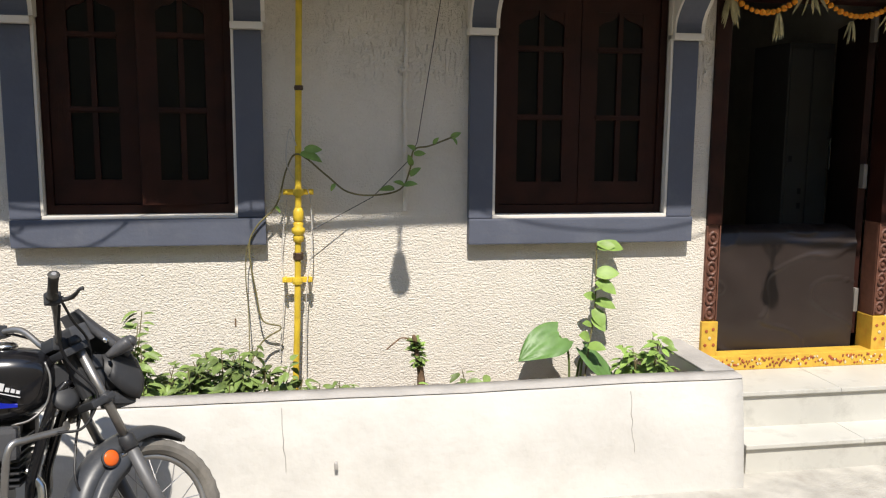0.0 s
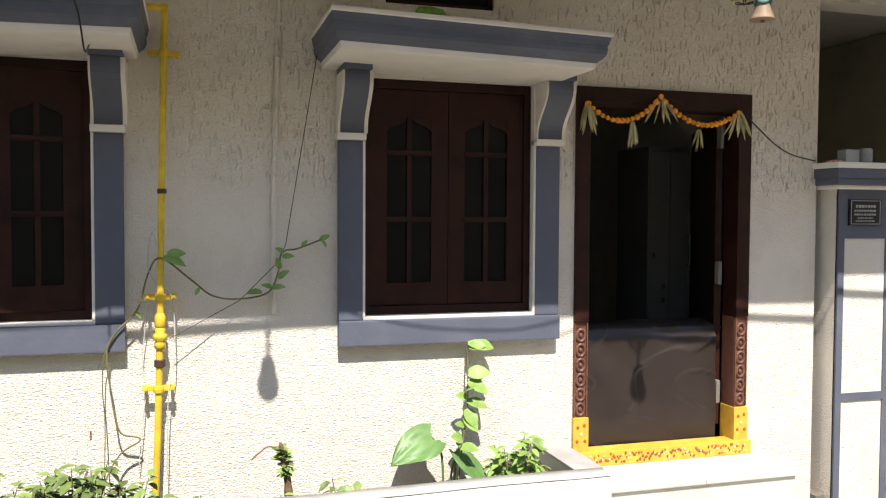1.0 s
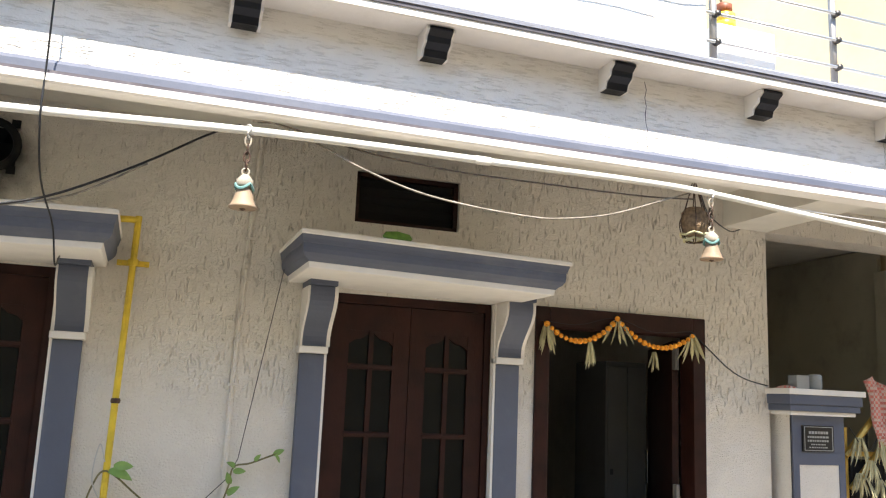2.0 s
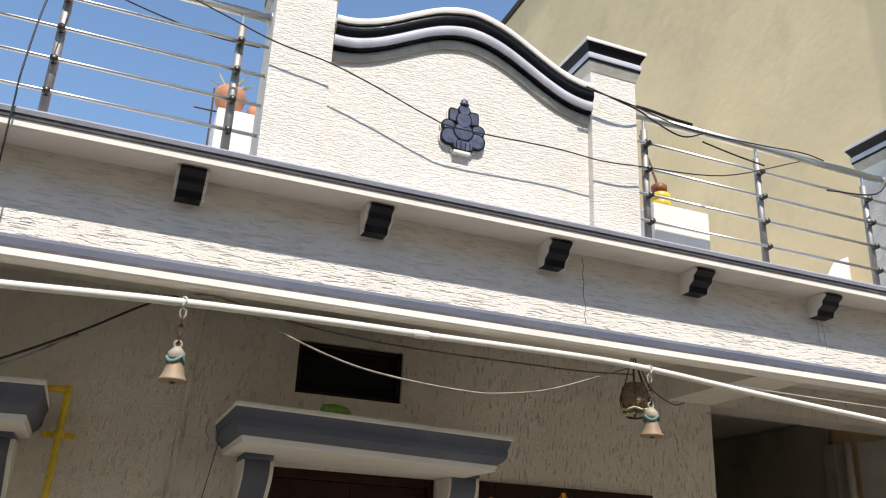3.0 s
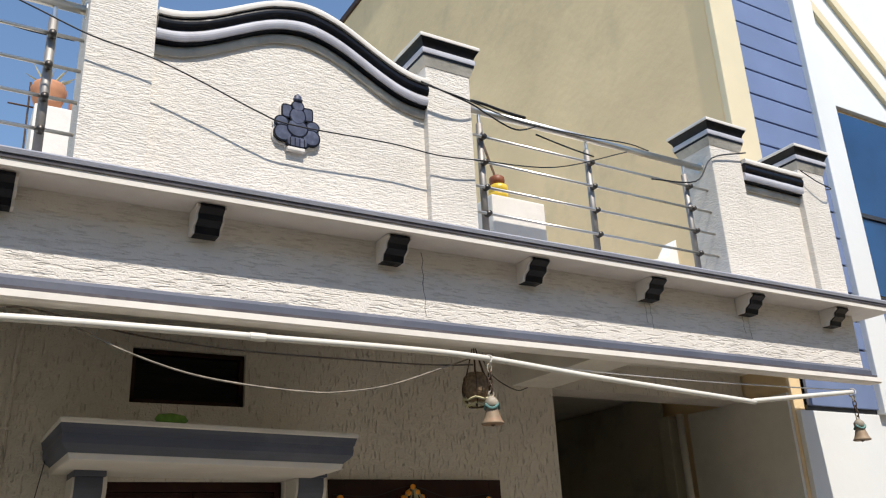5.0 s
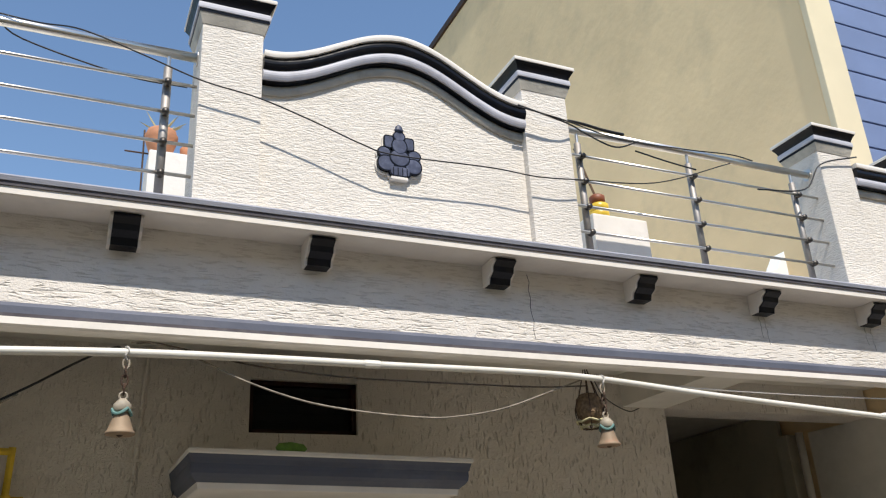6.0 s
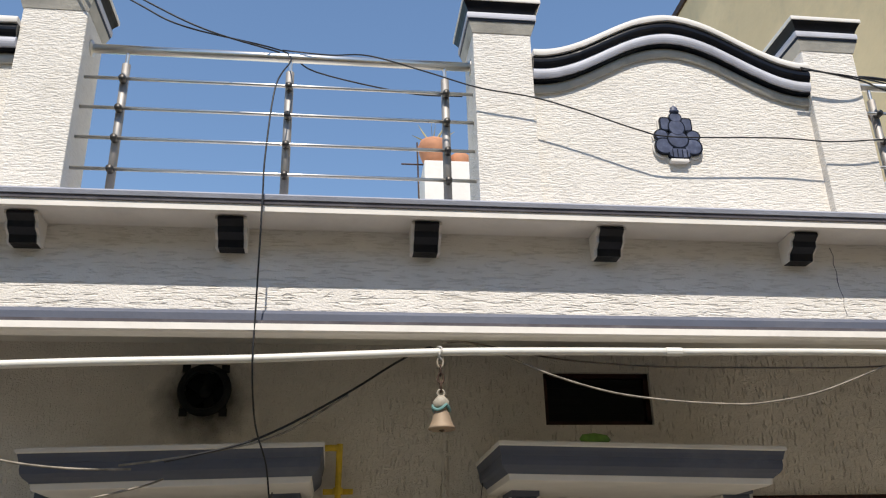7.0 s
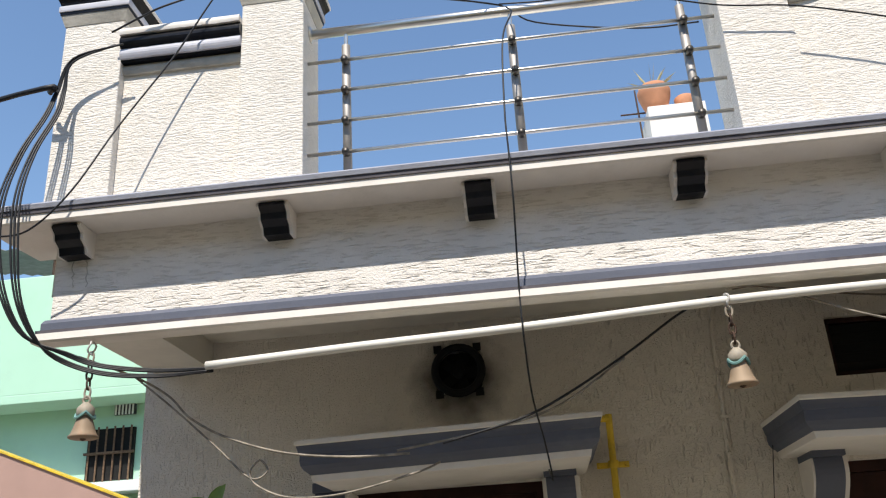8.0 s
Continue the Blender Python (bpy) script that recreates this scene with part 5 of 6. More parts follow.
def bike_wheel(name, M4, fat):
    w = part(name, tube([M4 @ Vector((0.222 * math.cos(a), 0, 0.222 * math.sin(a))) for a in [2 * math.pi * k / 48 for k in range(48)]], 0.012, 8, True), M_ALLOY, bike, "dull spoked wheel rim", True)
    bm = bmesh.new()
    n, m_ = 72, 12
    rings = []
    for k in range(n):
        a = 2 * math.pi * k / n
        ring = []
        for j in range(m_):
            b = 2 * math.pi * j / m_
            tread = 0.005 if (k % 2 and math.cos(b) > 0.3) else 0.0
            r = 0.258 + (0.034 - tread) * math.cos(b)
            ring.append(bm.verts.new(M4 @ Vector((r * math.cos(a), fat * math.sin(b), r * math.sin(a)))))
        rings.append(ring)
    for k in range(n):
        A, B = rings[k], rings[(k + 1) % n]
        for j in range(m_):
            bm.faces.new((A[j], A[(j + 1) % m_], B[(j + 1) % m_], B[j]))
    part("tyre", bm, M_TYREDUST, w, "dusty grey ribbed tyre")
    part("hub", lathe([(0.02, -0.06), (0.055, -0.05), (0.06, 0.0), (0.055, 0.05), (0.02, 0.06)], 16, M4 @ pose(0, 0, 0, 90, 0, 0)), M_ALLOY, w, "aluminium brake hub", True)
    for k in range(24):
        a = 2 * math.pi * k / 24
        s = 1 if k % 2 else -1
        part("spoke", tube([M4 @ Vector((0.05 * math.cos(a + 0.6 * s), 0.035 * s, 0.05 * math.sin(a + 0.6 * s))), M4 @ Vector((0.215 * math.cos(a), 0, 0.215 * math.sin(a)))], 0.0022, 5), M_ALLOY, w)


bike_wheel("front_wheel", STEER, 0.034)
bike_wheel("rear_wheel", BODY @ Matrix.Translation((-1.22, 0, 0)), 0.042)

# fork
for s in (-1, 1):
    y = 0.092 * s
    F_ = lambda *ds: along(STEER, [Vector((0, y, 0)) + AX * d for d in ds])
    lower = part("fork_leg", tube(F_(-0.04, 0.0, 0.06, 0.31), [0.02, 0.027, 0.024, 0.023], 12), M_FORK, bike, "dull grey lower fork leg", True)
    part("stanchion", tube(F_(0.30, 0.70), 0.0165, 12), M_STANCHION, lower, "dull steel stanchion", True)
    part("dust_seal", tube(F_(0.275, 0.28, 0.325, 0.33), [0.026, 0.030, 0.028, 0.022], 12), M_BIKEPLASTIC, lower, "", True)
    part("fork_cap", tube(F_(0.70, 0.715, 0.73), [0.021, 0.021, 0.013], 12), M_BIKEPLASTIC, lower, "", True)
    part("clamp_collar", tube(F_(0.46, 0.50), 0.024, 12), M_BIKEPLASTIC, lower, "", True)
    part("axle_nut", lathe([(0.016, 0), (0.016, 0.012), (0.007, 0.018)], 6, STEER @ pose(0, (0.10 + 0.02) * s, 0, -90 * s, 0, 0)), M_CHROME, lower)
for d in (0.48, 0.685):
    part("fork_yoke", box((-0.065, -0.115, -0.014), (0.03, 0.115, 0.014), 0.008, STEER @ Matrix.Translation(AX * d) @ pose(0, 0, 0, 0, -25, 0)), M_BIKEPLASTIC, bike)

# front mudguard: a crown over the tyre with a pointed nose and deep rear sides
rows = []
for k in range(31):
    t = k / 30
    a = radians(60 + 142 * t)
    wid = 0.072 * min(1.0, (0.02 + 2.6 * t) ** 0.6)
    drop = 0.02 + 0.05 * min(1, 2.2 * t) if t < 0.35 else 0.065
    rr = 0.335 - 0.012 * max(0, 0.2 - t) / 0.2
    row = []
    for j in range(13):
        u = j / 6 - 1
        row.append(((rr - drop * abs(u) ** 3) * math.cos(a), wid * math.copysign(min(1, abs(u) * 1.15), u), (rr - drop * abs(u) ** 3) * math.sin(a)))
    rows.append(row)
guard = thick(part("mudguard", sheet(rows, STEER), M_FENDER, bike, "dusty grey front mudguard", True), 0.004)
for s in (-1, 1):
    rows = []
    for k in range(19):
        t = k / 18
        a = radians(104 + 100 * t)
        inner = 0.272 - 0.062 * min(1, 5 * t) * (0.55 + 0.45 * math.cos(2.4 * (t - 0.25)))
        rows.append([(r * math.cos(a), s * (0.073 + 0.012 * (1 - q) * q * 4 + 0.006 * q), r * math.sin(a)) for q in (0, 0.33, 0.66, 1.0) for r in (0.278 + (inner - 0.278) * q,)])
    thick(part("side_valance", sheet(rows, STEER), M_FENDER, guard, "deep grey side valance", True), 0.005)
REFL = STEER @ pose(-0.195, -0.088, 0.222, 90, 0, 0)
part("reflector", lathe([(0.029, 0.0), (0.029, 0.006), (0.024, 0.011), (0.003, 0.012)], 20, REFL), M_ORANGE, guard, "round orange reflector", True)
part("reflector_rim", lathe([(0.034, -0.003), (0.034, 0.005), (0.029, 0.007), (0.028, 0.0)], 20, REFL), M_BIKEPLASTIC, guard)
part("guard_stay", tube(along(STEER, [(-0.115, -0.10, 0.255), (-0.13, -0.082, 0.235), (-0.15, -0.08, 0.23)]), 0.009, 8), M_CHROME, guard)

# lamp fairing: wedge-shaped fly screen, side cheeks, lamp and indicators
rows = []
for k in range(9):
    t = k / 8
    half = 0.085 - 0.022 * t ** 2
    rows.append([(-0.045 - 0.20 * t - 0.035 * abs(u) ** 2.4, half * u, 0.645 + 0.135 * t - 0.012 * math.sin(3.1 * t) - 0.04 * abs(u) ** 2.4 * (1 - 0.6 * t)) for u in [j / 5 - 1 for j in range(11)]])
visor = thick(part("visor", sheet(rows, STEER), M_VISOR, bike, "dark grey wedge-shaped fly screen"), 0.006)
for s in (-1, 1):
    rows = []
    for k in range(9):
        t = k / 8
        top = (-0.085 - 0.185 * t, 0.603 + 0.155 * t)
        low = (-0.10 - 0.125 * t, 0.585 + 0.075 * t + 0.02 * t * t)
        rows.append([(top[0] + (low[0] - top[0]) * q, s * (0.086 - 0.02 * t + 0.006 * math.sin(3.1 * q)), top[1] + (low[1] - top[1]) * q) for q in (0, 0.33, 0.66, 1)])
    thick(part("visor_side", sheet(rows, STEER), M_VISOR, visor, "dark grey screen side", True), 0.006)
    part("bolt", lathe([(0.011, 0.0), (0.011, 0.004), (0.004, 0.007)], 10, STEER @ pose(-0.185, 0.088 * s, 0.648, -90 * s, 0, 0)), M_CHROME, visor, "small bolt head")
    rows = []
    for k in range(8):
        t = k / 7
        zt, zl = 0.60 - 0.03 * t, 0.44 + 0.07 * (1 - t) ** 2 - 0.01 * t
        x = -0.185 + 0.13 * t
        rows.append([(x + 0.02 * math.sin(3.1 * q), s * (0.082 - 0.02 * t * t + 0.012 * math.sin(3.1 * q)), zt + (zl - zt) * q) for q in (0, 0.25, 0.5, 0.75, 1)])
    thick(part("lamp_cheek", sheet(rows, STEER), M_BIKEPLASTIC, visor, "dusty lamp cheek", True), 0.006)
    pod = part("indicator", lathe([(0.004, 0.0), (0.014, 0.004), (0.018, 0.02), (0.027, 0.045), (0.031, 0.075), (0.029, 0.088)], 14, STEER @ Matrix.Translation((-0.185, 0.088 * s, 0.585)) @ pose(0, 0, 0, 0, 62, 38 * s) @ Matrix.Diagonal((0.9, 1, 1.1, 1))), M_VISOR, bike, "dark grey indicator pod", True)
    part("lens", lathe([(0.028, 0.086), (0.024, 0.10), (0.012, 0.108), (0.002, 0.11)], 14, STEER @ Matrix.Translation((-0.185, 0.088 * s, 0.585)) @ pose(0, 0, 0, 0, 62, 38 * s) @ Matrix.Diagonal((0.9, 1, 1.1, 1))), M_VISOR, pod, "smoked indicator lens", True)
cowl = part("headlight", lathe([(0.03, -0.12), (0.07, -0.10), (0.088, -0.05), (0.092, 0.0), (0.088, 0.014), (0.078, 0.016)], 20, STEER @ Matrix.Translation((-0.075, 0, 0.535)) @ pose(0, 0, 0, 0, 96, 0) @ Matrix.Diagonal((0.95, 0.85, 1, 1))), M_BIKEPLASTIC, bike, "dark headlight shell", True)
part("lens", lathe([(0.082, 0.012), (0.076, 0.03), (0.05, 0.05), (0.02, 0.058), (0.003, 0.06)], 20, STEER @ Matrix.Translation((-0.075, 0, 0.535)) @ pose(0, 0, 0, 0, 96, 0) @ Matrix.Diagonal((0.95, 0.85, 1, 1))), M_LENS, cowl, "dusty lamp glass", True)
part("chin", box((-0.15, -0.06, 0.415), (-0.06, 0.06, 0.47), 0.02, STEER), M_BIKEPLASTIC, bike, "dark lamp chin")
part("instrument_pod", box((-0.30, -0.065, 0.645), (-0.215, 0.065, 0.715), 0.012, STEER @ Matrix.Translation((-0.26, 0, 0.68)) @ pose(0, 0, 0, 0, -20, 0) @ Matrix.Translation((0.26, 0, -0.68))), M_VISOR, bike, "grey instrument pod")
part("fuse_box", box((-0.24, -0.07, 0.55), (-0.19, -0.03, 0.60), 0.006, STEER), M_BIKEPLASTIC, bike)
part("bracket", box((-0.23, -0.06, 0.47), (-0.18, 0.06, 0.60), 0.01, STEER), M_BIKEPLASTIC, bike)

# handlebar with grips, levers, switches and control cables
HB = [(-0.475, -0.33, 0.80), (-0.455, -0.27, 0.765), (-0.43, -0.22, 0.748), (-0.385, -0.14, 0.728), (-0.345, -0.06, 0.655), (-0.335, 0.0, 0.642), (-0.345, 0.06, 0.655), (-0.385, 0.14, 0.735), (-0.43, 0.22, 0.745), (-0.47, 0.30, 0.75), (-0.49, 0.34, 0.75)]
bar = part("handlebar", tube(glide(along(STEER, HB), 5), 0.0115, 10), M_STANCHION, bike, "dull steel handlebar", True)
part("bar_clamp", box((-0.36, -0.05, 0.62), (-0.31, 0.05, 0.668), 0.01, STEER), M_BIKEPLASTIC, bar)
for s, e0, e1 in ((-1, (-0.447, -0.25, 0.758), (-0.482, -0.345, 0.808)), (1, (-0.44, 0.24, 0.748), (-0.495, 0.36, 0.75))):
    e0, e1 = Vector(e0), Vector(e1)
    part("grip", tube([STEER @ e0.lerp(e1, t) for t in (0, 0.05, 0.5, 0.93, 0.97, 1.0)], [0.021, 0.018, 0.0165, 0.0175, 0.020, 0.014], 12), M_TYRE, bar, "black rubber grip", True)
    if s < 0:
        part("bar_end", tube([STEER @ e0.lerp(e1, t) for t in (0.99, 1.03)], [0.011, 0.008], 10), M_ALLOY, bar, "bright bar end")
    zs = e0.z
    part("switch_box", box((-0.022, -0.022, -0.022), (0.022, 0.022, 0.022), 0.008, STEER @ Matrix.Translation(e0 + Vector((0.01, 0.02 * -s, 0)))), M_BIKEPLASTIC, bar)
    part("lever_perch", tube(along(STEER, [(e0.x + 0.01, s * 0.225, zs - 0.005), (e0.x + 0.045, s * 0.235, zs - 0.002)]), 0.012, 8), M_BIKEPLASTIC, bar)
    part("lever", tube(glide(along(STEER, [(e0.x + 0.04, s * 0.225, zs - 0.004), (e0.x + 0.06, s * 0.26, zs - 0.002), (e0.x + 0.055, s * 0.31, zs), (e0.x + 0.04, s * 0.36, zs - 0.002), (e0.x + 0.045, s * 0.375, zs - 0.002)]), 5), [0.008] * 10 + [0.006] * 10 + [0.008], 8), M_BIKEPLASTIC, bar, "dark brake lever", True)
    part("control_cable", tube(glide(along(STEER, [(e0.x + 0.045, s * 0.22, zs - 0.005), (-0.33, s * 0.15, 0.70), (-0.25, s * 0.09, 0.64), (-0.22, s * 0.05, 0.50), (-0.24, s * 0.05, 0.36)]), 6), 0.005, 6), M_WIRE, bar)
part("control_cable", tube(glide(along(STEER, [(-0.40, -0.20, 0.745), (-0.38, -0.14, 0.64), (-0.33, -0.10, 0.56), (-0.24, -0.11, 0.45), (-0.28, -0.08, 0.34), (-0.36, -0.05, 0.33)]), 6), 0.005, 6), M_WIRE, bar)
part("control_cable", tube(glide(along(STEER, [(-0.24, 0.03, 0.38), (-0.29, -0.03, 0.28), (-0.30, -0.05, 0.14), (-0.2, -0.04, 0.05), (-0.05, -0.05, 0.0)]), 6), 0.0045, 6), M_WIRE, bar)

# frame, tank, seat, engine, exhaust
part("steering_head", tube(along(BODY, [(-0.215, 0, 0.46), (-0.305, 0, 0.665)]), 0.032, 12), M_BIKEPLASTIC, bike)
part("down_tube", tube(glide(along(BODY, [(-0.285, -0.0, 0.52), (-0.335, -0.03, 0.44), (-0.40, -0.055, 0.20), (-0.44, -0.06, 0.06), (-0.70, -0.08, -0.02)]), 5), 0.019, 10), M_BIKEBLACK, bike, "dusty black frame tube", True)
part("down_tube", tube(glide(along(BODY, [(-0.285, 0.0, 0.50), (-0.31, 0.03, 0.42), (-0.38, 0.055, 0.20), (-0.42, 0.06, 0.06), (-0.70, 0.08, -0.02)]), 5), 0.019, 10), M_BIKEBLACK, bike, "dusty black frame tube", True)
part("gusset", box((-0.36, -0.02, 0.44), (-0.28, 0.02, 0.58), 0.012, BODY), M_BIKEPLASTIC, bike)
part("horn", lathe([(0.02, -0.03), (0.045, -0.01), (0.047, 0.005), (0.03, 0.012), (0.003, 0.014)], 16, BODY @ pose(-0.29, -0.03, 0.46, 60, 0, 30)), M_BIKEPLASTIC, bike, "", True)
tk = bmesh.new()
bmesh.ops.create_uvsphere(tk, u_segments=32, v_segments=20, radius=1.0)
for v in tk.verts:
    x, y, z = v.co
    sx = math.copysign(abs(x) ** 0.65, x)
    sy = math.copysign(abs(y) ** 0.62, y)
    sz = math.copysign(abs(z) ** 0.65, z)
    taper = 1.0 - 0.30 * max(0, -sx) - 0.12 * max(0, sx)
    v.co = BODY @ Vector((-0.575 + 0.245 * sx + 0.02 * sz * sx, 0.142 * sy * taper, 0.52 + (0.125 if z > 0 else 0.130) * sz - 0.02 * max(0, -x)))
tank = part("tank", tk, M_BIKEBLACK, bike, "glossy black fuel tank with dust", True)
part("filler_cap", lathe([(0.045, 0), (0.045, 0.008), (0.032, 0.016), (0.003, 0.02)], 18, BODY @ pose(-0.50, 0.0, 0.646)), M_CHROME, tank, "worn filler cap", True)
part("tank_seam", tube(glide(along(BODY, [(-0.345, -0.075, 0.60), (-0.325, -0.088, 0.54), (-0.335, -0.10, 0.46), (-0.38, -0.125, 0.41), (-0.44, -0.13, 0.393)]), 6), 0.0045, 6), M_STANCHION, tank, "pale bare tank seam", True)
rows = []
for k in range(9):
    t = k / 8
    rows.append([(-0.62 + 0.20 * t, -0.1445 + 0.012 * t ** 4, zc) for zc in (0.452 + 0.004 * t, 0.470 - 0.002 * t, 0.50 - 0.035 * t)])
thick(part("decal", sheet(rows, BODY), M_BLUEDECAL, tank, "deep blue tank stripe"), 0.002)
for x, w, h, z in ((-0.49, 0.028, 0.026, 0.520), (-0.457, 0.014, 0.014, 0.513), (-0.439, 0.013, 0.013, 0.509), (-0.422, 0.012, 0.011, 0.505), (-0.49, 0.085, 0.003, 0.510)):
    part("decal_bar", box((0, -0.0015, 0), (w, 0.0015, h), 0, BODY @ Matrix.Translation((x, -0.143 + 0.05 * max(0, x + 0.46), z)) @ pose(0, 0, 0, 0, 14, 0)), M_WHITEDECAL, tank, "silver decal bar")
part("seat", box((-1.42, -0.12, 0.49), (-0.80, 0.12, 0.57), 0.03, BODY), M_TYRE, bike, "black vinyl seat")
part("side_panel", box((-1.0, -0.10, 0.26), (-0.76, 0.10, 0.49), 0.03, BODY), M_BIKEBLACK, bike)
part("tail", box((-1.52, -0.08, 0.40), (-1.3, 0.08, 0.49), 0.02, BODY), M_BIKEBLACK, bike)
part("leg_shroud", box((-0.62, -0.135, 0.27), (-0.425, -0.08, 0.385), 0.02, BODY), M_VISOR, bike, "grey plastic engine shroud")
part("leg_shroud", box((-0.62, 0.08, 0.27), (-0.425, 0.135, 0.385), 0.02, BODY), M_VISOR, bike, "grey plastic engine shroud")
eng = part("engine", box((-0.85, -0.11, -0.02), (-0.50, 0.11, 0.18), 0.04, BODY), M_ALLOY, bike, "dull aluminium engine case")
for k in range(8):
    part("cooling_fin", box((-0.60, -0.10, 0.17 + 0.022 * k), (-0.43, 0.10, 0.177 + 0.022 * k), 0.003, BODY), M_BIKEPLASTIC, eng, "black cooling fin")
part("cylinder", box((-0.57, -0.06, 0.15), (-0.46, 0.06, 0.36), 0.01, BODY), M_BIKEPLASTIC, eng)
part("exhaust", tube(glide(along(BODY, [(-0.43, -0.04, 0.22), (-0.37, -0.06, 0.14), (-0.42, -0.10, 0.0), (-0.8, -0.14, -0.03), (-1.45, -0.16, 0.06)]), 6), [0.017] * 18 + [0.02, 0.03, 0.036, 0.038, 0.038, 0.038, 0.03], 10), M_CHROME, bike, "worn chrome exhaust", True)
for s in (-1, 1):
    part("swing_arm", tube(along(BODY, [(-0.82, 0.1 * s, 0.05), (-1.22, 0.1 * s, 0.0)]), 0.018, 8), M_BIKEPLASTIC, bike)
    part("shock_absorber", tube(along(BODY, [(-1.17, 0.13 * s, 0.05), (-1.07, 0.13 * s, 0.42)]), 0.026, 10), M_CHROME, bike)
    part("crash_guard", tube(glide(along(BODY, [(-0.29, 0.03 * s, 0.368), (-0.285, 0.10 * s, 0.363), (-0.37, 0.20 * s, 0.358), (-0.415, 0.245 * s, 0.34), (-0.43, 0.25 * s, 0.20), (-0.43, 0.24 * s, 0.05), (-0.45, 0.10 * s, 0.0)]), 6), 0.0125, 10), M_STANCHION, bike, "dull steel crash guard", True)
part("rear_mudguard", tube(along(BODY, [(-1.22 + 0.32 * math.cos(radians(a)), 0, 0.32 * math.sin(radians(a))) for a in range(20, 165, 10)]), 0.02, 6), M_FENDER, bike)
part("side_stand", tube([BODY @ Vector((-0.72, 0.10, 0.0)), Vector((-0.80, -1.08, 0.012))], 0.012, 8), M_BIKEPLASTIC, bike)

# ---- steel railings on the terrace ----
def railing(x0, x1, posts, label):
    th = thing("railing", label, "railing", "terrace railings")
    y = -0.95
    part("top_rail", tube([(x0, y, 4.505), (x1, y, 4.505)], 0.023, 12), M_STEEL, th, smooth=True)
    for x in (x0, x1):
        part("flange", lathe([(0.04, -0.006), (0.04, 0.006), (0.025, 0.012)], 14, pose(x, y, 4.505, 0, 90, 0)), M_STEEL, th)
    for z in (3.849, 4.006, 4.163, 4.322):
        part("rail", tube([(x0, y - 0.035, z), (x1, y - 0.035, z)], 0.0085, 10), M_STEEL, th, smooth=True)
    for x in posts:
        p = part("post", tube([(x, y, 3.66), (x, y, 4.42)], 0.02, 12), M_STEELPOST, th, "brushed steel post", True)
        part("neck", tube([(x, y, 4.42), (x, y, 4.49)], 0.009, 8), M_STEEL, p)
        for z in (3.849, 4.006, 4.163, 4.322):
            part("clamp", lathe([(0.015, -0.024), (0.018, -0.01), (0.018, 0.01), (0.015, 0.024)], 10, pose(x, y - 0.028, z, 90, 0, 0)), M_COLLAR, p, "dark rail clamp", True)
    return th


railing(-0.77, 1.045, (-0.60, 0.162, 0.915), "stainless steel terrace railing with four rails")
railing(3.05, 4.975, (3.175, 3.97, 4.81), "stainless steel terrace railing with four rails beside the arch")

# ---- emblem on the arch ----
em = thing("emblem", "dark blue lotus shaped emblem on the parapet", "emblem")
ex, ez, ey = 2.034, 4.088, PY + 0.045
M_EMBLEM = mat("slate_blue_emblem_paint", (0.060, 0.072, 0.125), 0.5, vary=0.3, scale=30, dirt=(0.3, 0.3, 0.34), dirt_amount=0.3, dirt_scale=30)
# domed pieces as (across, up, half width, half height, thickness, roundness of the corners)
PIECES = ((0, -0.005, 0.052, 0.048, 0.018, 2.0), (-0.072, -0.043, 0.044, 0.042, 0.014, 2.2), (0.072, -0.043, 0.044, 0.042, 0.014, 2.2), (-0.080, 0.018, 0.033, 0.028, 0.012, 2.0), (0.080, 0.018, 0.033, 0.028, 0.012, 2.0),
          (0, 0.060, 0.040, 0.045, 0.022, 2.0), (-0.054, 0.080, 0.024, 0.034, 0.012, 5.0), (0.054, 0.080, 0.024, 0.034, 0.012, 5.0), (0, 0.115, 0.030, 0.028, 0.024, 2.0), (0, -0.080, 0.054, 0.026, 0.016, 4.0))
def oval(cx, cz, a, b, power):
    out = []
    for k in range(28):
        c, d = math.cos(2 * math.pi * k / 28), math.sin(2 * math.pi * k / 28)
        out.append((ex + cx + a * math.copysign(abs(c) ** (2 / power), c), ez + cz + b * math.copysign(abs(d) ** (2 / power), d)))
    return out
# dark plates and strips give the grooves their darkness by colour
for cx, cz, a, b, d, power in PIECES:
    part("back_plate", prism(oval(cx, cz - 0.004, a + 0.010, b + 0.010, power), along_y, ey - 0.012 - 0.02 * d, ey + 0.002), M_PAINT, em, "pale painted back plate")
    part("outline", prism(oval(cx, cz, a + 0.004, b + 0.004, power), along_y, ey - 0.022 - 0.3 * d, ey - 0.010), M_NAVY, em, "dark plate drawn as the groove round a lobe")
    bm = bmesh.new()
    rings = [[bm.verts.new((ex + cx + (x - ex - cx) * q, ey - y, ez + cz + (z - ez - cz) * q)) for x, z in oval(cx, cz, a, b, power)] for q, y in ((1.0, 0.015), (0.97, 0.019 + 0.4 * d), (0.9, 0.02 + 0.5 * d), (0.5, 0.02 + 0.52 * d), (0.05, 0.02 + 0.53 * d))]
    for A, B in zip(rings, rings[1:]):
        for j in range(28):
            bm.faces.new((A[j], A[(j + 1) % 28], B[(j + 1) % 28], B[j]))
    bm.faces.new(rings[-1])
    bmesh.ops.recalc_face_normals(bm, faces=bm.faces[:])
    part("lobe", bm, M_EMBLEM, em)
for k in range(4):
    part("groove", box((ex - 0.036 + 0.024 * k - 0.002, ey - 0.0305, ez - 0.102), (ex - 0.036 + 0.024 * k + 0.002, ey - 0.024, ez - 0.062)), M_NAVY, em, "dark strip drawn as a groove")
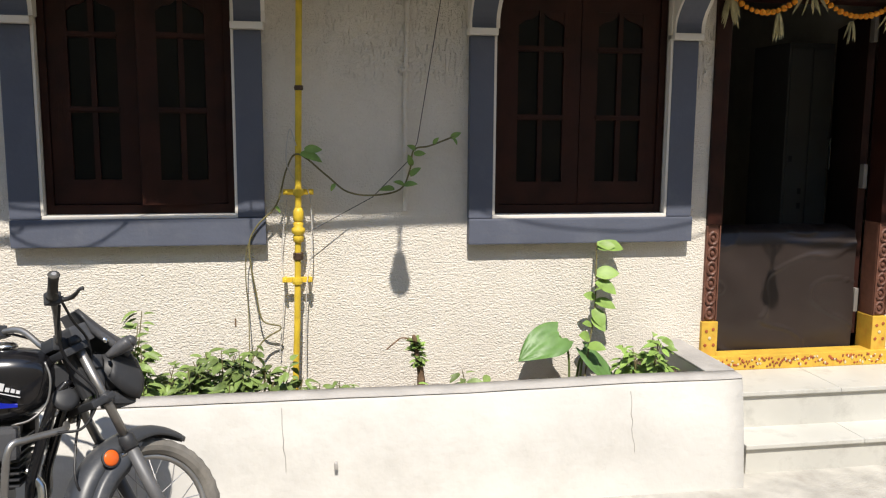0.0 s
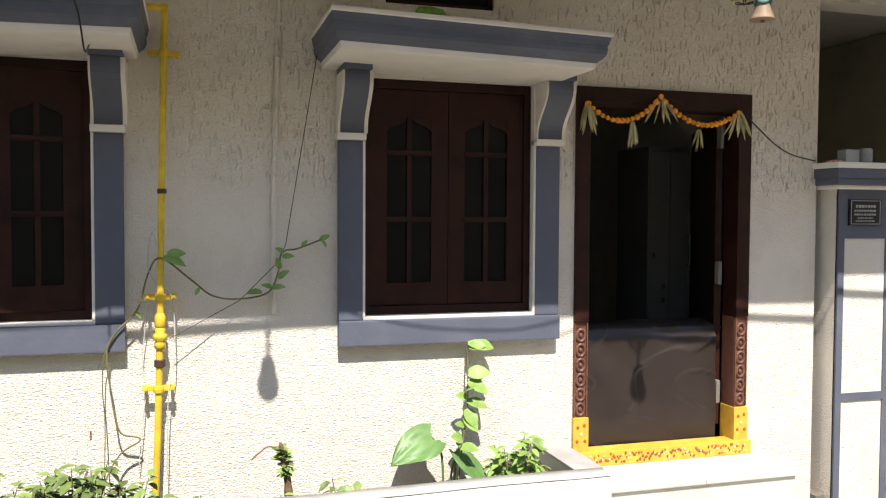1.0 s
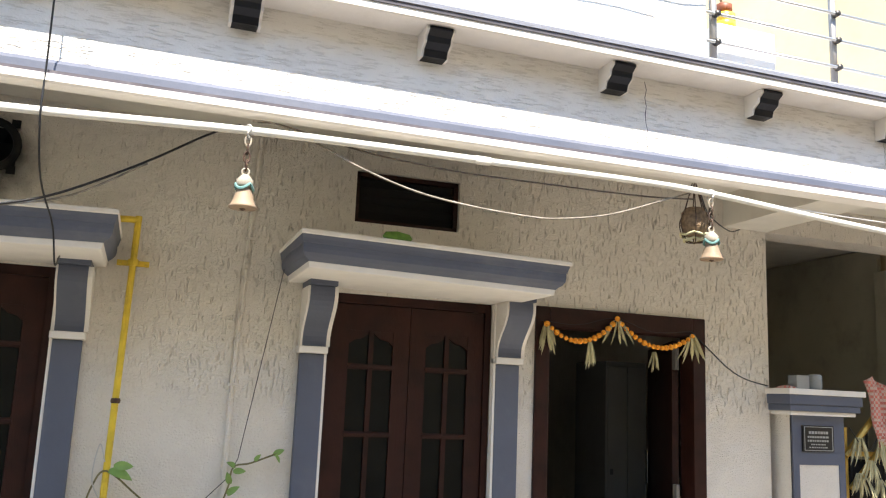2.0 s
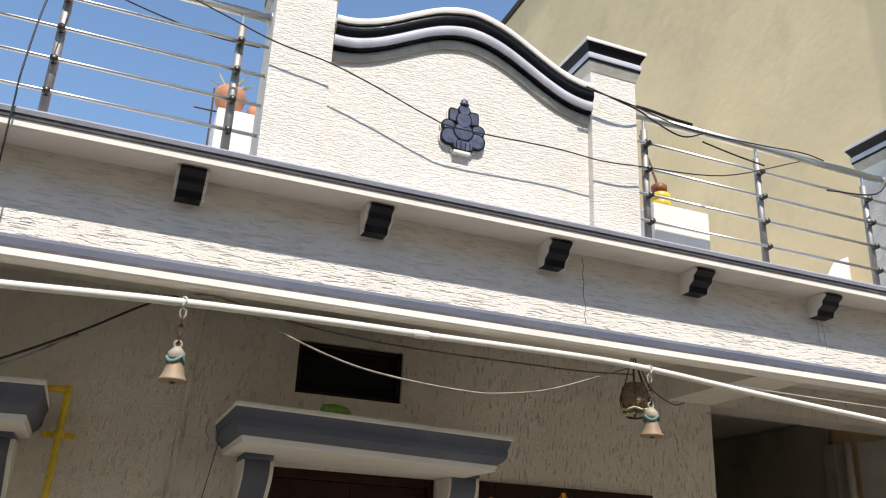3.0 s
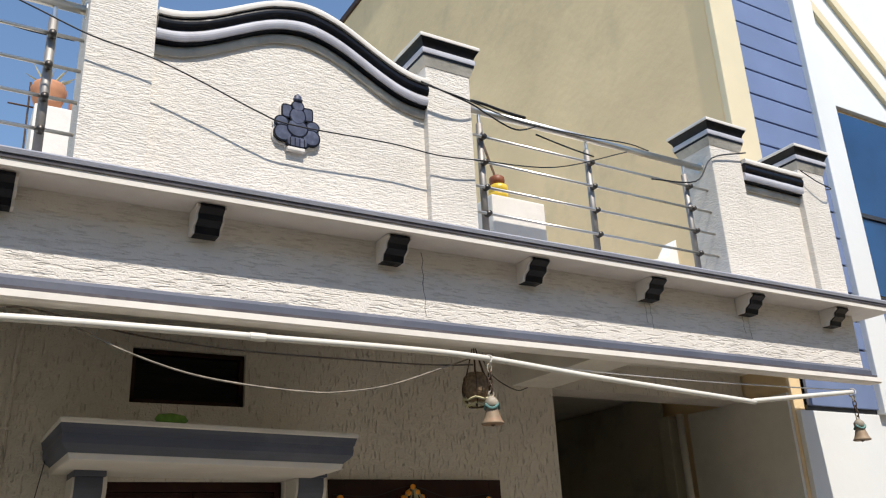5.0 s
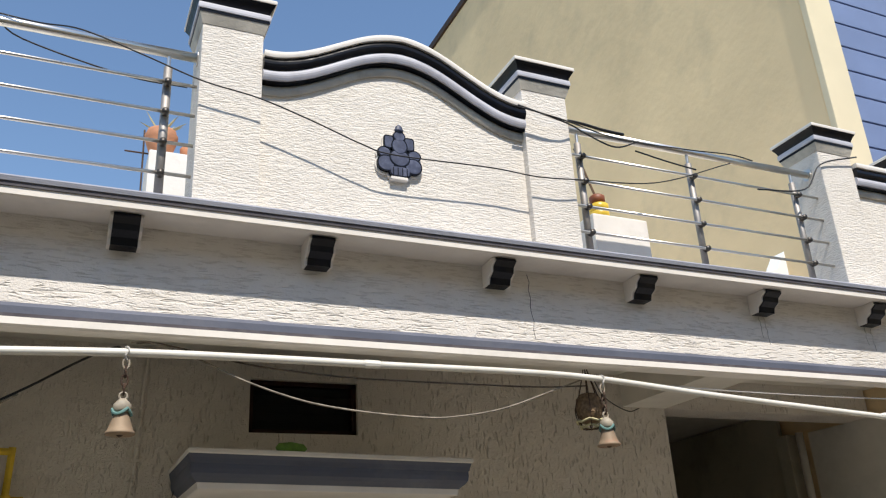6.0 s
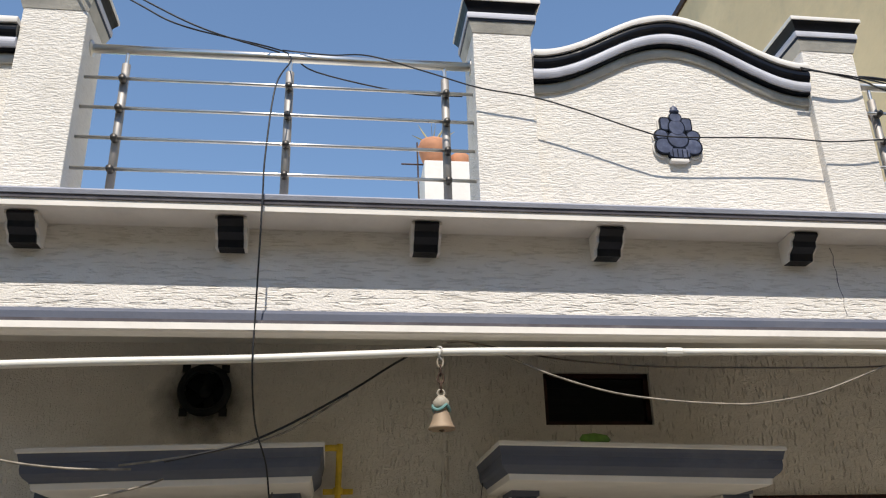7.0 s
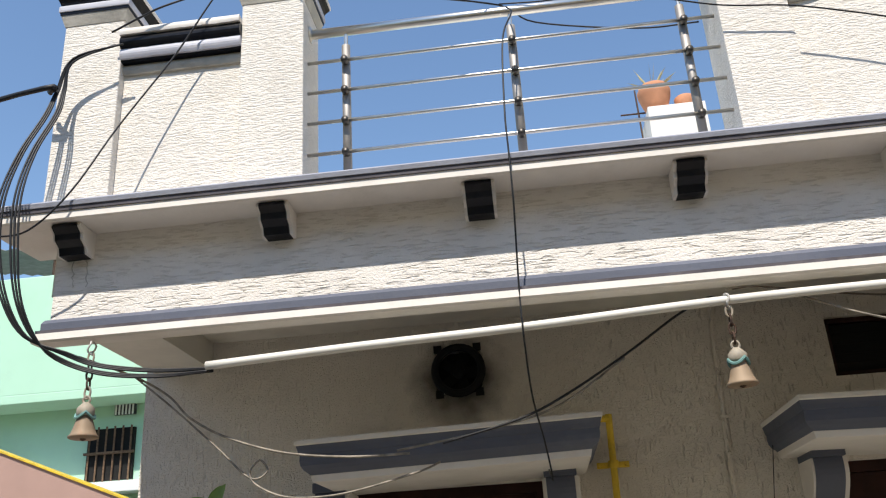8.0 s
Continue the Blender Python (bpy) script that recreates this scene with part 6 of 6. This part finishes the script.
part("crown", lathe([(0.022, 0.0), (0.026, 0.012), (0.018, 0.02), (0.02, 0.028), (0.010, 0.036), (0.003, 0.044)], 12, pose(ex, ey - 0.026, ez + 0.142) @ Matrix.Diagonal((1, 0.6, 1, 1))), M_EMBLEM, em, smooth=True)
part("foot", box((ex - 0.05, ey - 0.03, ez - 0.128), (ex + 0.04, ey, ez - 0.112), 0.004), M_PAINT, em, "pale foot")

# ---- pots and boxes on the terrace ----
def plinth(x0, x1, y0, y1, z1):
    tagged(obj("terrace_plinth", box((x0, y0, 3.575), (x1, y1, z1), 0.012), M_PAINT), "white painted masonry plinth on the terrace", "plinth", "terrace plinths")
plinth(0.955, 1.30, 0.40, 0.75, 4.71)
plinth(3.475, 3.88, -0.60, -0.25, 4.182)
pot = thing("flower_pot", "terracotta pot with dry spiky plant", "pot")
PP = pose(1.03, 0.52, 4.71) @ Matrix.Diagonal((0.9, 0.9, 1.15, 1))
part("body", lathe([(0.055, 0.0), (0.085, 0.05), (0.11, 0.11), (0.115, 0.14), (0.10, 0.16), (0.10, 0.17), (0.088, 0.17), (0.088, 0.15), (0.01, 0.15)], 22, PP), M_TERRA, pot, smooth=True)
bm = bmesh.new()
for k in range(16):
    a = rp.uniform(0, 6.28)
    s = rp.uniform(0.4, 1.5)
    add_leaf(bm, (1.03, 0.52, 4.885), (math.cos(a) * s, math.sin(a) * s, 1), (math.sin(a), 0.3, 0.2), rp.uniform(0.11, 0.19), 0.012, 0.1, 0.1)
part("leaves", bm, M_DRYLEAF, pot, "dry pointed leaves")
pot = thing("flower_pot", "small terracotta pot on the plinth", "pot")
part("body", lathe([(0.04, 0), (0.06, 0.06), (0.065, 0.11), (0.055, 0.12), (0.05, 0.12), (0.05, 0.1), (0.005, 0.1)], 18, pose(1.215, 0.55, 4.71)), M_TERRA, pot, smooth=True)
jar = thing("yellow_jar", "yellow plastic jar with brown cap on the plinth", "jar")
part("body", lathe([(0.05, 0), (0.062, 0.01), (0.062, 0.045), (0.055, 0.05), (0.062, 0.055), (0.062, 0.095), (0.04, 0.11), (0.03, 0.115)], 18, pose(3.585, -0.52, 4.182)), M_JAR, jar, smooth=True)
part("cap", lathe([(0.045, 0), (0.05, 0.02), (0.05, 0.045), (0.03, 0.06)], 14, pose(3.58, -0.52, 4.292)), M_BROWNCAP, jar, "brown cap", True)
tagged(obj("stick", tube([(3.575, -0.52, 4.33), (3.47, -0.5, 4.68)], 0.008, 6), M_BARK), "dark stick standing in the yellow jar", "stick")
bm = bmesh.new()
for k in range(3):
    add_tube(bm, [(0.95 + 0.06 * k, 0.6, 3.6), (0.93 + 0.06 * k, 0.6, 4.95 - 0.2 * k)], 0.006, 5)
add_tube(bm, [(0.82, 0.6, 4.78), (1.15, 0.6, 4.78)], 0.006, 5)
tagged(obj("iron_rods", bm, M_RUST), "bare rusty reinforcement rods on the terrace", "rods")

# ---- bells on chains ----
def chain(parent, x, y, z0, z1, w=0.012):
    n = max(3, int((z0 - z1) / 0.032))
    for k in range(n):
        zc = z0 - (k + 0.5) * (z0 - z1) / n
        h = (z0 - z1) / n * 0.68
        t = k % 2
        ring = [(x + (0 if t else w * math.cos(a)), y + (w * math.cos(a) if t else 0), zc + h * math.sin(a)) for a in [2 * math.pi * j / 10 for j in range(10)]]
        part("link", tube(ring, 0.004, 6, True), M_RUST if k % 4 else M_BELLTOP, parent)


def bell(x, z_top, s, label):
    """A small brass temple bell on a chain; its mouth lies at z 2.665."""
    th = thing("bell", label, "bell", "hanging bells")
    y, zb = -1.13, 2.67
    prof = [(0.050, -0.002), (0.055, 0.001), (0.055, 0.007), (0.048, 0.014), (0.041, 0.032), (0.034, 0.055), (0.027, 0.078), (0.026, 0.085)]
    part("skirt", lathe([(r * s, z) for r, z in prof], 22, pose(x, y, zb)), M_BELL, th, "dull brass bell mouth", True)
    part("shoulder", lathe([(0.028 * s, 0.082), (0.033 * s, 0.09), (0.033 * s, 0.112), (0.022 * s, 0.125), (0.012, 0.135)], 20, pose(x, y, zb)), M_BELLTOP, th, "pale painted bell crown", True)
    ring = [(x + 0.034 * s * math.cos(a), y + 0.034 * s * math.sin(a), zb + 0.095 - 0.022 * abs(math.cos(a * 1.5))) for a in [2 * math.pi * j / 24 for j in range(24)]]
    part("swag", tube(ring, 0.006, 6, True), M_TEAL, th, "faded teal swag")
    part("clapper", lathe([(0.002, 0.02), (0.012, 0.01), (0.012, -0.004), (0.003, -0.01)], 10, pose(x, y, zb)), M_RUST, th)
    loop_ = [(x + 0.014 * math.cos(a), y, zb + 0.145 + 0.014 * math.sin(a)) for a in [2 * math.pi * j / 12 for j in range(12)]]
    part("loop", tube(loop_, 0.005, 6, True), M_BELLTOP, th)
    chain(th, x, y, z_top, zb + 0.155)
    wrap = [(x + 0.006 * math.sin(3 * a), y + 0.024 * math.cos(a), z_top + 0.02 + 0.028 * math.sin(a)) for a in [2 * math.pi * j / 16 for j in range(16)]]
    part("tie", tube(wrap, 0.004, 5, True), M_WIREW, th, "white wire tie")
    return th


bell(0.837, 2.96, 1.0, "small brass bell hanging on a chain from the pipe")
bell(3.012, 2.96, 1.0, "small brass bell on a chain beside a dry coir nest")
bell(-1.593, 3.0, 1.0, "small brass bell on a chain below the cable bundle")
bell(5.87, 2.955, 1.0, "small brass bell hanging at the beam's end")

# dry coir nest beside the bell
nest = thing("coir_nest", "dry coconut shell held in a wire holder", "nest")
nx, ny, nz = 3.012, -1.0, 2.87
part("shell", lathe([(0.004, -0.075), (0.045, -0.06), (0.068, -0.01), (0.062, 0.05), (0.04, 0.075), (0.02, 0.08)], 16, pose(nx, ny, nz)), M_COIR, nest, "brown coir shell", True)
for k in range(6):
    a = k * math.pi / 3
    part("wire_strand", tube(glide([(nx + 0.01 * math.cos(a), ny + 0.01 * math.sin(a), nz + 0.2), (nx + 0.05 * math.cos(a), ny + 0.05 * math.sin(a), nz + 0.07), (nx + 0.078 * math.cos(a), ny + 0.078 * math.sin(a), nz), (nx + 0.05 * math.cos(a), ny + 0.05 * math.sin(a), nz - 0.085), (nx, ny, nz - 0.1)]), 0.003, 5), M_RUST, nest)
for z, r in ((-0.06, 0.066), (-0.085, 0.05)):
    part("wire_hoop", tube([(nx + r * math.cos(t), ny + r * math.sin(t), nz + z + 0.006 * math.sin(5 * t)) for t in [2 * math.pi * j / 20 for j in range(20)]], 0.006, 5, True), M_DRYLEAF, nest, "dry straw hoop")

# ---- PVC pipe under the beam ----
pvc = thing("pvc_pipe", "white plastic pipe slung under the beam", "pipe")
part("length", tube(glide([(-1.125, -1.13, 2.909), (-0.53, -1.13, 2.933), (0.08, -1.13, 2.951), (0.836, -1.13, 2.985), (1.42, -1.13, 2.994), (1.835, -1.13, 2.996)], 5), 0.0165, 10), M_PVC, pvc, smooth=True)
part("length", tube(glide([(1.835, -1.13, 2.996), (2.62, -1.13, 3.002), (3.03, -1.13, 2.990), (3.71, -1.13, 2.940), (4.82, -1.13, 2.874), (4.90, -1.13, 2.876), (5.40, -1.13, 2.931), (5.87, -1.13, 2.981)], 5), 0.015, 10), M_PVC, pvc, smooth=True)
part("socket", tube([(1.80, -1.13, 2.996), (1.87, -1.13, 2.996)], 0.0185, 10), M_PVC, pvc, "pipe socket")

# ---- cables ----
def cable(pts, r, material, label, n=6):
    return tagged(obj("cable", tube(glide(pts, n), r, 6), material, smooth=True), label, "cable", "house cables")


B = "black cable strung along the terrace parapet"
cable([(-0.9, -1.15, 4.85), (-0.51, -1.2, 4.58), (-0.29, -1.2, 4.47), (0.12, -0.95, 4.545), (0.283, -0.85, 4.50), (0.737, -0.83, 4.416), (1.02, -0.83, 4.41)], 0.004, M_WIRE, B)
cable([(-0.9, -1.15, 4.88), (-0.48, -1.2, 4.60), (-0.2, -1.2, 4.46), (0.12, -1.1, 4.43)], 0.004, M_WIRE, B)
cable([(0.12, -0.97, 4.535), (0.35, -1.0, 4.50), (0.535, -1.125, 4.419), (0.80, -1.125, 4.347), (1.05, -1.125, 4.272), (1.31, -1.125, 4.233), (1.56, -1.125, 4.162), (1.81, -1.125, 4.079), (1.98, -1.125, 4.049), (2.50, -1.125, 4.067), (2.77, -1.125, 4.059), (3.03, -1.125, 4.082), (3.60, -1.08, 4.175), (4.20, -1.06, 4.41)], 0.0036, M_WIRE, "long black cable across the arched parapet")
cable([(2.69, -1.14, 4.46), (2.97, -1.13, 4.44), (3.42, -1.02, 4.46), (3.92, -1.0, 4.49), (4.3, -0.98, 4.53), (4.5, -0.96, 4.53)], 0.0038, M_WIRE, B)
cable([(2.69, -1.14, 4.47), (3.0, -1.12, 4.43), (3.2, -1.02, 4.45), (3.41, -0.99, 4.42), (3.6, -0.97, 4.5)], 0.005, M_WIRE, B)
cable([(3.06, -0.97, 4.55), (3.2, -0.97, 4.55), (3.35, -0.97, 4.535), (3.5, -0.97, 4.53)], 0.009, M_WIRE, "tangle of black cable on the steel rail")
cable([(3.60, -0.93, 4.46), (3.8, -0.97, 4.40), (3.98, -1.0, 4.36)], 0.005, M_WIRE, B)
cable([(4.45, -1.0, 4.30), (4.8, -1.05, 4.33), (4.96, -1.08, 4.52), (5.29, -1.1, 4.62)], 0.005, M_WIRE, B)
cable([(5.86, -1.10, 4.60), (6.0, -1.12, 4.53), (6.15, -1.12, 4.50), (6.2, -1.0, 4.55)], 0.004, M_WIRE, B)
cable([(0.15, -0.99, 4.50), (0.17, -1.05, 4.42), (0.12, -1.2, 4.18), (0.10, -1.265, 3.8), (0.10, -1.27, 3.62), (0.10, -1.26, 3.4), (0.09, -1.16, 3.12), (0.09, -1.15, 2.91), (0.10, -1.0, 2.72), (0.13, -0.72, 2.60), (0.15, -0.67, 2.45), (0.14, -0.4, 2.52)], 0.0038, M_WIRE, "black cable hanging from the railing to the window hood")
cable([(0.85, -1.1, 3.035), (0.94, -1.1, 3.037), (1.118, -1.1, 2.979), (1.309, -1.1, 2.90), (1.551, -1.1, 2.83), (1.80, -1.1, 2.796), (2.06, -1.1, 2.781), (2.22, -1.1, 2.787), (2.477, -1.1, 2.834), (2.783, -1.1, 2.941), (3.0, -1.1, 3.02)], 0.0042, M_CABLEBEIGE, "white cable sagging between two bells")
cable([(0.87, -1.1, 3.035), (0.977, -1.1, 3.034), (1.31, -1.1, 2.973), (1.556, -1.1, 2.951), (1.811, -1.1, 2.939), (2.351, -1.1, 2.939), (2.695, -1.1, 2.944), (2.937, -1.1, 2.961)], 0.0038, M_CABLEBROWN, "thin brown cable under the pipe")
cable([(0.83, -1.08, 3.0), (0.80, -1.0, 3.04), (0.68, -0.92, 3.0), (0.47, -0.9, 2.87), (0.2, -0.9, 2.72), (0.02, -0.9, 2.65), (-0.26, -0.88, 2.59)], 0.005, M_WIRE, "thick black cable sagging to the window hood")
cable([(0.47, -0.9, 2.86), (0.2, -0.88, 2.70), (-0.06, -0.86, 2.635), (-0.3, -0.84, 2.60), (-0.45, -0.82, 2.585)], 0.0045, M_CABLEBEIGE, "pale cable along the window hood")
cable([(-1.72, -1.0, 3.03), (-1.5, -0.94, 2.94), (-1.37, -0.9, 2.86), (-1.27, -0.9, 2.76), (-1.11, -0.9, 2.67), (-0.89, -0.88, 2.60), (-0.64, -0.85, 2.57), (-0.4, -0.82, 2.57)], 0.005, M_CABLEBEIGE, "pale cable sagging to the window hood")
cable([(-1.5, -0.94, 2.94), (-1.35, -0.9, 2.81), (-1.16, -0.9, 2.64), (-1.02, -0.9, 2.51), (-0.95, -0.9, 2.53), (-0.98, -0.9, 2.575), (-1.02, -0.9, 2.53), (-0.99, -0.9, 2.48), (-0.88, -0.9, 2.43), (-0.73, -0.9, 2.42), (-0.58, -0.88, 2.44), (-0.37, -0.8, 2.5), (-0.3, -0.66, 2.55)], 0.0042, M_CABLEBEIGE, "pale cable with a loose loop")
for k in range(6):
    o = 0.0065 * (k - 2.5) + (0.006 if k > 2 else -0.006)
    cable([(-1.60 + o, -1.15, 4.43), (-1.80, -1.16 - 0.3 * abs(o), 4.36 + o * 0.5), (-1.85 - o, -1.15, 4.22), (-1.86 - o * 1.6, -1.18, 4.08), (-1.90 - o * 1.8, -1.25, 3.86), (-1.92 - o * 2.2, -1.29, 3.64), (-1.91 - o * 2.4, -1.29, 3.42), (-1.87 - o * 1.8, -1.27, 3.21), (-1.80 - o, -1.23, 3.06), (-1.69 + o, -1.18, 2.985 + o * 0.5), (-1.55, -1.14, 2.93 + o * 0.9), (-1.33, -1.12, 2.90 + o * 0.7), (-1.10, -1.12, 2.895 + o * 0.3)], 0.0045, M_WIRE, "black cable of the bundle at the house corner")
for k in range(2):
    cable([(-9.0, 0.5, 4.8 + 0.1 * k), (-4.0, -0.7, 4.25 + 0.03 * k), (-2.04, -1.16, 4.22), (-1.90, -1.14, 4.22)], 0.012, M_WIRE, "black service cable reaching the house corner")
cable([(-0.95, -1.13, 5.02), (-1.195, -1.13, 4.603), (-1.35, -1.13, 4.334), (-1.549, -1.18, 3.979), (-1.68, -1.26, 3.65), (-1.85, -1.25, 3.5), (-2.0, -1.26, 3.48)], 0.004, M_WIRE, "black cable crossing the end parapet panel")
cable([(-1.65, -1.13, 4.518), (-1.5, -1.14, 4.58), (-1.37, -1.14, 4.63), (-1.0, -1.05, 4.8)], 0.005, M_WIRE, B)
cable([(3.05, -1.1, 3.0), (3.6, -1.1, 2.98), (4.4, -1.1, 2.975), (5.2, -1.1, 2.985), (5.9, -1.1, 3.0)], 0.004, M_WIREW, "thin pale cable along the beam")
cable([(3.12, -0.9, 3.06), (3.4, -0.6, 3.03), (3.8, -0.25, 3.045), (4.0, -0.1, 3.1)], 0.0035, M_WIRE, "thin black cable to the passage beam")

# ---- neighbouring house beyond the passage ----
NX, NYF = 6.2, -0.42
nb = thing("neighbour_house", "tall neighbouring house with beige flank and blue clad front", "house")
part("wall", box((NX, NYF + 0.02, 0), (16, 12.5, 11.2), 0.02), M_BEIGE, nb, "beige rendered flank wall")
part("upper_flank", box((NX - 0.135, NYF + 0.03, 3.66), (NX + 0.3, 12.48, 11.198), 0.02), M_BEIGE, nb, "beige rendered flank wall")
part("roof", box((NX - 0.17, NYF - 0.02, 11.2), (16.04, 12.54, 11.32), 0.01), M_RUST, nb, "brown roof edge")
part("corner_pilaster", box((NX - 0.155, NYF - 0.04, 3.68), (NX + 0.15, NYF + 0.02, 11.2), 0.01), M_CREAM, nb, "cream corner pilaster")
part("lower_front", box((NX + 0.04, NYF - 0.02, 0), (9.0, NYF + 0.02, 3.0), 0.006), M_NBWHITE, nb, "white textured lower wall")
z = 3.02
while z < 6.85:
    part("cladding_board", box((NX + 0.15, NYF - 0.03, z + 0.018), (NX + 1.0, NYF + 0.02, z + 0.245), 0.006), M_SLAT, nb, "blue-grey cladding board")
    z += 0.245
part("cladding_back", box((NX + 0.15, NYF - 0.008, 3.0), (NX + 1.0, NYF + 0.02, 6.95)), M_BIKEPLASTIC, nb, "dark joints between the boards")
for r_ in range(12):
    for c_ in range(3):
        x = NX + 0.15 + c_ * 0.28 + (0.14 if r_ % 2 else 0)
        part("facing_block", box((x, NYF - 0.03, 6.97 + r_ * 0.12), (min(x + 0.27, NX + 1.0), NYF + 0.02, 7.08 + r_ * 0.12), 0.008), M_NBWHITE, nb, "white facing block")
part("front_pilaster", box((NX + 1.0, NYF - 0.08, 3.0), (NX + 1.29, NYF + 0.02, 11.2), 0.008), M_NBWHITE, nb, "white pilaster")
part("upper_front", box((NX + 1.29, NYF - 0.03, 5.9), (16, NYF + 0.02, 11.2), 0.006), M_NBWHITE, nb, "white upper wall")
win = part("window", box((NX + 1.35, NYF - 0.0, 4.05), (9.4, NYF + 0.024, 5.86)), M_BLUEGLASS, nb, "blue tinted window")
part("window_frame", box((NX + 1.29, NYF - 0.05, 3.98), (NX + 1.35, NYF + 0.02, 5.9), 0.004), M_NBWHITE, win)
part("window_frame", box((NX + 1.35, NYF - 0.02, 4.78), (9.4, NYF + 0.0, 4.82)), M_BIKEPLASTIC, win)
part("window_frame", box((NX + 1.35, NYF - 0.03, 3.94), (9.4, NYF + 0.02, 4.02)), M_BIKEPLASTIC, win)
part("lower_band", box((NX + 1.29, NYF - 0.03, 3.0), (16, NYF + 0.02, 3.94)), M_SLAT, nb, "blue-grey band below the window")
for k in range(2):
    part("relief_bar", box((-0.05, -0.02, -0.9), (0.05, 0.02, 0.9), 0.006, pose(NX + 1.9 + 0.12 * k, NYF - 0.05, 6.45 + 0.42 * k, 0, -48, 0)), M_CREAM, nb, "cream slanting relief bar")
tagged(obj("wall_stair", prism([(5.3, 3.57), (5.55, 4.2), (5.77, 4.38), (5.95, 4.43), (6.09, 4.64), (6.1, 4.83), (6.195, 4.88), (6.195, 3.57)], along_y, 0.35, 0.5), M_NBWHITE), "pale stair wall at the back of the terrace", "wall", kind="structure")

# ---- green house and pink wall beyond the left gap ----
gh = thing("green_house", "mint green house behind the gap beside the house", "house")
part("wall", box((-14, 6.3, 0), (-2.2, 12, 4.65)), M_GREEN, gh)
part("balcony_front", box((-14, 5.75, 4.65), (-4.0, 5.95, 6.25), 0.02), M_GREEN, gh, "solid mint green balcony front")
part("balcony_slab", box((-14, 5.75, 4.55), (-4.0, 6.3, 4.66), 0.01), M_GREEN, gh)
part("lower_ledge", box((-14, 6.0, 3.42), (-2.2, 6.3, 3.55), 0.01), M_NBWHITE, gh, "white ledge")
# black sheet in place of the unlit room behind the bars
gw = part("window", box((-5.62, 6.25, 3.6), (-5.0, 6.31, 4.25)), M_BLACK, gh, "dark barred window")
for k in range(6):
    part("bar", tube([(-5.58 + k * 0.11, 6.22, 3.58), (-5.58 + k * 0.11, 6.22, 4.27)], 0.012, 6), M_BARK, gw)
part("rail", box((-5.64, 6.2, 3.92), (-4.98, 6.24, 3.95)), M_BARK, gw)
part("pipe", tube([(-4.82, 6.24, 3.55), (-4.82, 6.24, 4.6)], 0.035, 8), M_GREEN, gh)
va = part("vent", box((-5.3, 6.26, 4.42), (-5.02, 6.31, 4.56)), M_BIKEPLASTIC, gh, "small pierced ventilator")
for k in range(6):
    part("lattice", box((-5.29 + k * 0.046, 6.25, 4.42), (-5.27 + k * 0.046, 6.27, 4.56)), M_NBWHITE, va)
shed = thing("tin_shed", "grey corrugated roof above the green house", "roof")
bm = bmesh.new()
rows = []
for i in range(81):
    x = -11 + i * 0.065
    d = 0.02 * math.sin(i * math.pi / 2)
    rows.append([bm.verts.new((x, 5.9, 6.62 + d - 0.14 * (x + 5.9))), bm.verts.new((x, 9.0, 7.3 + d - 0.14 * (x + 5.9)))])
for A, B_ in zip(rows, rows[1:]):
    bm.faces.new((A[0], B_[0], B_[1], A[1]))
part("sheet", bm, M_TIN, shed)
for x in (-9.0, -7.4, -6.2):
    part("post", tube([(x, 6.0, 4.66), (x, 6.0, 6.62 - 0.14 * (x + 5.9))], 0.03, 6), M_RUST, shed)
pw = thing("pink_wall", "dusty pink boundary wall with yellow coping", "wall", kind="structure")
part("body", prism([(-9.0, 0.0), (-2.2, 0.0), (-2.2, 2.36), (-9.0, 5.12)], along_y, 4.0, 4.2), M_PINK, pw)
part("coping", prism([(-9.0, 5.12), (-2.2, 2.36), (-2.2, 2.378), (-9.0, 5.138)], along_y, 3.98, 4.22), M_YELLOW, pw, "yellow coping")

# ---- unseen wall added behind the camera to block low sky and bounce light ----
tagged(obj("wall_bounce_unseen", box((-30, -9.5, 0), (30, -7.6, 6.6)), M_BOUNCE), "unseen added wall that blocks low sky and bounces warm light", "wall", kind="structure")
